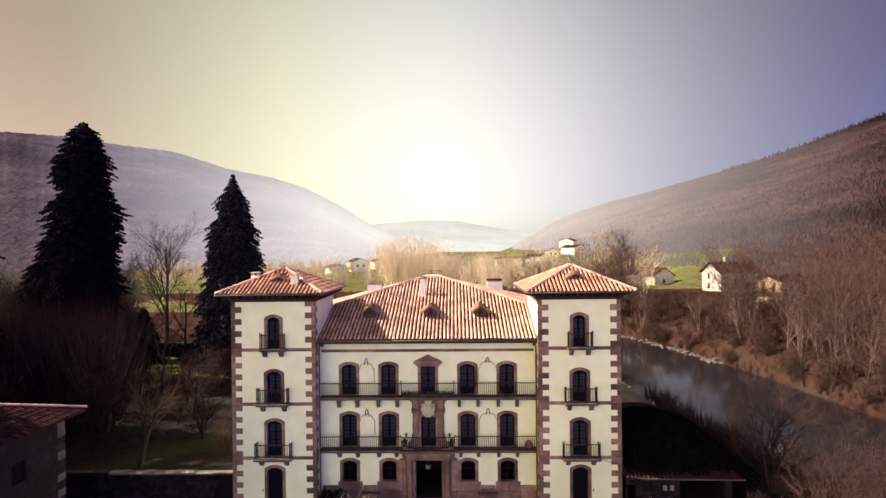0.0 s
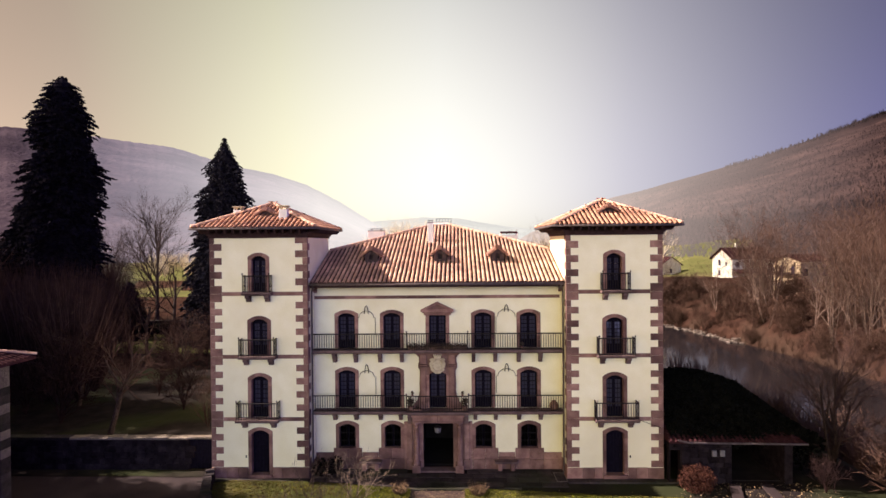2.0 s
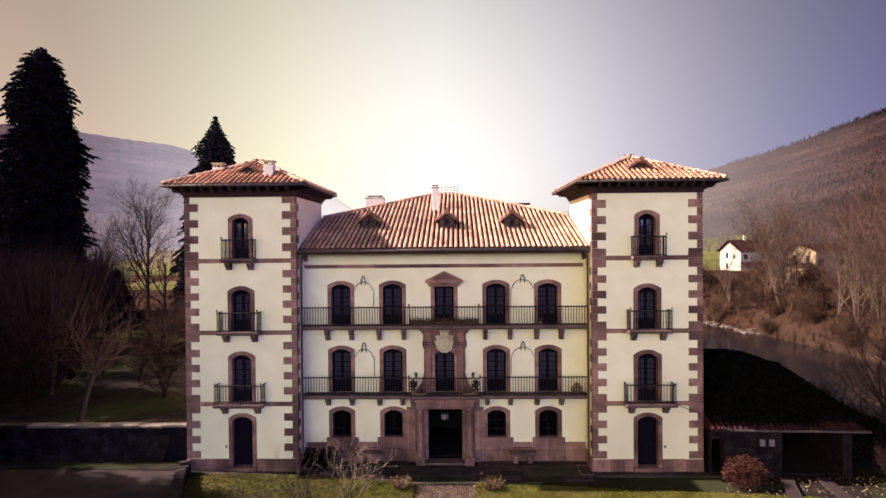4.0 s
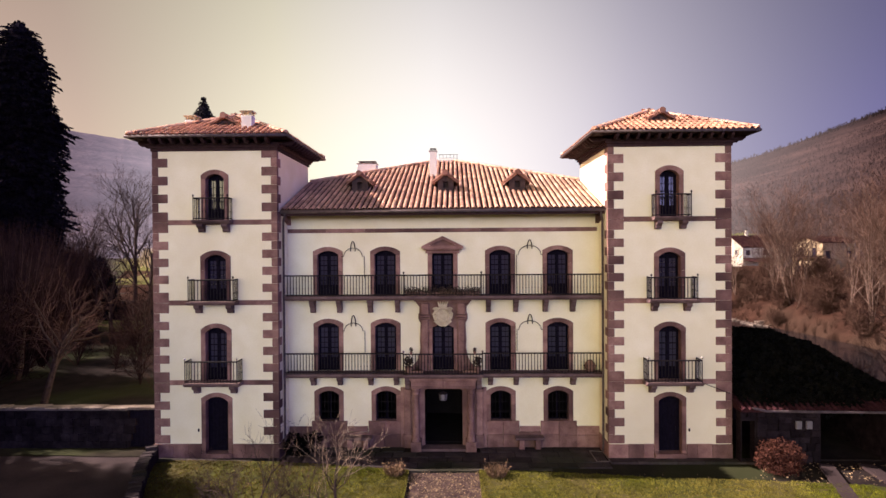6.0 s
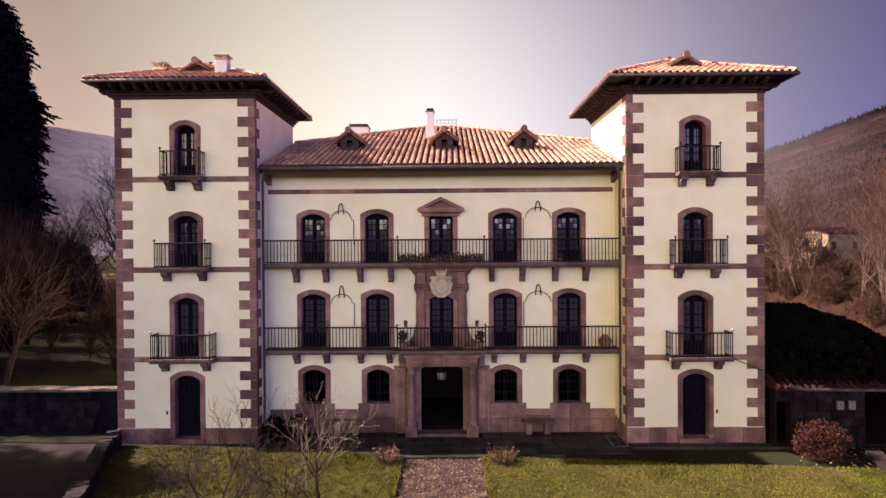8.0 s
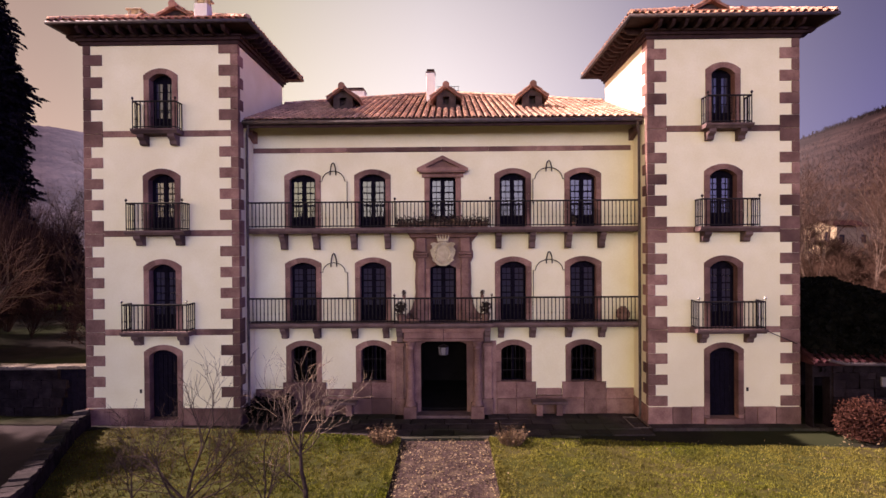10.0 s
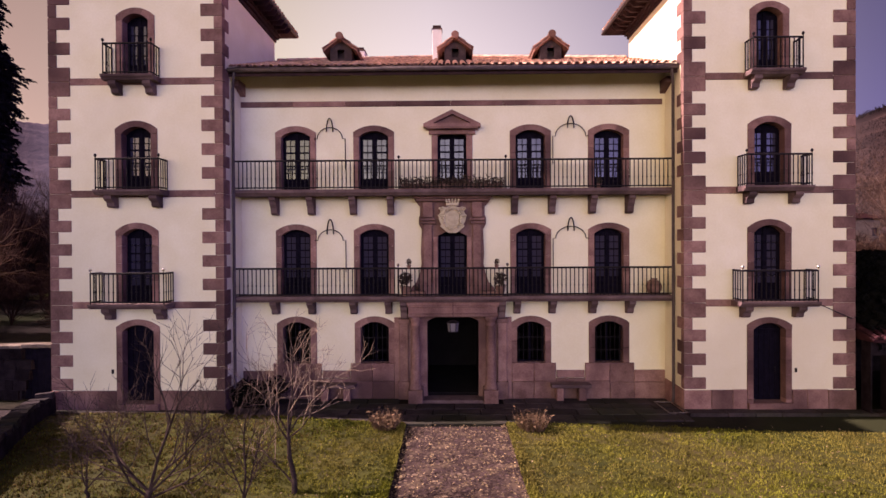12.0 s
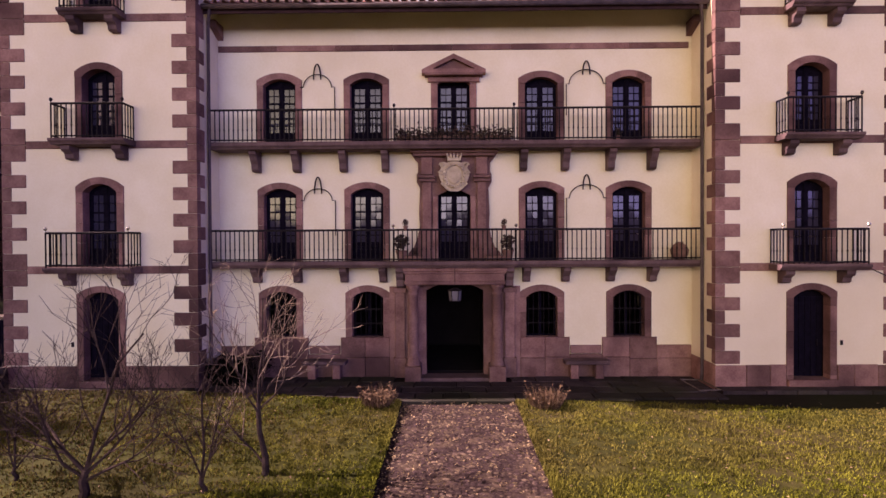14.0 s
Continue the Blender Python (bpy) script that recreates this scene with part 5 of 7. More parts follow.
def blades(poly, n, y_lo, name, material, label, h0, h1, seed, wide=0.012, share=None):
    r2 = random.Random(seed)
    xs, ys2 = [p[0] for p in poly], [p[1] for p in poly]
    vs, fs = [], []
    while len(fs) < n:
        x, y = r2.uniform(max(min(xs), -13), min(max(xs), 15)), r2.uniform(y_lo, max(ys2))
        if not in_poly(x, y, poly):
            continue
        if share and r2.random() > share(x, y):
            continue
        clump = noise.noise(Vector((x * 4.5, y * 4.5, 9))) + 0.6 * noise.noise(Vector((x * 0.9, y * 0.9, 2)))
        if clump < r2.uniform(-0.7, 0.25):
            continue
        h = r2.uniform(h0, h1) * (0.75 + 0.6 * max(clump, 0.0))
        t, lean = r2.uniform(0, 6.28), r2.uniform(0.01, 0.05)
        dx, dy = math.cos(t) * wide, math.sin(t) * wide
        o = len(vs)
        z = 0.075 + 0.03 * noise.noise(Vector((x * 0.8, y * 0.8, 3.1)))
        vs += [(x - dx, y - dy, z), (x + dx, y + dy, z), (x - dy / wide * lean, y + dx / wide * lean, z + h)]
        fs.append((o, o + 1, o + 2))
    me2 = bpy.data.meshes.new(name)
    me2.from_pydata(vs, [], fs)
    me2.materials.append(material)
    tagged(new(name, me2), label, "grass", kind="stuff")


green = lambda x, y: min(1.0, max(0.15, (x + 5.2) / 3.0 + 0.5 * noise.noise(Vector((x * 0.7, y * 0.7, 4)))))
blades(lawn_l, 40000, -7.0, "grass", BLADES, "short green and straw coloured grass blades", 0.02, 0.075, 41, 0.011, green)
# brown blades to the left: dry grass plus shade, both in the colour
blades(lawn_l, 34000, -7.0, "grass", BLADES_DRY_SHADE, "dry brownish grass under the young trees, with shade in its colour", 0.02, 0.075, 45, 0.011, lambda x, y: 1.0 - green(x, y))
blades([(-1.45, -1.4), (-1.25, -1.4), (-1.25, -9), (-1.45, -9)], 3600, -8.0, "grass", BLADES, "ragged grass overhanging the path edge", 0.03, 0.085, 43)
blades([(1.36, -1.4), (1.60, -1.4), (1.60, -9), (1.36, -9)], 3600, -8.0, "grass", BLADES, "ragged grass overhanging the path edge", 0.03, 0.085, 44)
blades(lawn_r, 90000, -7.0, "grass", BLADES, "short green and straw coloured grass blades", 0.02, 0.075, 42, 0.011)


def flat_leaves(n, poly, y_lo, size, seed, name, label, z=0.125):
    r2 = random.Random(seed)
    vs, fs = [], []
    while len(fs) < n:
        x, y = r2.uniform(min(p[0] for p in poly), max(p[0] for p in poly)), r2.uniform(y_lo, max(p[1] for p in poly))
        if not in_poly(x, y, poly):
            continue
        s, t = r2.uniform(0.5, 1.2) * size, r2.uniform(0, 6.28)
        m = Matrix.Translation((x, y, z + r2.uniform(-0.01, 0.03))) @ Euler((r2.uniform(-0.6, 0.6), r2.uniform(-0.6, 0.6), t)).to_matrix().to_4x4()
        o = len(vs)
        vs += [m @ Vector(p) for p in ((-s, 0, 0), (0, -s * 0.6, 0.01), (s, 0, 0), (0, s * 0.6, 0.012))]
        fs.append((o, o + 1, o + 2, o + 3))
    me2 = bpy.data.meshes.new(name)
    me2.from_pydata(vs, [], fs)
    me2.materials.append(LEAVES)
    tagged(new(name, me2), label, "leaves", kind="stuff")


flat_leaves(380, [(-9, -0.6), (-1.3, -1.2), (-1.3, -9), (-9, -9)], -8, 0.026, 51, "fallen_leaves", "dry brown leaves on the grass")
flat_leaves(520, [(1.4, -1.3), (12.5, -2.1), (12.5, -9), (1.4, -9)], -8, 0.026, 52, "fallen_leaves", "dry brown leaves on the grass")
flat_leaves(1500, [(-1.28, -1.2), (1.6, -1.2), (1.6, -9), (-1.45, -9)], -8, 0.034, 53, "fallen_leaves", "dry leaves on the cobbled path", 0.015)
flat_leaves(130, [(-1.26, -1.6), (-1.06, -1.5), (-1.06, -9), (-1.26, -9)], -8, 0.035, 55, "fallen_leaves", "dry leaves drifted along the path edge", 0.02)
flat_leaves(260, [(1.2, -1.5), (1.75, -1.6), (1.7, -9), (1.2, -9)], -8, 0.035, 56, "fallen_leaves", "dry leaves drifted along the path edge", 0.06)
flat_leaves(350, [(11.6, -0.6), (19, -0.6), (19, -2.6), (11.6, -2.6)], -3, 0.05, 54, "fallen_leaves", "dry leaves by the shed", 0.06)

# cut earth edges of the lawn along the path
for x0, x1 in ((-1.36, -1.262), (1.395, 1.48)):
    mb = MB()
    yy = -1.4
    while yy > -14:
        st = rg.uniform(0.12, 0.3)
        mb.box(x0 + rg.uniform(-0.01, 0.015), x1 + rg.uniform(-0.02, 0.02), yy - st, yy, -0.09, 0.066 + rg.uniform(-0.012, 0.008))
        yy -= st
    tagged(thing("lawn_edge", mb, EARTH, "cut damp earth edge of the lawn beside the path", "lawn edge"), kind="structure")

# flagstones between house and lawn
paving = thing("pavement", MB().box(-11.9, 11.9, -1.9, YM + 0.0, -0.14, -0.03), EARTH, "damp dark flagstone forecourt with moss in the joints", "pavement", kind="structure")
y = YM - 0.15
row = 0
while y > -0.72:
    d = rg.uniform(0.45, 0.7)
    x = -6.5 + rg.uniform(0, 0.3)
    while x < 6.5:
        w = min(rg.uniform(0.6, 1.2), 6.5 - x)
        if w > 0.15 and not (abs(x + w / 2) < 1.45 and y - d / 2 > 0.55):
            part("flagstone", MB().add([(x + 0.012, y - d + 0.012, -0.03), (x + w - 0.012, y - d + 0.012, -0.03), (x + w - 0.012, y - 0.012, -0.03), (x + 0.012, y - 0.012, -0.03)] + [(x + 0.02 + rg.uniform(0, 0.02), y - d + 0.02 + rg.uniform(0, 0.02), 0.005 + rg.uniform(0, 0.015)), (x + w - 0.02 - rg.uniform(0, 0.02), y - d + 0.02, 0.005 + rg.uniform(0, 0.015)), (x + w - 0.02, y - 0.02 - rg.uniform(0, 0.02), 0.005 + rg.uniform(0, 0.015)), (x + 0.02, y - 0.02, 0.005 + rg.uniform(0, 0.015))],
                 [(0, 1, 5, 4), (1, 2, 6, 5), (2, 3, 7, 6), (3, 0, 4, 7), (4, 5, 6, 7)]), PAVING, paving)
        x += w
    y -= d
for s in (-1, 1):
    x = 6.55
    while x < 11.8:
        w = rg.uniform(0.6, 1.1)
        xa, xb = sorted((s * x, s * (x + w)))
        part("flagstone", MB().bbox(xa + 0.01, xb - 0.01, -0.48, -0.06, -0.05, 0.05 + rg.uniform(0, 0.02), 0.012), PAVING, paving)
        x += w
# kerb of long stones between forecourt and path
x = -3.2
while x < 3.4:
    w = rg.uniform(0.7, 1.3)
    part("kerb_stone", MB().bbox(x + 0.01, x + w - 0.01, -1.34, -1.16, -0.05, 0.07 + rg.uniform(0, 0.02), 0.02), PAVING, paving)
    x += w

# cobbled path
path = thing("cobbled_path", MB().box(-1.30, 1.46, -46, -1.35, -0.1, -0.012), PATH_SOIL, "old cobbled garden path with leaves and moss", "path", kind="structure")
cob = []
for k in range(6):
    mb = MB()
    n = 7
    r2 = random.Random(60 + k)
    rad = [r2.uniform(0.75, 1.0) for _ in range(n)]
    ring = lambda f, z: [(f * rad[j] * math.cos(2 * math.pi * j / n), f * rad[j] * math.sin(2 * math.pi * j / n) * 0.8, z) for j in range(n)]
    vs = ring(1.0, -0.2) + ring(0.97, 0.25) + ring(0.6, 0.5)
    mb.add(vs, [(j, (j + 1) % n, n + (j + 1) % n, n + j) for j in range(n)] + [(n + j, n + (j + 1) % n, 2 * n + (j + 1) % n, 2 * n + j) for j in range(n)] + [tuple(2 * n + j for j in range(n))])
    cob.append(mb.mesh("cobble", COBBLE))
spots = []
yy = -1.45
while yy > -13.0:
    xx = -1.2 + rg.uniform(0, 0.1)
    while xx < 1.38:
        sz = rg.uniform(0.024, 0.075)
        spots.append((xx + sz, yy + rg.uniform(-0.045, 0.045), sz))
        xx += 2 * sz + rg.uniform(0.0, 0.02)
    yy -= 0.105
near = [q for q in spots if -4.9 < q[1] < -3.6][:300]
near_set = set(near)
for x, y, sz in near:
    part("cobble", cob[rg.randrange(6)], COBBLE, path, at=Matrix.Translation((x, y, -0.016)) @ Matrix.Rotation(rg.uniform(0, 6.28), 4, "Z") @ Matrix.Diagonal((sz, sz, 0.022, 1)))
mb = MB()
for q in spots:
    if q not in near_set:
        me = cob[rg.randrange(6)]
        M = Matrix.Translation((q[0], q[1], -0.016)) @ Matrix.Rotation(rg.uniform(0, 6.28), 4, "Z") @ Matrix.Diagonal((q[2], q[2], 0.022, 1))
        mb.add([M @ v.co for v in me.vertices], [tuple(p.vertices) for p in me.polygons])
tagged(part("cobbles", mb, COBBLE, path), kind="stuff")


def tuft(name, at, n, h, spread, material, label, category, seed, wide=0.02, leafy=0.5, group=""):
    """A clump of upright stems with small leaves."""
    r2 = random.Random(seed)
    mb2 = MB()
    for k in range(n):
        t, rr = r2.uniform(0, 6.28), spread * math.sqrt(r2.random())
        p = Vector((at[0] + rr * math.cos(t), at[1] + rr * math.sin(t), at[2]))
        d = Vector((math.cos(t) * rr * 0.7, math.sin(t) * rr * 0.7, h * r2.uniform(0.5, 1.0)))
        t2 = r2.uniform(0, 6.28)
        w = Vector((math.cos(t2), math.sin(t2), 0)) * wide * r2.uniform(0.6, 1.3)
        mb2.add([p - w * 0.4, p + w * 0.4, p + d], [(0, 1, 2)])
        if r2.random() < leafy:
            q = p + d * r2.uniform(0.4, 1.0)
            l1 = Vector((r2.uniform(-1, 1), r2.uniform(-1, 1), r2.uniform(-0.5, 0.5))) * wide * 2.2
            l2 = Vector((r2.uniform(-1, 1), r2.uniform(-1, 1), r2.uniform(-0.5, 0.5))) * wide * 2.2
            mb2.add([q - l1, q + l2, q + l1, q - l2], [(0, 1, 2, 3)])
    return thing(name, mb2, material, label, category, group)


tuft("dry_flower_clump", (-1.75, -1.75, 0.08), 420, 0.50, 0.30, STRAW, "dry pale perennials beside the path", "shrub", 71, group="clumps at the path")
tuft("dry_flower_clump", (2.0, -1.8, 0.08), 420, 0.50, 0.32, STRAW, "dry pale perennials beside the path", "shrub", 72, group="clumps at the path")
# iron shoe-scraper frame by the tower
mb = MB()
for a, b in (((5.98, 0.66), (6.48, 0.60)), ((6.48, 0.60), (6.52, -0.42)), ((6.52, -0.42), (6.0, -0.45)), ((6.0, -0.45), (5.98, 0.66))):
    mb.tube([(*a, 0.075), (*b, 0.075)], 0.017, 6)
thing("cellar_grate", mb, GRAVEL, "pale metal frame lying on the forecourt", "grate")

# ---------- low wall, road, garden wall ----------
mb = MB()
pts = [Vector((x, y, 0)) for x, y in WALLC]
fine = []
for a, b in zip(pts, pts[1:]):
    n = max(1, int((b - a).length / 0.5))
    fine += [a.lerp(b, k / n) for k in range(n)]
fine.append(pts[-1])
vs, fs = [], []
for k, p in enumerate(fine):
    d = (fine[min(k + 1, len(fine) - 1)] - fine[max(k - 1, 0)]).normalized()
    o = Vector((-d.y, d.x, 0)) * 0.21
    vs += [p + o + Vector((0, 0, -0.1)), p + o * 0.9 + Vector((0, 0, 0.52)), p - o * 0.9 + Vector((0, 0, 0.52)), p - o + Vector((0, 0, -0.1))]
for k in range(len(fine) - 1):
    for j in range(3):
        fs.append((4 * k + j, 4 * k + j + 1, 4 * k + 5 + j, 4 * k + 4 + j))
fs += [(0, 1, 2, 3)]
mb.add(vs, fs)
lw = thing("low_garden_wall", mb, RUBBLE_SHADE, "low curved dry-stone wall with rough coping", "wall")
stone_v = []
for k in range(5):
    r2 = random.Random(80 + k)
    mb = MB().add([(x * r2.uniform(0.82, 1.05), y * r2.uniform(0.82, 1.05), z * r2.uniform(0.8, 1.1)) for x in (-0.5, 0.5) for y in (-0.5, 0.5) for z in (0.0, 1.0)], [(0, 1, 3, 2), (4, 6, 7, 5), (0, 4, 5, 1), (2, 3, 7, 6), (1, 5, 7, 3), (0, 2, 6, 4)])
    stone_v.append(mb.mesh("stone", RUBBLE))
for k, p in enumerate(fine[:-1]):
    d = (fine[k + 1] - p)
    t = math.atan2(d.y, d.x)
    for q in (0.25, 0.75):
        c = p + d * q
        part("stone", stone_v[rg.randrange(5)], RUBBLE, lw, at=Matrix.Translation((c.x + rg.uniform(-0.03, 0.03), c.y, 0.5)) @ Matrix.Rotation(t + rg.uniform(-0.2, 0.2), 4, "Z") @ Matrix.Diagonal((rg.uniform(0.26, 0.36), rg.uniform(0.4, 0.5), rg.uniform(0.1, 0.17), 1)))
        for zz in (0.02, 0.26):
            o = Vector((-d.y, d.x, 0)).normalized() * -0.2
            part("stone", stone_v[rg.randrange(5)], RUBBLE, lw, at=Matrix.Translation((c.x + o.x, c.y + o.y, zz)) @ Matrix.Rotation(t, 4, "Z") @ Matrix.Diagonal((rg.uniform(0.22, 0.3), 0.12, rg.uniform(0.18, 0.23), 1)))
me = strip_mesh([(-11.9, 0.25), (-11.55, -1.1), (-11.1, -2.3), (-10.4, -3.9), (-9.7, -5.6), (-9.1, -7.5), (-8.6, -10), (-8.3, -14), (-8.2, -46), (-40, -46), (-40, 0.3)], 0.0, 0.8, 0.03)
me.materials.append(ROAD)
tagged(new("road", me), "worn pinkish courtyard lane", "road", kind="structure")
me = strip_mesh([(-11.75, 1.15), (-11.7, 0.2), (-13.5, 0.15), (-18, 0.35), (-40, 0.4), (-40, 1.15)], 0.03, 0.4, 0.04)
me.materials.append(EARTH)
tagged(new("verge", me), "mossy verge below the garden wall", "verge", kind="structure")

stone_dark = []
for me in stone_v:
    me = me.copy()
    me.materials[0] = RUBBLE_SHADE
    stone_dark.append(me)
gw = thing("garden_wall", MB().box(-34, -13.4, 1.16, 1.52, -0.1, 1.62), RUBBLE_SHADE, "tall rubble garden wall, its shade and the sun on its coping in the colours", "wall")
x = -34
while x < -13.5:
    w = rg.uniform(0.5, 0.9)
    # paler coping right of x -20.5 paints the stretch that catches the sun
    part("coping_stone", MB().bbox(x, min(x + w, -13.4) - 0.01, 1.08, 1.6, 1.625, 1.72 + rg.uniform(0, 0.05), 0.02), GRAVEL if x > -20.5 else RUBBLE, gw)
    x += w
for zrow in range(5):
    x = -26.0 + rg.uniform(0, 0.2)
    while x < -13.5:
        w = rg.uniform(0.25, 0.5)
        part("stone", stone_dark[rg.randrange(5)], RUBBLE_SHADE, gw, at=Matrix.Translation((x + w / 2, 1.15, 0.02 + zrow * 0.32)) @ Matrix.Diagonal((w * 1.02, 0.14, 0.31, 1)))
        x += w
gate = empty("garden_gate", "dark weathered plank gate in the garden wall", "gate", (-12.5, 1.3, 0))
for k in range(9):
    part("board", MB().bbox(-13.38 + k * 0.2, -13.38 + (k + 1) * 0.2 - 0.012, 1.28, 1.32, 0.03, 1.6 + rg.uniform(-0.02, 0.02), 0.006), WOOD_DARK, gate)
for zz in (0.35, 1.3):
    part("ledge", MB().box(-13.38, -11.6, 1.322, 1.37, zz, zz + 0.12), WOOD_EAVE, gate)
part("lintel", MB().bbox(-13.4, -11.56, 1.14, 1.5, 1.64, 1.76, 0.02), GRAVEL, gate)

# ---------- trees ----------


def grow(wood, twig, p, d, length, r, level, top, r2, up, wander, kids, far=False, low=0.3):
    """One branch and all that it bears. wood takes the first levels, twig the rest."""
    segs = ((3, 2, 2, 1, 1) if far else (5, 4, 3, 2, 1, 1))[level]
    sides = ((4, 3, 3, 3, 3) if far else (7, 5, 4, 3, 3, 3))[level]
    pts, rad = [p], [r]
    q, dd = p, d.normalized()
    thin = far and level >= top - 1
    if thin:
        w = d.cross(Vector((r2.uniform(-1, 1), r2.uniform(-1, 1), r2.uniform(-1, 1)))).normalized() * min(max(r, 0.016), 0.045)
        tip = p + (dd + Vector((0, 0, up))) * length
        twig.add([p - w, p + w, tip], [(0, 1, 2)])
        pts, rad, segs = [p, tip], [r, r * 0.38], 1
    for k in range(0 if thin else segs):
        dd = (dd + Vector((r2.uniform(-1, 1), r2.uniform(-1, 1), r2.uniform(-1, 1))) * wander + Vector((0, 0, up))).normalized()
        q = q + dd * (length / segs)
        pts.append(q)
        rad.append(r * (1 - 0.62 * (k + 1) / segs))
    if not thin:
        (wood if level < 2 else twig).tube(pts, rad, sides, caps=level < 2)
    if level >= top:
        return
    n = kids[level]
    for k in range(n):
        f = low + (0.98 - low) * (k + r2.random()) / n
        i = min(int(f * segs), segs - 1)
        b = pts[i].lerp(pts[i + 1], f * segs - i)
        ax = (pts[i + 1] - pts[i]).normalized()
        side = ax.cross(Vector((r2.uniform(-1, 1), r2.uniform(-1, 1), r2.uniform(-1, 1)))).normalized()
        ang = radians(r2.uniform(22, 52))
        nd = ax * math.cos(ang) + side * math.sin(ang)
        rr = (rad[i] + (rad[i + 1] - rad[i]) * (f * segs - i)) * r2.uniform(0.5, 0.72)
        grow(wood, twig, b, nd, length * r2.uniform(0.5, 0.74) * (1.1 - 0.35 * f), max(rr, 0.0045), level + 1, top, r2, up, wander, kids, far)


def bare_tree(at, h, r, seed, label, bark, twig_mat, kids=(7, 5, 4, 3), top=4, up=0.06, wander=0.16, stems=1, lean=0.1, group="", name="bare_tree", trunk_share=0.62, far=False, low=None):
    r2 = random.Random(seed)
    wood, twig = MB(), MB()
    for k in range(stems):
        t = r2.uniform(0, 6.28)
        ln = lean * (1 if stems == 1 else 2.6)
        d = Vector((math.cos(t) * ln, math.sin(t) * ln, 1))
        grow(wood, twig, Vector((0, 0, -0.05)), d, h * trunk_share * (1 if k == 0 else r2.uniform(0.7, 0.95)), r * (1 if stems == 1 else 0.7), 0, top, r2, up, wander, kids, far, low if low is not None else (0.08 if name == "bare_shrub" else 0.3))
    tr = empty(name, label, "tree", at, group)
    for nm, q, mt in (("trunk", wood, bark), ("crown", twig, twig_mat)):
        ob = new(nm, q.mesh(nm, mt))
        ob.parent = tr
    return tr


def plant(proto, spots, r2, lo=0.8, hi=1.2):
    for x, y, z in spots:
        s = r2.uniform(lo, hi)
        c = copy_thing(proto, pose(x, y, z, 0, 0, r2.uniform(0, 360)))
        c.scale = (s * r2.uniform(0.85, 1.1), s * r2.uniform(0.85, 1.1), s)


G = lambda x, y: float(height(x, y))
# young trees on the lawn


def young_tree(at, stem, r, limbs, seed, label, bark, twig_mat, kids=(4, 3, 2), wander=0.2):
    """A small garden tree: a short leaning stem, and a few limbs given by height on the stem, bearing, tilt from upright and length."""
    r2 = random.Random(seed)
    wood, twig = MB(), MB()
    pts = [Vector((0, 0, -0.06)), stem * 0.25 + Vector((0.02, 0.01, 0)), stem * 0.6 - Vector((0.025, 0, 0)), stem * 1.0]
    wood.tube(pts, [r * 1.25, r, r * 0.85, r * 0.7], 7)
    for f, az, tilt, length, thick in limbs:
        p = stem * f
        t, k = radians(az), radians(tilt)
        d = Vector((math.sin(k) * math.cos(t), math.sin(k) * math.sin(t), math.cos(k)))
        grow(wood, twig, p, d, length, thick, 1, 4, r2, 0.10, wander, (0,) + kids, False, 0.22)
    tr = empty("bare_tree", label, "tree", at, "young trees on the lawn")
    for nm, q, mt in (("trunk", wood, bark), ("crown", twig, twig_mat)):
        ob = new(nm, q.mesh(nm, mt))
        ob.parent = tr
    return tr


young_tree((-3.05, -5.5, 0.08), Vector((-0.13, 0.05, 1.12)), 0.05, [(0.98, 100, 8, 1.75, 0.021), (1.0, 170, 28, 1.55, 0.019), (0.97, 10, 34, 1.5, 0.018), (0.92, 330, 46, 1.35, 0.016), (0.85, 205, 48, 1.45, 0.017), (0.95, 60, 26, 1.5, 0.017), (0.14, 178, 62, 1.15, 0.022)], 101,
           "young bare tree with a forked crown of pale sunlit twigs", BARK, BARK_SUNLIT, (5, 3, 2), 0.26)
young_tree((-5.45, -6.3, 0.08), Vector((0.06, 0.0, 0.40)), 0.07, [(1.0, 85, 5, 2.35, 0.030), (0.9, 172, 42, 1.9, 0.034), (0.95, 195, 62, 1.5, 0.02), (0.85, 5, 40, 1.7, 0.024), (0.6, 350, 62, 1.5, 0.024), (1.0, 40, 24, 1.6, 0.026), (0.7, 230, 50, 1.5, 0.026)], 103,
           "young bare tree forking low into dark spreading limbs", BARK, BARK, (7, 4, 3), 0.30)
young_tree((-3.75, -6.15, 0.08), Vector((-0.03, 0.0, 0.25)), 0.04, [(1.0, 165, 14, 1.5, 0.024), (0.8, 20, 16, 1.25, 0.02), (0.9, 190, 34, 1.1, 0.016), (0.6, 330, 36, 0.9, 0.014)], 104,
           "thin bare sapling with two upright stems", BARK, BARK, (6, 4, 2), 0.28)
young_tree((-6.9, -5.7, 0.08), Vector((0.0, 0.0, 0.2)), 0.035, [(1.0, 90, 8, 1.2, 0.02), (0.8, 180, 34, 1.0, 0.016), (0.8, 0, 30, 1.0, 0.016)], 107,
           "thin bare sapling near the low wall", BARK, BARK, (6, 4, 2), 0.28)
bare_tree((-5.2, 0.0, 0.03), 1.5, 0.02, 108, "bare climbing shrub at the foot of the wall", BARK, BARK, (6, 4, 3), 3, 0.04, 0.25, stems=4, name="bare_shrub")
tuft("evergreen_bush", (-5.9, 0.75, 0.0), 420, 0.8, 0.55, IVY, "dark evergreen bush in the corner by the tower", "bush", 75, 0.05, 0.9)

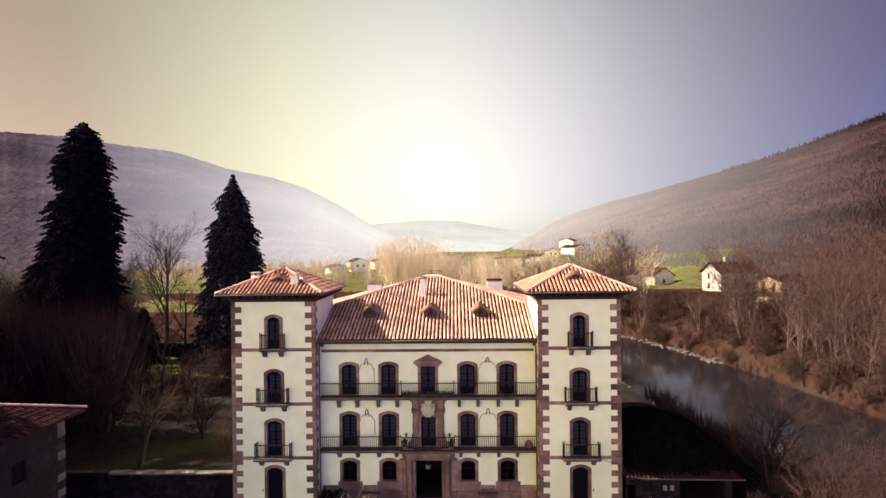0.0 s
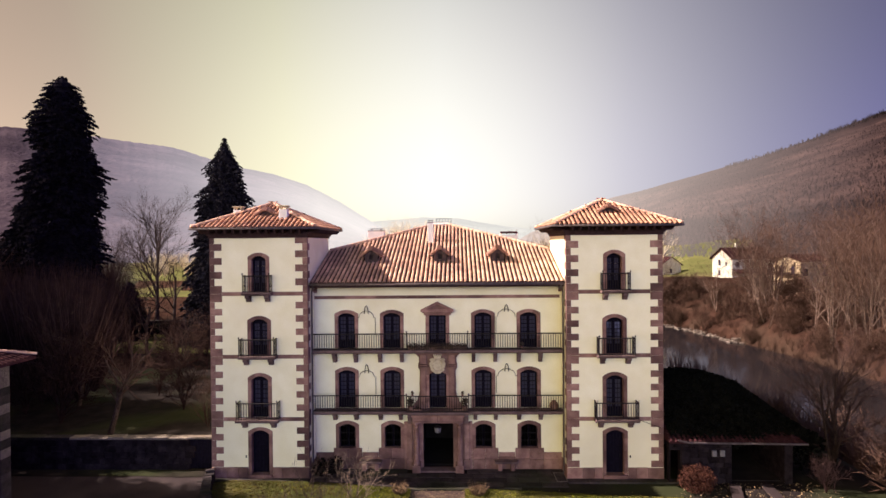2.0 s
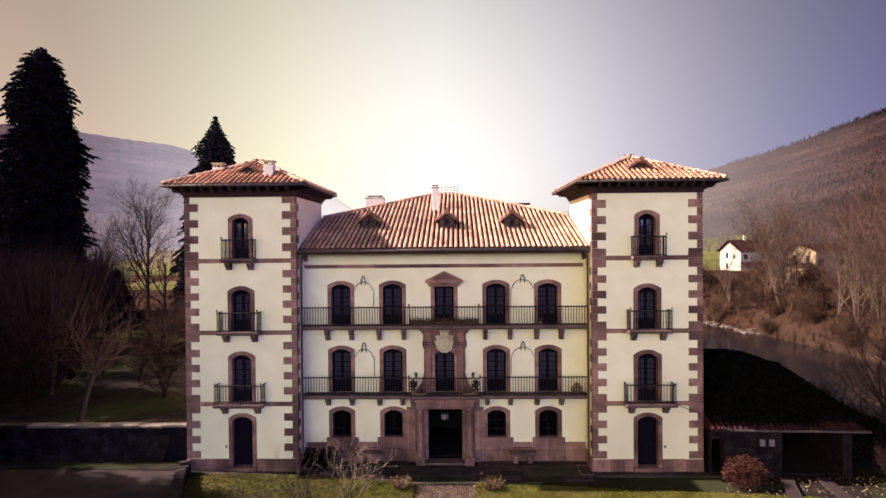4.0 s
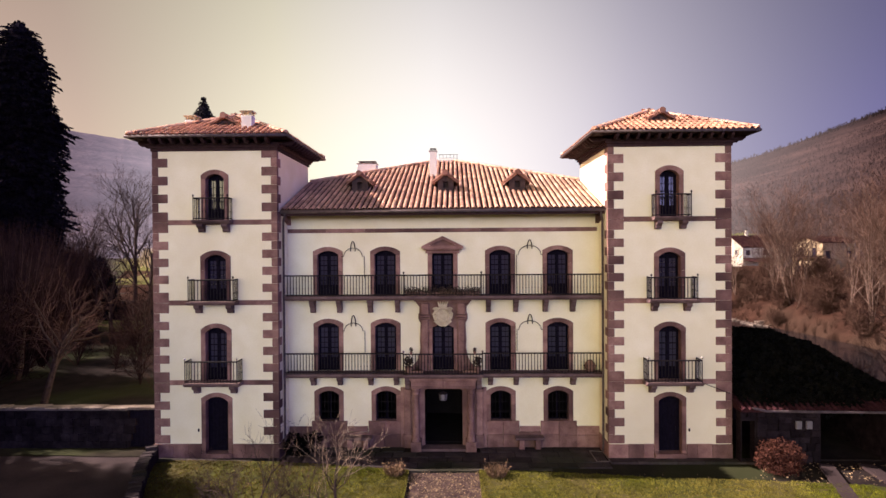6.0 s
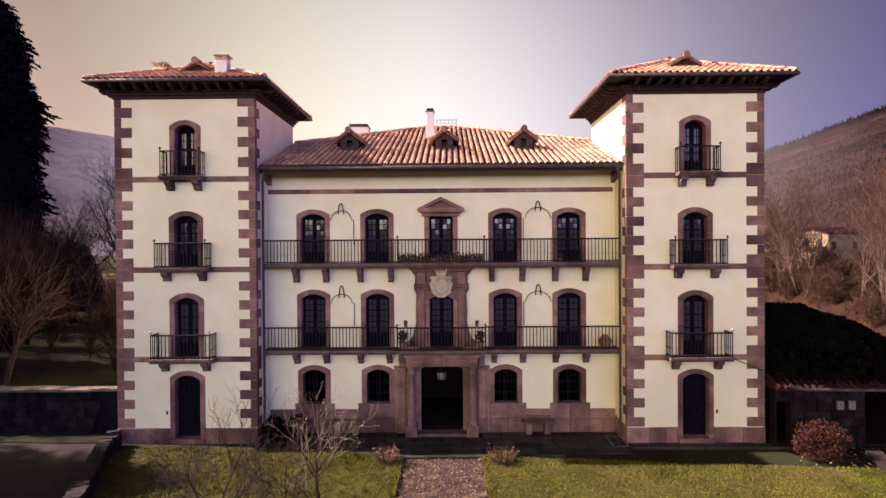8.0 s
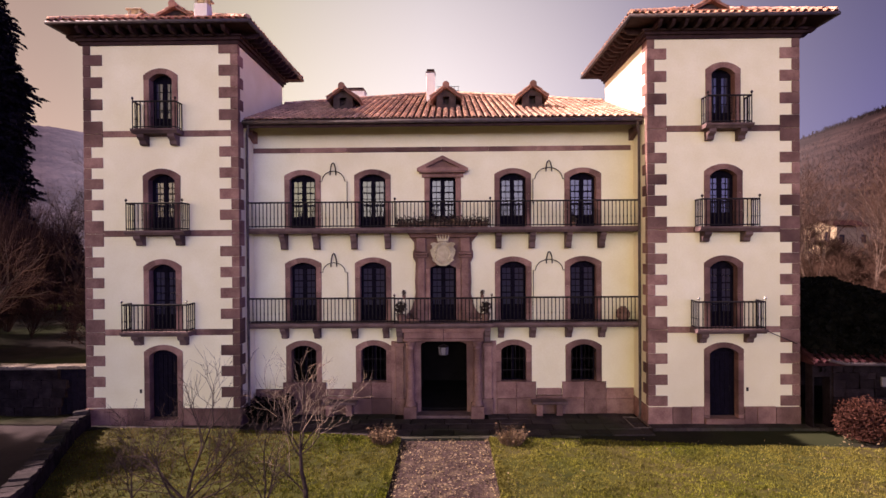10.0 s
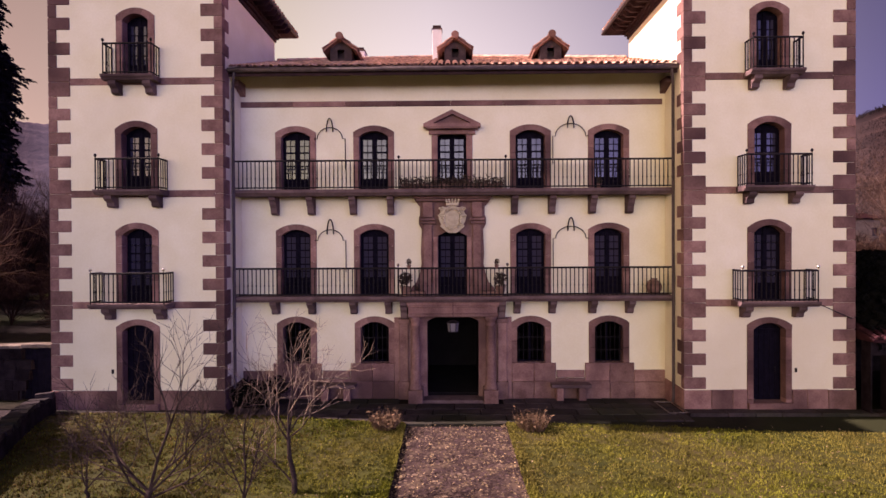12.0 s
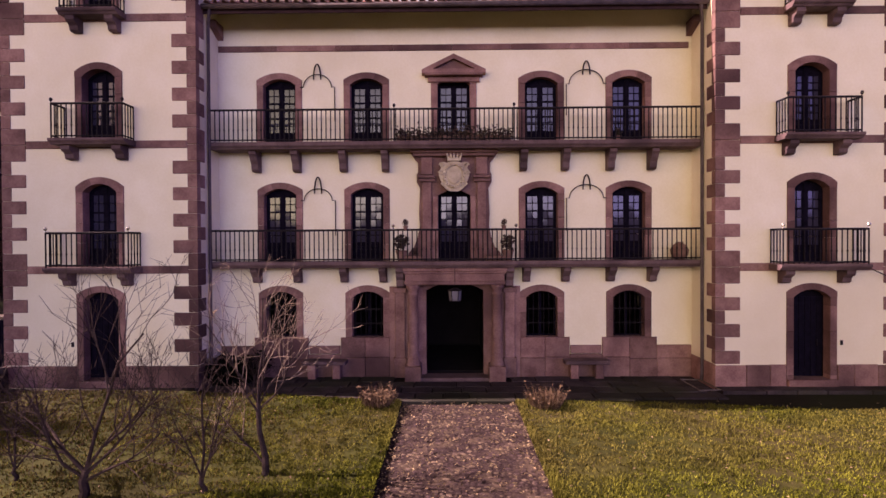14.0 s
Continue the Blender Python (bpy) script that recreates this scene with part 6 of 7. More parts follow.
# big multi-stemmed tree by the river and its neighbours
bare_tree((21.5, 2.5, -0.6), 9.0, 0.16, 111, "bare multi-stemmed riverside tree with tawny twigs", BARK, TWIG_RED, (8, 5, 4, 3), 4, 0.05, 0.15, stems=4, name="riverside_tree")
bare_tree((24.5, -3.5, -0.5), 7.0, 0.12, 112, "bare multi-stemmed riverside shrub with reddish twigs", BARK, TWIG_RED, (7, 5, 4, 3), 4, 0.05, 0.17, stems=4, name="riverside_tree")
bare_tree((20.5, -4.2, -0.3), 8.0, 0.10, 113, "bare multi-stemmed riverside tree with fine twigs", BARK, TWIG_RED, (8, 5, 4, 3), 4, 0.05, 0.17, stems=4, name="riverside_tree")
bare_tree((22.0, -8.5, -0.4), 7.0, 0.09, 114, "bare multi-stemmed riverside tree with fine twigs", BARK, TWIG_RED, (8, 5, 4, 3), 4, 0.05, 0.17, stems=4, name="riverside_tree")
# garden trees behind the wall
bare_tree((-20.8, 6.0, 0.0), 7.5, 0.2, 121, "gnarled bare fruit tree in the garden", BARK, TWIG_RED, (10, 6, 5, 3), 4, 0.02, 0.22, lean=0.3, group="garden trees")
bare_tree((-15.5, 8.2, 0.0), 4.2, 0.05, 122, "red-twigged upright garden shrub", TWIG_RED, TWIG_RED, (6, 5, 4), 3, 0.12, 0.1, stems=7, name="bare_shrub", group="garden shrubs")
bare_tree((-22.5, 18, 0.0), 7.5, 0.15, 123, "bare bushy garden tree with reddish twigs", BARK, TWIG_RED, (8, 5, 4, 3), 4, 0.04, 0.2, stems=3, group="garden trees")
bare_tree((-27.5, 13, 0.0), 8.5, 0.2, 124, "bare spreading garden tree", BARK, TWIG_DARK, (8, 5, 4, 3), 4, 0.03, 0.22, stems=2, group="garden trees")
garden_a = bare_tree((-34, 20, 0.0), 11, 0.24, 125, "dark bare garden tree", BARK, TWIG_DARK, (8, 5, 4, 3), 4, 0.05, 0.17, group="garden trees", far=True)
r3 = random.Random(9)
plant(garden_a, [(-44, 12, 0), (-40, 27, 0), (-50, 24, 0), (-47, 38, 0), (-36, 34, 0), (-58, 33, 0), (-30, 27, 0)], r3, 0.85, 1.2)
thicket = bare_tree((-18.5, 24, 0.0), 5.5, 0.06, 126, "reddish bare thicket in the garden", TWIG_DARK, TWIG_DARK, (7, 5, 4), 3, 0.06, 0.15, stems=8, name="bare_shrub", group="garden shrubs", far=True)
plant(thicket, [(-25, 22, 0), (-31, 15, 0), (-36, 12, 0), (-41, 18, 0), (-29, 31, 0), (-15.5, 32, 0), (-45, 16, 0)], r3, 0.8, 1.25)
# round-crowned big tree in the meadow
big = bare_tree((-47.4, 61, -0.2), 20.5, 0.36, 131, "tall bare round-crowned meadow tree", BARK, BARK, (15, 8, 6, 4), 4, 0.10, 0.08, trunk_share=0.64, lean=0.03, far=True, low=0.24)
plant(big, [(-58, 66, 0)], r3, 0.75, 0.8)


def conifer(at, h, rad, seed, label, droop, dense=1.0, needle=None):
    """A tall evergreen: trunk, and a dense crown of drooping boughs, each feathered with pointed tufts, round a dark core."""
    r2 = random.Random(seed)
    tr = empty("conifer", label, "tree", at)
    ob = new("trunk", MB().tube([(0, 0, -0.1), (0, 0, h * 0.5), (0, 0, h * 0.97)], [h * 0.022, h * 0.013, 0.03], 8).mesh("trunk", BARK))
    ob.parent = tr
    vs, fs = [], []
    z = 0.6
    while z < h - 0.1:
        d = h - z
        R = rad(d)
        n = int((7 + R * 6.0) * dense ** 0.5)
        for k in range(n):
            t = 2 * math.pi * (k + r2.random()) / n
            lump = noise.noise(Vector((math.cos(t) * 2.0, math.sin(t) * 2.0, z * 0.55 + seed)))
            L = max(0.12, R * (r2.uniform(0.78, 1.10) + 0.38 * lump))
            u = Vector((math.cos(t), math.sin(t), 0))
            w = Vector((-u.y, u.x, 0))
            z0 = z + r2.uniform(-0.2, 0.2)
            m = max(4, int((2 + L * 2.6) * dense ** 0.5))
            for j in range(m):
                f = 0.55 + 0.45 * (j + r2.random()) / m
                zc = z0 - droop * L * f * f
                c = u * (L * f) + Vector((0, 0, zc)) + w * r2.uniform(-0.25, 0.25) * (0.5 + L * 0.25)
                s = r2.uniform(0.20, 0.36) * (0.7 + 0.1 * R)
                for q in range(2):
                    out = (u * r2.uniform(0.25, 0.8) + w * r2.uniform(-0.7, 0.7) + Vector((0, 0, r2.uniform(-0.95, 0.1)))).normalized() * s
                    sd = out.cross(Vector((r2.uniform(-1, 1), r2.uniform(-1, 1), r2.uniform(-0.3, 1)))).normalized() * s * 0.36
                    o = len(vs)
                    vs += [c - out * 0.35, c + sd, c + out * 1.05, c - sd]
                    fs.append((o, o + 1, o + 2, o + 3))
        z += 0.40 + 0.006 * d
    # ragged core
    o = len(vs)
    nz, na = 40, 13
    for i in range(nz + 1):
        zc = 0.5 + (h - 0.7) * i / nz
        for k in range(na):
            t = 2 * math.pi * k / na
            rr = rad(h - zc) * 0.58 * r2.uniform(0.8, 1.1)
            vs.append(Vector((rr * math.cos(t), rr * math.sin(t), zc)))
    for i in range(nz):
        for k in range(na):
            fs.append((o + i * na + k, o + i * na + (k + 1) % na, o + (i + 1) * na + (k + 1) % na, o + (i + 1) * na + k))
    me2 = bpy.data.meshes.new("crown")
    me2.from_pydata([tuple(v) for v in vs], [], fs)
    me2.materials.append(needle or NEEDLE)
    ob = new("crown", me2)
    ob.parent = tr
    return tr


# dark wood along the garden's far side
plant(garden_a, [(-62, 22, 0), (-66, 36, 0), (-56, 14, 0), (-70, 48, 0), (-60, 50, 0), (-74, 30, 0), (-52, 52, 0), (-38, 48, 0), (-48, 6, 0), (-56, 4, 0), (-32, 45, 0)], r3, 0.9, 1.35)
plant(thicket, [(-38, 6, 0), (-42, 9, 0), (-33, 9, 0), (-47, 20, 0), (-37, 22, 0), (-52, 14, 0), (-55, 24, 0), (-33, 24, 0), (-43, 30, 0), (-50, 34, 0), (-26, 9, 0), (-30, 19, 0), (-22, 28, 0), (-57, 40, 0), (-40, 40, 0)], r3, 1.0, 1.7)
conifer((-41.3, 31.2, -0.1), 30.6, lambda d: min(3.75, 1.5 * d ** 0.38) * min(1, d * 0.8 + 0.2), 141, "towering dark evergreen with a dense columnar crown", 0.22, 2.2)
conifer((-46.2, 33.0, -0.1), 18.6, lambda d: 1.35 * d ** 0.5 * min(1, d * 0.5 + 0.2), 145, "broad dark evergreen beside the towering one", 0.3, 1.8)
# added evergreens out of view on the sun's side, to shade the garden
tall = conifer((-40, 5.5, -0.1), 26.0, lambda d: 1.25 * d ** 0.45, 144, "unseen tall evergreen added to shade the garden", 0.3)
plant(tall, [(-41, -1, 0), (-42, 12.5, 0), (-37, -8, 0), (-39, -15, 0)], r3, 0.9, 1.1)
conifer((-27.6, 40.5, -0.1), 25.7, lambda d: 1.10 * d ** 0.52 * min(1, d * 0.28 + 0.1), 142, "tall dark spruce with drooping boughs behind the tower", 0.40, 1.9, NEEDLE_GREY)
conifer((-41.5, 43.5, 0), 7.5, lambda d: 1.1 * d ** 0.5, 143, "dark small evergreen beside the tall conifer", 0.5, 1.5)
plant(thicket, [(-19, 12, 0), (-23, 16, 0), (-27, 18, 0), (-17, 18, 0), (-30, 11, 0), (-24, 27, 0), (-34, 30, 0), (-31, 5, 0), (-35, 16, 0)], r3, 0.7, 1.1)
plant(garden_a, [(-54, 28, 0), (-59, 36, 0), (-64, 44, 0), (-56, 47, 0), (-70, 52, 0), (-62, 55, 0), (-50, 22, 0), (-76, 50, 0), (-66, 33, 0), (-48, 37, 0), (-72, 42, 0), (-68, 57, 0), (-75, 62, 0), (-62, 60, 0), (-82, 70, 0), (-79, 57, 0), (-88, 68, 0), (-51, 43, 0), (-47, 30, 0)], r3, 1.0, 1.5)
# dark clipped hedge across the garden's end
r2 = random.Random(88)
vs, fs = [], []
for k in range(9000):
    x, y, z = r2.uniform(-52, -25.5), 47.6 + r2.gauss(0, 0.55), r2.uniform(0.0, 1.5)
    c = Vector((x, y, z + 0.15 * noise.noise(Vector((x * 0.7, 0, 5)))))
    a = Vector((r2.uniform(-1, 1), r2.uniform(-1, 1), r2.uniform(-1, 1))).normalized() * r2.uniform(0.12, 0.24)
    b = a.cross(Vector((r2.uniform(-1, 1), r2.uniform(-1, 1), r2.uniform(-1, 1)))).normalized() * 0.14
    o = len(vs)
    vs += [c - a, c - b, c + a, c + b]
    fs.append((o, o + 1, o + 2, o + 3))
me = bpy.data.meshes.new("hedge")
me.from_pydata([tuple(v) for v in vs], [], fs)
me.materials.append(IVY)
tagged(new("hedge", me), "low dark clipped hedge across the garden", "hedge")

# woods on the far bank
bank_a = bare_tree((50, 40, G(50, 40)), 13.5, 0.10, 151, "slender bare riverside trees in a clump with greyish bark", BARK_BANK, TWIG_TAN, (8, 5, 3), 3, 0.10, 0.09, stems=3, lean=0.07, trunk_share=0.8, group="riverside wood", far=True)
bank_b = bare_tree((56, 55, G(56, 55)), 12.0, 0.10, 152, "slender bare riverside tree with leaning stems", BARK_BANK, TWIG_TAN, (9, 5, 4), 3, 0.08, 0.13, stems=2, trunk_share=0.78, group="riverside wood", far=True)
bank_c = bare_tree((47, 60, G(47, 60)), 9.5, 0.09, 153, "bushy bare riverside tree with tawny twigs", BARK_BANK, TWIG_TAN, (8, 5, 4), 3, 0.05, 0.16, stems=3, group="riverside wood", far=True)
spots_a, spots_b, spots_c = [], [], []
for k in range(290):
    y = r3.uniform(-2, 100)
    x = float(river_mid(y)) + 11 + abs(r3.gauss(0, 1)) * 18
    if (57 < x < 70 and 66 < y < 82) or (64 < x < 88 and 108 < y < 150):
        continue
    us = (x - 0.8) / (y + 27)
    if abs(us - 0.5) < 0.03 and y < 128 and k % 4 or abs(us - 0.606) < 0.034 and y < 76:
        continue
    if abs((x - 0.2) / (y + 17.7) - 0.668) < 0.018 and y < 74 and k % 2:
        continue
    if 0.375 < us < 0.46 and y > 55:
        continue
    if x / (y + 33) > 0.95:
        continue
    (spots_a, spots_b, spots_c)[k % 3].append((x, y, G(x, y) - 0.1))
plant(bank_a, spots_a, r3, 0.75, 1.2)
plant(bank_b, spots_b, r3, 0.75, 1.25)
plant(bank_c, spots_c, r3, 0.7, 1.2)
scrub = bare_tree((43.5, 66, G(43.5, 66)), 3.6, 0.035, 154, "low bare brush on the river bank", TWIG_TAN, TWIG_TAN, (6, 5, 4), 3, 0.05, 0.2, stems=7, name="bare_shrub", group="bank brush", far=True)
spots_s = []
for k in range(190):
    y = r3.uniform(0, 110)
    x = float(river_mid(y)) + 10.5 + r3.random() ** 2 * 30
    spots_s.append((x, y, G(x, y) - 0.1))
for k in range(14):
    y = r3.uniform(32, 66)
    x = float(river_mid(y)) - 10.5 - r3.random() * 6
    spots_s.append((x, y, G(x, y) - 0.1))
for k in range(16):
    y = r3.uniform(-14, 10)
    x = float(river_mid(y)) - 9.8 - r3.random() * 5
    spots_s.append((x, y, G(x, y) - 0.1))
plant(scrub, spots_s, r3, 0.7, 1.5)
# pale stones along the water's edge
mb = MB()
for k in range(300):
    if k < 200:
        y = r3.uniform(52, 88)
        x = float(river_mid(y)) + 9.4 + r3.uniform(-0.5, 1.2)
    else:
        y = r3.uniform(36, 58)
        x = float(river_mid(y)) - 9.6 - r3.random() * 2.5
    s = r3.uniform(0.15, 0.5)
    M = Matrix.Translation((x, y, max(G(x, y), -2.6) - 0.05)) @ Matrix.Rotation(r3.uniform(0, 6.28), 4, "Z") @ Matrix.Diagonal((s * 1.3, s, s * 0.8, 1))
    me = stone_v[r3.randrange(5)]
    mb.add([M @ v.co for v in me.vertices], [tuple(q.vertices) for q in me.polygons])
tagged(thing("bank_stones", mb, GRAVEL, "pale boulders and gravel along the river's edge", "stones"), kind="stuff")
# pale groves behind the house
gold = bare_tree((-4, 150, 0), 16.5, 0.2, 161, "tall pale bare poplar in low sun", TWIG_HAZE, TWIG_HAZE, (8, 4, 3, 2), 4, 0.16, 0.07, stems=2, trunk_share=0.72, group="valley grove", far=True)
gold_b = bare_tree((12, 135, 0), 12.5, 0.15, 162, "bushy pale bare tree in low sun", TWIG_HAZE, TWIG_HAZE, (7, 4, 3, 2), 4, 0.09, 0.13, stems=3, group="valley grove", far=True)
sp1, sp2 = [], []
for k in range(42):
    sp1.append((r3.uniform(-26, -4), r3.uniform(138, 180), 0))
for k in range(70):
    y = r3.uniform(98, 190)
    x = r3.uniform(-14, 52) + (y - 105) * 0.1
    sp2.append((x, y, G(x, y) - 0.1))
for k in range(10):
    sp2.append((r3.uniform(-60, -42), r3.uniform(150, 200), 0))
plant(gold, sp1, r3, 0.75, 1.15)
plant(gold_b, sp2, r3, 0.7, 1.15)
plant(big, [(46, 118, G(46, 118))], r3, 0.82, 0.86)

# woods on the hillsides: uncountable crowns as upright brushes
def hill_wood(name, n, spread, material, label, seed, h0, h1, twigs, ground, thick=1.0):
    """Bare crowns on far slopes: each a fan of thin upright twigs."""
    r2 = np.random.RandomState(seed)
    xs, ys2 = spread(r2, n)
    zs2 = ground(xs, ys2)
    hh = r2.uniform(h0, h1, n)
    vs = np.zeros((n, twigs, 3, 3))
    for k in range(twigs):
        t = r2.uniform(0, 6.28, n)
        out = hh * r2.uniform(0.05, 0.42, n)
        w = hh * r2.uniform(0.018, 0.035, n) * thick
        b = r2.uniform(0.1, 0.5, n)
        px, py = np.cos(t) * out, np.sin(t) * out
        vs[:, k, 0] = np.stack([xs + px * b * 0.5 - w, ys2 + py * b * 0.5, zs2 + hh * b * 0.4 - 0.3], -1)
        vs[:, k, 1] = np.stack([xs + px * b * 0.5 + w, ys2 + py * b * 0.5, zs2 + hh * b * 0.4 - 0.3], -1)
        vs[:, k, 2] = np.stack([xs + px, ys2 + py, zs2 + hh * r2.uniform(0.7, 1.0, n)], -1)
    me2 = bpy.data.meshes.new(name)
    me2.from_pydata(vs.reshape(-1, 3).tolist(), [], np.arange(n * twigs * 3).reshape(-1, 3).tolist())
    me2.materials.append(material)
    tagged(new(name, me2), label, "woodland", kind="stuff")


def valley_trees(r2, n):
    u = np.concatenate([r2.uniform(-0.55, 0.1, n // 2), r2.uniform(-0.1, 0.3, n - n // 2)])
    d = r2.choice([235, 290, 350, 420, 520], n) + r2.normal(0, 9, n)
    return u * d + 1.8, d - 33.1


def far_bank(r2, n):
    y = r2.uniform(-5, 125, n)
    return river_mid(y) + 9.8 + r2.uniform(0, 1, n) ** 1.7 * 45, y


def near_bank(r2, n):
    y = r2.uniform(-16, 26, n)
    return river_mid(y) - 9.5 - r2.uniform(0, 1, n) * 4.5, y


hill_wood("bank_brush", 2600, far_bank, TWIG_TAN, "tangle of bare brown brush on the far river bank", 5, 0.8, 2.4, 26, height, 0.14)
hill_wood("bank_brush", 240, near_bank, TWIG_RED, "tangle of bare brown brush on the near river bank", 6, 1.0, 3.2, 22, height, 0.5)
def garden_wood(r2, n):
    y = r2.uniform(14, 62, n)
    return 1.8 - (y + 33.1) * r2.uniform(0.60, 1.0, n), y


hill_wood("garden_thicket", 360, garden_wood, TWIG_DARK, "dense dark bare thicket at the garden's edge", 11, 6.0, 12.0, 64, height, 0.22)
hill_wood("garden_thicket", 170, garden_wood, TWIG_RED, "reddish bare thicket at the garden's edge", 12, 5.0, 11.5, 40, height, 0.14)


def ridge_line(r2, n):
    u = r2.uniform(0.47, 0.98, n)
    d = ridge_depth(u) * r2.uniform(0.93, 1.0, n)
    return u * d + 1.8, d - 33.1


# ridge and hillside trees share HILL_RIGHT, so they emit its haze too
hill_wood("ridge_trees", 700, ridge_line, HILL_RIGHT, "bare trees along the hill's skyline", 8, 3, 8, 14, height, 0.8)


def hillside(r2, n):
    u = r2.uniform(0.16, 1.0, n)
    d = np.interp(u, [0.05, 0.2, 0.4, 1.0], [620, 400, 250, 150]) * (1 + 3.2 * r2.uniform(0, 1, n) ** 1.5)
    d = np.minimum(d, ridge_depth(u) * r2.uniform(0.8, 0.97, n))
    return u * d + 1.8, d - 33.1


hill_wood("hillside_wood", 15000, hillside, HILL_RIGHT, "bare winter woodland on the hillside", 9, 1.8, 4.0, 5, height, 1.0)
hill_wood("valley_hedges", 800, valley_trees, TWIG_HAZE, "bare hedgerow trees across the valley", 7, 5, 11, 14, height, 0.6)

# ---------- outbuildings ----------


def stone_shed():
    sh = empty("stone_shed", "low rubble shed with an ivy-grown tiled roof beside the tower", "shed", (14.6, 2, 0))
    wall = part("wall", MB().plate(rect(11.56, 17.6, -0.2, 2.12), [rect(11.6, 12.1, -0.15, 1.65), rect(14.62, 17.2, -0.15, 2.02)], -0.42, -0.05), RUBBLE_SHADE, sh, "rubble front wall")
    for x0, x1, z0, z1 in ((12.15, 14.58, 0.0, 2.05),):
        zz = z0
        while zz < z1 - 0.1:
            hh = rg.uniform(0.2, 0.3)
            x = x0
            while x < x1 - 0.08:
                w = min(rg.uniform(0.25, 0.5), x1 - x)
                part("stone", stone_dark[rg.randrange(5)], RUBBLE_SHADE, wall, at=Matrix.Translation((x + w / 2, -0.43, zz)) @ Matrix.Diagonal((w, 0.12, min(hh, z1 - zz) * 0.98, 1)))
                x += w
            zz += hh
    part("side_wall", MB().box(17.3, 17.6, -0.05, 9.0, -0.2, 2.12).box(11.56, 17.3, 8.7, 9.0, -0.2, 2.12).box(11.56, 17.3, 5.0, 5.1, -0.2, 2.1), RUBBLE_SHADE, sh)
    part("floor_slab", MB().box(11.56, 17.3, -0.05, 8.7, -0.2, 0.0), EARTH, sh)
    part("lintel", MB().bbox(14.4, 17.5, -0.47, -0.40, 2.02, 2.12), WOOD_EAVE, sh)
    for x in (13.72, 14.12):
        part("meter_box", MB().bbox(x - 0.11, x + 0.11, -0.56, -0.40, 1.36, 1.66).box(x - 0.03, x + 0.05, -0.566, -0.561, 1.5, 1.57), METER, sh, "small pale meter box")
    e = [P(11.5, -0.62, 2.12), P(18.2, -0.62, 2.05), P(18.9, 9.4, 2.05), P(11.5, 9.4, 2.12)]
    r0, r1 = P(11.5, 4.6, 3.75), P(15.6, 4.6, 3.75)
    low = [p - P(0, 0, 0.08) for p in e]
    roof = part("roof", MB().add(e + [r0, r1] + low, [(0, 1, 5, 4), (1, 2, 5), (2, 3, 4, 5), (0, 6, 7, 1), (1, 7, 8, 2), (2, 8, 9, 3), (9, 8, 7, 6), (0, 4, 3), (3, 9, 6, 0)]), TILE_OLD, sh, "old dark tile roof overgrown with ivy")
    up = (P(0, 5.22, 1.63)).normalized()
    ex = (e[1] - e[0]).normalized()
    nrm = ex.cross(up).normalized()
    m3 = MB()
    for r in range(14):
        for k in range(28):
            p = e[0] + ex * (0.12 + k * TILE_STEP) + up * (r * TILE_ROW - 0.05)
            if p.x > 18.0 - r * TILE_ROW * 0.5:
                continue
            M = Matrix.Translation(p) @ Matrix((ex, up, nrm)).transposed().to_4x4()
            if r < 3 and p.x > 15:
                t2 = part("tile", tile_piece_old, TILE_OLD, roof, at=M)
            else:
                m3.add([M @ Vector(v) for v in TILE_V], _f)
    tagged(part("roof_tiles", m3, TILE_OLD, roof), kind="stuff")
    part("gutter", MB().tube([(11.9, -0.7, 2.22), (12.4, -0.7, 2.1), (18.2, -0.7, 2.02)], 0.05, 7), GUTTER, sh)
    # ivy: leaves over the crown of the roof
    r2 = random.Random(77)
    vs, fs = [], []
    for k in range(38000):
        x, y = r2.uniform(11.7, 19.4), r2.uniform(-0.42, 8.5)
        ridge = np.interp(x, [11.5, 13, 14.2, 15.4, 17.1, 18.4, 19.6], [3.85, 4.05, 4.2, 4.15, 3.6, 2.6, 1.6])
        side = abs(y - 4.6) / 5.0
        z = ridge - side ** 2.1 * max(ridge - 2.0, 0.0) + 0.12 + r2.uniform(-0.3, 0.12) + 0.12 * noise.noise(Vector((x * 1.3, y * 1.3, 1)))
        if y < -0.1 and x > 16.3:
            continue
        if x > 18.3 and r2.random() < 0.3:
            z = r2.uniform(0.2, max(z, 0.3))
        s = r2.uniform(0.07, 0.14)
        a = Vector((r2.uniform(-1, 1), r2.uniform(-1, 1), r2.uniform(-1, 1))).normalized() * s
        b = a.cross(Vector((r2.uniform(-1, 1), r2.uniform(-1, 1), r2.uniform(-1, 1)))).normalized() * s * 0.8
        c = Vector((x, y, z))
        o = len(vs)
        vs += [c - a, c - b, c + a, c + b]
        fs.append((o, o + 1, o + 2, o + 3))
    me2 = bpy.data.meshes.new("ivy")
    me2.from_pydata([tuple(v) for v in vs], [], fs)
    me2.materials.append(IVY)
    tagged(new("ivy", me2), "dense ivy growing over the shed roof, the tower's shade in its colour", "ivy", kind="stuff")


tile_piece_old = MB().add(_v, _f).mesh("tile", TILE_OLD)
stone_shed()
# iron stay from the tower balcony to the shed
thing("stay_cable", MB().tube([(10.1, -0.3, 3.12), (11.3, -0.06, 2.62)], 0.014, 5), IRON, "thin iron stay on the tower wall", "cable")


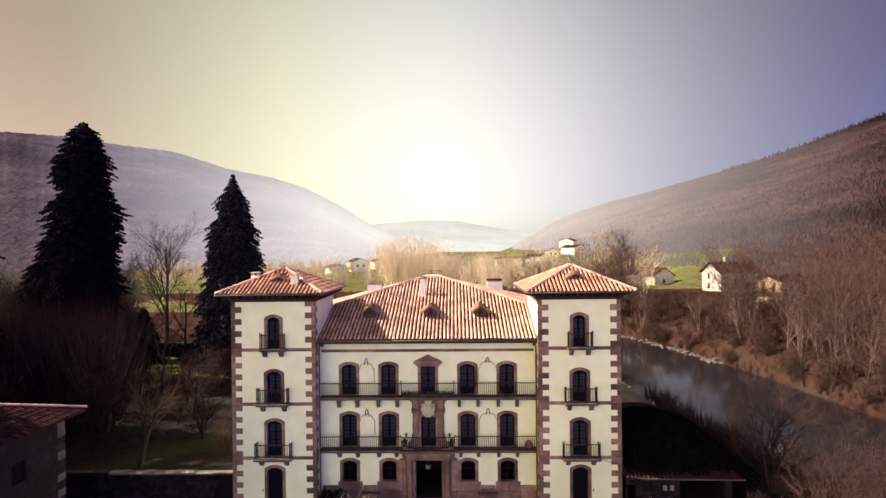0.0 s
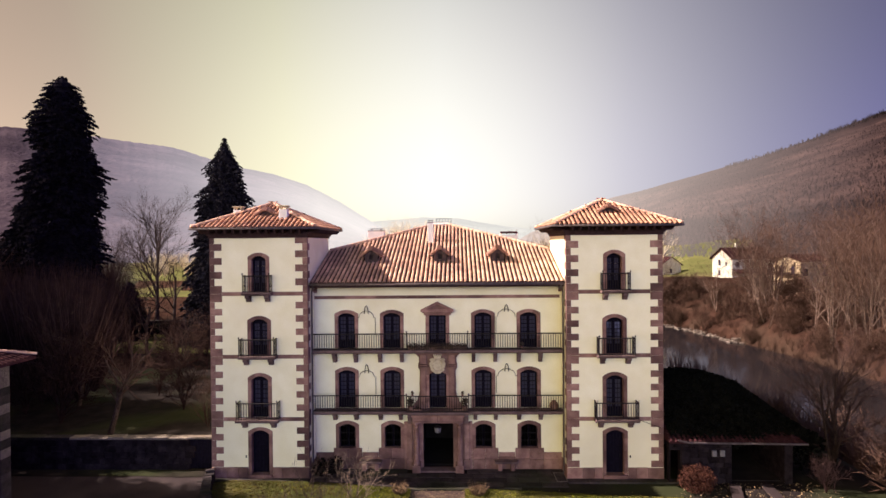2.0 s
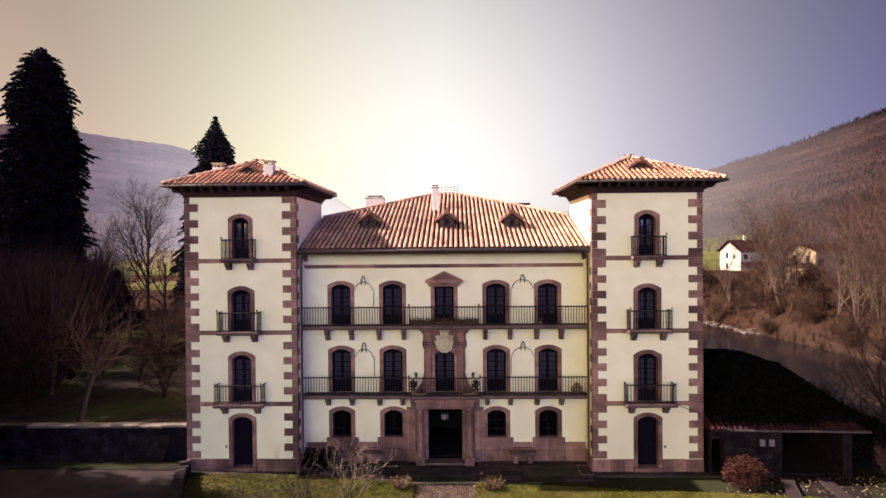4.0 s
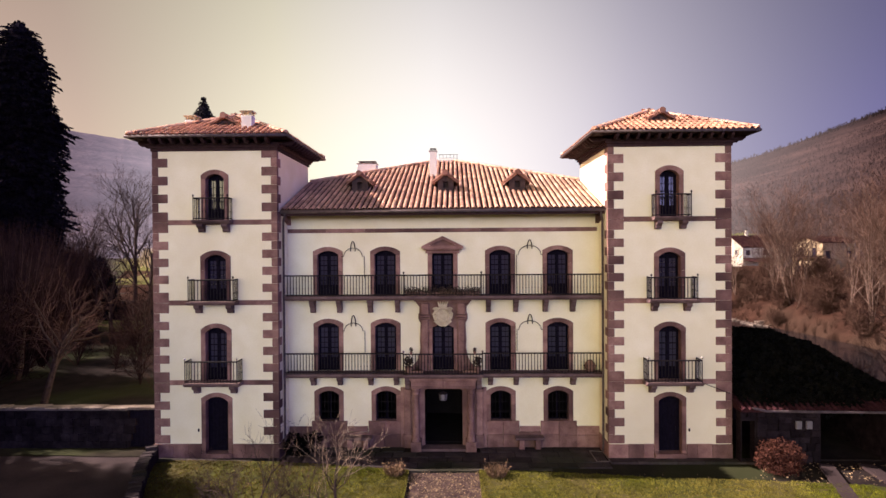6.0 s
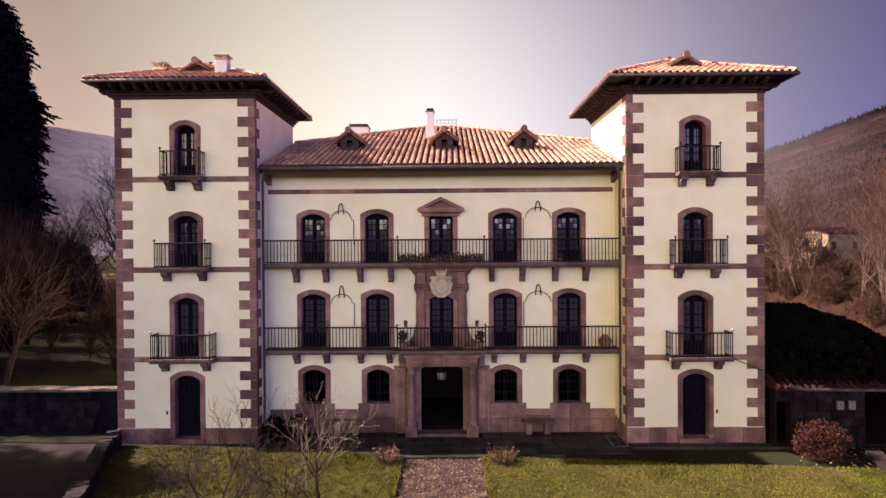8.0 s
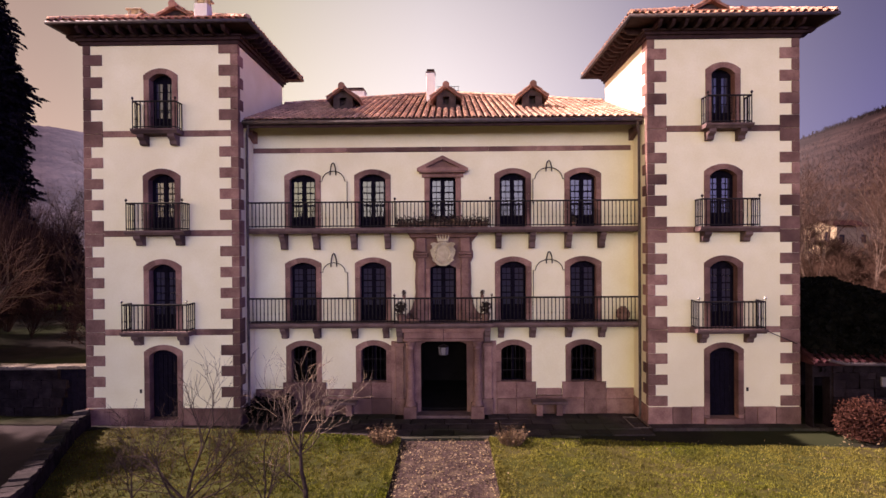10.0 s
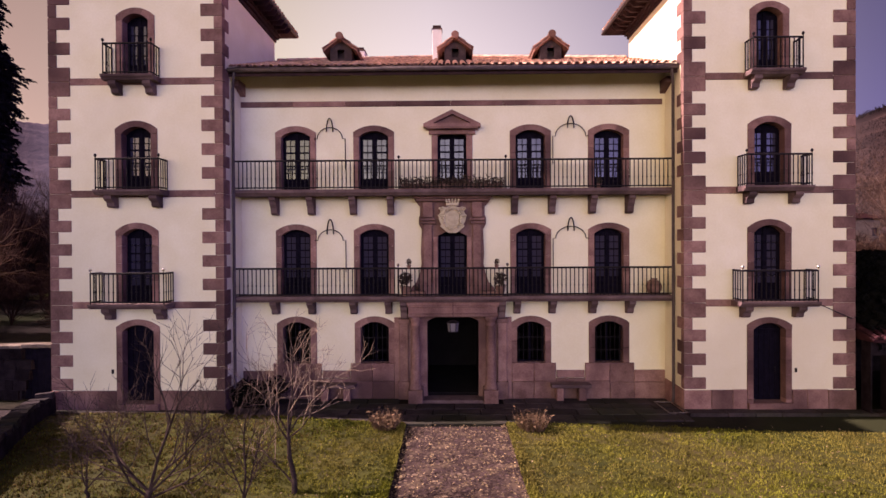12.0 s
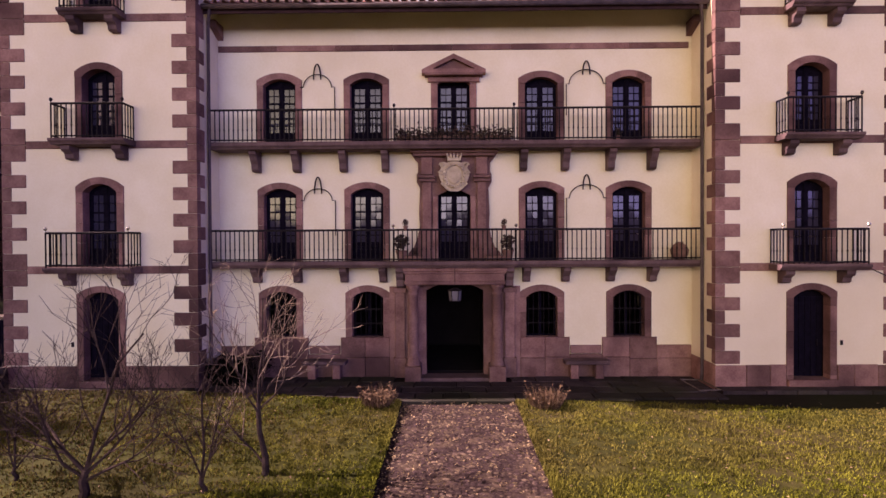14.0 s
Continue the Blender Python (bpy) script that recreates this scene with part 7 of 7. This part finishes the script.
def leafy(name, at, rad3, n, material, label, seed, size, twigs=0):
    r2 = random.Random(seed)
    mb2 = MB()
    for k in range(n):
        v = Vector((r2.gauss(0, 1), r2.gauss(0, 1), r2.gauss(0, 1))).normalized()
        f = r2.uniform(0.55, 1.05) * (1 + 0.18 * noise.noise(v * 2.3 + Vector((seed, 0, 0))))
        c = Vector((at[0] + v.x * rad3[0] * f, at[1] + v.y * rad3[1] * f, at[2] + max(-0.9, v.z) * rad3[2] * f))
        if c.z < 0.03:
            continue
        a = Vector((r2.uniform(-1, 1), r2.uniform(-1, 1), r2.uniform(-0.6, 1))).normalized() * size * r2.uniform(0.5, 1.2)
        b = a.cross(Vector((r2.uniform(-1, 1), r2.uniform(-1, 1), r2.uniform(-1, 1)))).normalized() * size * 0.4
        mb2.add([c - a, c - b, c + a, c + b], [(0, 1, 2, 3)])
    return thing(name, mb2, material, label, "bush")


leafy("rusty_bush", (12.55, -1.3, 0.52), (0.85, 0.65, 0.70), 4600, RUST, "rounded rust-brown clipped bush before the shed", 91, 0.05)
bare_tree((18.6, -1.4, 0.0), 2.2, 0.025, 171, "dark bare shrub at the shed corner", TWIG_DARK, TWIG_DARK, (6, 5, 4), 3, 0.06, 0.2, stems=8, name="bare_shrub")
for a, b in (((14.6, -0.75), (13.2, -4.5)), ((16.1, -0.75), (15.6, -4.5))):
    d = Vector((b[0] - a[0], b[1] - a[1], 0))
    w = Vector((-d.y, d.x, 0)).normalized() * 0.25
    A, B = Vector((*a, 0.095)), Vector((*b, 0.125))
    me = MB().add([A - w, A + w, B + w, B - w, A - w - P(0, 0, .1), A + w - P(0, 0, .1), B + w - P(0, 0, .1), B - w - P(0, 0, .1)], [(3, 2, 1, 0), (0, 1, 5, 4), (1, 2, 6, 5), (2, 3, 7, 6), (3, 0, 4, 7)])
    thing("wheel_track", me, ROAD, "worn wheel track leading to the shed", "track", "wheel tracks", kind="structure")


def barn():
    b = empty("stone_barn", "dark stone barn with a hipped tile roof beside the lane", "barn", (-24, -10, 0))
    part("wall", MB().plate(rect(-18.2, -4.1, -0.2, 6.9), [rect(-7.6, -6.7, 4.6, 5.6), rect(-11.6, -10.7, 4.6, 5.6), rect(-7.6, -6.7, 1.6, 2.7), rect(-12.2, -10.4, -0.1, 2.4)], 18.9, 19.3, flip=lambda p: Vector((-p.y, p.x, p.z))), RUBBLE, b, "dark rubble walls")
    for w6 in ((-30, -19.3, -4.5, -4.1, -0.2, 6.9), (-30.4, -30, -18.2, -4.1, -0.2, 6.9), (-30, -19.3, -18.2, -17.8, -0.2, 6.9)):
        part("wall", MB().box(*w6), RUBBLE, b)
    part("inner_floor", MB().box(-29.9, -20.2, -17.7, -4.6, 0.0, 0.1), ROOM_SHADE, b)
    part("inner_wall", MB().box(-21, -20.9, -17.7, -4.6, 0.1, 6.8), ROOM_SHADE, b)
    zz = 0.0
    while zz < 6.8:
        hh = rg.uniform(0.3, 0.42)
        L = 0.7 if int(zz * 3) % 2 else 0.42
        part("corner_stone", MB().bbox(-18.93 - 0.6, -18.88, -4.6 + 0.0, -4.06, zz, zz + hh - 0.01, 0.01), GRAVEL if rg.random() < 0.35 else RUBBLE, b)
        zz += hh
    x0, x1, y0, y1, ze = -31.0, -18.15, -18.9, -3.4, 7.05
    xm = (x0 + x1) / 2
    hw = (x1 - x0) / 2
    zr = ze + hw * 0.33
    c4 = [P(x0, y0, ze), P(x1, y0, ze), P(x1, y1, ze), P(x0, y1, ze)]
    ra, rb = P(xm, y0 + hw, zr), P(xm, y1 - hw, zr)
    low = [p - P(0, 0, 0.12) for p in c4]
    roof = part("roof", MB().add(c4 + [ra, rb] + low, [(0, 1, 4), (1, 2, 5, 4), (2, 3, 5), (3, 0, 4, 5), (0, 6, 7, 1), (1, 7, 8, 2), (2, 8, 9, 3), (3, 9, 6, 0), (9, 8, 7, 6)]), TILE_OLD, b, "old brown tile roof")
    up = P(-hw, 0, zr - ze).normalized()
    ex = P(0, 1, 0)
    nrm = ex.cross(up).normalized()
    m3 = MB()
    for r in range(18):
        for k in range(66):
            p = P(x1, y0 + 0.1 + k * TILE_STEP, ze) + up * (r * TILE_ROW - 0.06)
            run = x1 - p.x
            if y0 + run + 0.1 < p.y < y1 - run - 0.1 and p.x > xm:
                M = Matrix.Translation(p) @ Matrix((ex, up, nrm)).transposed().to_4x4()
                m3.add([M @ Vector(v) for v in TILE_V], _f)
    tagged(part("roof_tiles", m3, TILE_OLD, roof), kind="stuff")
    ridge_tiles(c4[2] + P(0, 0, 0.05), rb + P(0, 0, 0.05), roof)
    for z0, y in ((4.6, -6.7), (4.6, -10.7)):
        part("shutter", MB().bbox(-0.45, 0.45, 0, 0.04, 0, 1.0).mesh("shutter", WOOD_DARK), WOOD_DARK, b, at=pose(-19.0, y - 0.45, z0, 0, 0, 90))


barn()


def cottage(name, x, y, rz, w, d, he, hr, label, wallmat, roofmat, wins, ov=0.6):
    """A gabled house: the gable faces local -y. wins: (face, position along, sill, width, height)."""
    h = empty(name, label, "house", (x, y, 0))
    z0 = G(x, y) - 0.6
    M = pose(x, y, z0, 0, 0, rz)
    holes = [rect(u - ww / 2, u + ww / 2, s, s + hh) for f, u, s, ww, hh in wins if f == "gable"]
    mb2 = MB().plate([(-w / 2, 0), (w / 2, 0), (w / 2, he), (0, hr), (-w / 2, he)], holes, -d / 2, -d / 2 + 0.3, flip=lambda p: M @ p)
    mb2.plate([(-w / 2, 0), (w / 2, 0), (w / 2, he), (0, hr), (-w / 2, he)], [], d / 2 - 0.3, d / 2, flip=lambda p: M @ p)
    for s, nm in ((-1, "left"), (1, "right")):
        R = M @ Matrix.Rotation(s * math.pi / 2, 4, "Z")
        hl = [rect(u - ww / 2, u + ww / 2, sl, sl + hh) for f, u, sl, ww, hh in wins if f == nm]
        mb2.plate(rect(-d / 2 + 0.3, d / 2 - 0.3, 0, he), hl, -w / 2, -w / 2 + 0.3, flip=lambda p, R=R: R @ p)
    part("wall", mb2, wallmat, h)
    # near-black block fills the inside, so the windows read as dark
    part("inner_floor", MB().box(-w / 2 + 0.4, w / 2 - 0.4, -d / 2 + 1.2, d / 2 - 0.4, 0.2, he - 0.3, M), ROOM_SHADE, h)
    k = (hr - he) / (w / 2)
    wr = w / 2 + ov
    m3 = MB()
    for s in (-1, 1):
        vs = [P(0, -d / 2 - ov, hr + 0.12), P(s * wr, -d / 2 - ov, hr + 0.12 - k * wr), P(s * wr, d / 2 + ov, hr + 0.12 - k * wr), P(0, d / 2 + ov, hr + 0.12)]
        vs += [v - P(0, 0, 0.2) for v in vs]
        m3.add([M @ v for v in vs], [(0, 1, 2, 3), (7, 6, 5, 4), (0, 4, 5, 1), (1, 5, 6, 2), (2, 6, 7, 3), (3, 7, 4, 0)])
    part("roof", m3, roofmat, h)
    for f, u, sl, ww, hh in wins:
        R = M if f == "gable" else M @ Matrix.Rotation((-1 if f == "left" else 1) * math.pi / 2, 4, "Z")
        yy = (-d / 2 if f == "gable" else -w / 2) + 0.12
        win = part("window", MB().plate(rect(u - ww / 2, u + ww / 2, sl, sl + hh), [rect(u - ww / 2 + 0.07, u - 0.03, sl + 0.07, sl + hh - 0.07), rect(u + 0.03, u + ww / 2 - 0.07, sl + 0.07, sl + hh - 0.07)], yy, yy + 0.06, flip=lambda p, R=R: R @ p), WOOD_DARK, h)
        part("pane", MB().box(u - ww / 2 + 0.06, u + ww / 2 - 0.06, yy + 0.02, yy + 0.03, sl + 0.06, sl + hh - 0.06, R), GLASS, win)
    return h, M


h1, M1 = cottage("white_farmhouse", 79.5, 128, -80, 8.5, 12, 6.2, 8.8, "white rendered farmhouse with brown tile roof across the river", FARM_WALL, TILE_OLD,
                 [("gable", -1.2, 1.2, 1.0, 1.5), ("gable", -1.2, 4.0, 1.0, 1.6), ("gable", 1.6, 4.0, 0.8, 1.1), ("right", -4.5, 3.8, 1.2, 1.3), ("right", 0.5, 3.8, 1.2, 1.3), ("right", 4.2, 1.2, 1.2, 1.4)])
part("chimney", MB().box(-0.3, 0.3, -2.0, -1.5, 8.6, 10.2, M1), FARM_WALL, h1)
part("lean_to", MB().add([M1 @ v for v in (P(4.3, -6, 3.1), P(7.2, -6, 2.3), P(7.2, 5, 2.3), P(4.3, 5, 3.1), P(4.3, -6, 2.95), P(7.2, -6, 2.15), P(7.2, 5, 2.15), P(4.3, 5, 2.95))], [(0, 1, 2, 3), (7, 6, 5, 4), (0, 4, 5, 1), (1, 5, 6, 2), (2, 6, 7, 3)]), TILE_OLD, h1)
h2, M2 = cottage("gallery_house", 64.2, 76, -80, 6.6, 6, 6.6, 7.5, "ochre house with a timber gallery among the bare trees", OCHRE, TILE_OLD,
                 [("gable", -2.0, 0.8, 1.0, 1.6), ("gable", 2.0, 0.8, 1.0, 1.6), ("gable", -1.4, 4.0, 0.9, 1.6), ("gable", 1.4, 4.0, 0.9, 1.6), ("right", -2.0, 3.8, 1.0, 1.3), ("right", 2.0, 3.8, 1.0, 1.3)], 0.45)
for zg in (1.9, 4.2):
    part("gallery", MB().box(-3.0, 3.0, -4.0, -3.01, zg - 0.12, zg, M2), WOOD_EAVE, h2, "dark timber gallery")
    for k in range(12):
        part("rail_bar", MB().box(-2.95 + k * 0.53, -2.88 + k * 0.53, -3.98, -3.92, zg, zg + 0.85, M2), WOOD_EAVE, h2)
    part("rail", MB().box(-3.0, 3.0, -4.0, -3.9, zg + 0.85, zg + 0.93, M2), WOOD_EAVE, h2)
for x in (-2.9, 0.0, 2.9):
    part("gallery_post", MB().box(x - 0.08, x + 0.08, -4.0, -3.88, 0.0, 6.4, M2), WOOD_EAVE, h2)
cottage("far_farmhouse", 62, 205, -40, 9, 13, 6.0, 8.6, "distant white house with a brown roof", PLASTER, TILE_OLD, [("gable", -2, 3.6, 1.0, 1.4), ("gable", 2, 3.6, 1.0, 1.4), ("right", 0, 3.6, 1.2, 1.4)])
cottage("far_farmhouse", 78, 190, 20, 9, 16, 4.4, 7.2, "distant long barn with reddish roof", STONE_PALE, TILE_OLD, [("gable", 0, 1.2, 1.2, 1.6)])
cottage("far_farmhouse", -236, 440, 35, 12, 18, 5.2, 8.4, "distant white house at the edge of the meadow", PLASTER, TILE_OLD, [("gable", -2, 3.2, 1.0, 1.4), ("gable", 2, 3.2, 1.0, 1.4), ("right", 0, 3.2, 1.2, 1.4)])
cottage("far_farmhouse", -212, 446, 80, 10, 20, 4.2, 7.0, "distant low barn at the edge of the meadow", STONE_PALE, TILE_OLD, [("gable", 0, 1.2, 1.2, 1.6)])
for k, (px, py, ww, dd, hh) in enumerate(((-62, 330, 12, 16, 9), (-52, 360, 11, 14, 8), (-70, 300, 9, 9, 6), (40, 420, 14, 22, 7), (52, 440, 12, 30, 7), (70, 445, 12, 14, 9), (88, 470, 13, 15, 9), (100, 440, 12, 18, 8), (-20, 480, 14, 16, 9), (112, 520, 14, 16, 9))):
    cottage("village_house", px, py, rg.uniform(-60, 60), ww, dd, hh * 0.75, hh, "distant pale village house in the haze", PLASTER, TILE_OLD, [("gable", -2, hh * 0.4, 1.2, 1.6), ("gable", 2, hh * 0.4, 1.2, 1.6), ("left", 0, hh * 0.4, 1.4, 1.6), ("right", 0, hh * 0.4, 1.4, 1.6)])
# dry-stone field wall across the garden's end
thing("field_wall", MB().box(-75, -22, 50.0, 50.6, -0.1, 1.5), RUBBLE, "long dark field wall behind the garden", "wall")
me = strip_mesh([(-40, 34), (-22, 33), (-22, 46), (-42, 47)], 0.0, 1.2, 0.1)
me.materials.append(FIELD)
tagged(new("lawn", me), "sunlit patch of garden grass", "lawn", kind="structure")
me = strip_mesh([(-34, 1.5), (-11.6, 1.5), (-11.6, 14), (-34, 14)], 0.0, 0.9, 0.06)
me.materials.append(EARTH)
tagged(new("lawn", me), "mossy garden lawn behind the wall", "lawn", kind="structure")

# ---------- plants and pots on the balconies ----------
for k in range(5):
    x = -1.25 + k * 0.62
    fb = empty("flower_box", "clay flower box with trailing reddish plants on the balcony", "flower box", (x, YB - 0.02, 6.46), "flower boxes on the upper balcony")
    part("trough", MB().bbox(x - 0.29, x + 0.29, YB + 0.04, YB + 0.22, 6.455, 6.62, 0.015), POT, fb)
    r2 = random.Random(200 + k)
    mb = MB()
    for j in range(420):
        c = Vector((x + r2.uniform(-0.34, 0.34), YB + 0.1 + r2.gauss(-0.05, 0.09), 6.60 + r2.gauss(0.04, 0.09)))
        a = Vector((r2.uniform(-1, 1), r2.uniform(-1, 1), r2.uniform(-0.4, 1))).normalized() * r2.uniform(0.025, 0.06)
        b = a.cross(Vector((r2.uniform(-1, 1), r2.uniform(-1, 1), r2.uniform(-1, 1)))).normalized() * 0.02
        mb.add([c - a, c - b, c + a, c + b], [(0, 1, 2, 3)])
    part("foliage", mb, PLANT, fb)
for k, (x, y, z, s) in enumerate(((-1.42, 0.72, 3.24, 1.0), (1.42, 0.72, 3.24, 1.0), (-1.30, 0.56, 4.06, 0.42), (1.30, 0.56, 4.06, 0.42), (-1.05, 0.74, 3.24, 0.5), (4.45, 1.0, 6.45, 0.5))):
    pt = empty("potted_plant", "clay pot with a dark leafy plant on the balcony", "potted plant", (x, y, z), "potted plants")
    part("pot", MB().lathe([(0.10 * s, 0), (0.15 * s, 0.24 * s), (0.165 * s, 0.25 * s), (0.165 * s, 0.29 * s), (0.13 * s, 0.29 * s)], 12, (x, y, z + 0.004)), POT, pt)
    r2 = random.Random(300 + k)
    mb = MB()
    for j in range(170):
        v = Vector((r2.gauss(0, 1), r2.gauss(0, 1), r2.gauss(0, 1))).normalized() * r2.uniform(0.3, 1.0)
        c = Vector((x + v.x * 0.2 * s, y + v.y * 0.16 * s, z + s * (0.5 + v.z * 0.26)))
        a = Vector((r2.uniform(-1, 1), r2.uniform(-1, 1), r2.uniform(-0.4, 1))).normalized() * r2.uniform(0.04, 0.08) * s
        b = a.cross(Vector((r2.uniform(-1, 1), r2.uniform(-1, 1), r2.uniform(-1, 1)))).normalized() * 0.03 * s
        mb.add([c - a, c - b, c + a, c + b], [(0, 1, 2, 3)])
    part("foliage", mb, PLANT, pt)
for x in (-1.12, 1.12):
    ft = empty("flower_box", "low empty clay trough behind the balcony railing", "flower box", (x, 0.72, 3.245), "flower boxes on the lower balcony")
    part("trough", MB().bbox(x - 0.3, x + 0.3, 0.64, 0.80, 3.245, 3.39, 0.015), POT, ft)
    part("soil", MB().box(x - 0.27, x + 0.27, 0.665, 0.775, 3.385, 3.395), EARTH, ft)
jar = thing("clay_jar", MB().lathe([(0.13, 0), (0.22, 0.14), (0.24, 0.26), (0.18, 0.38), (0.09, 0.45), (0.11, 0.48)], 14, (6.1, 1.02, 3.245)), POT, "large dark clay jar on the lower balcony", "jar", smooth=True)
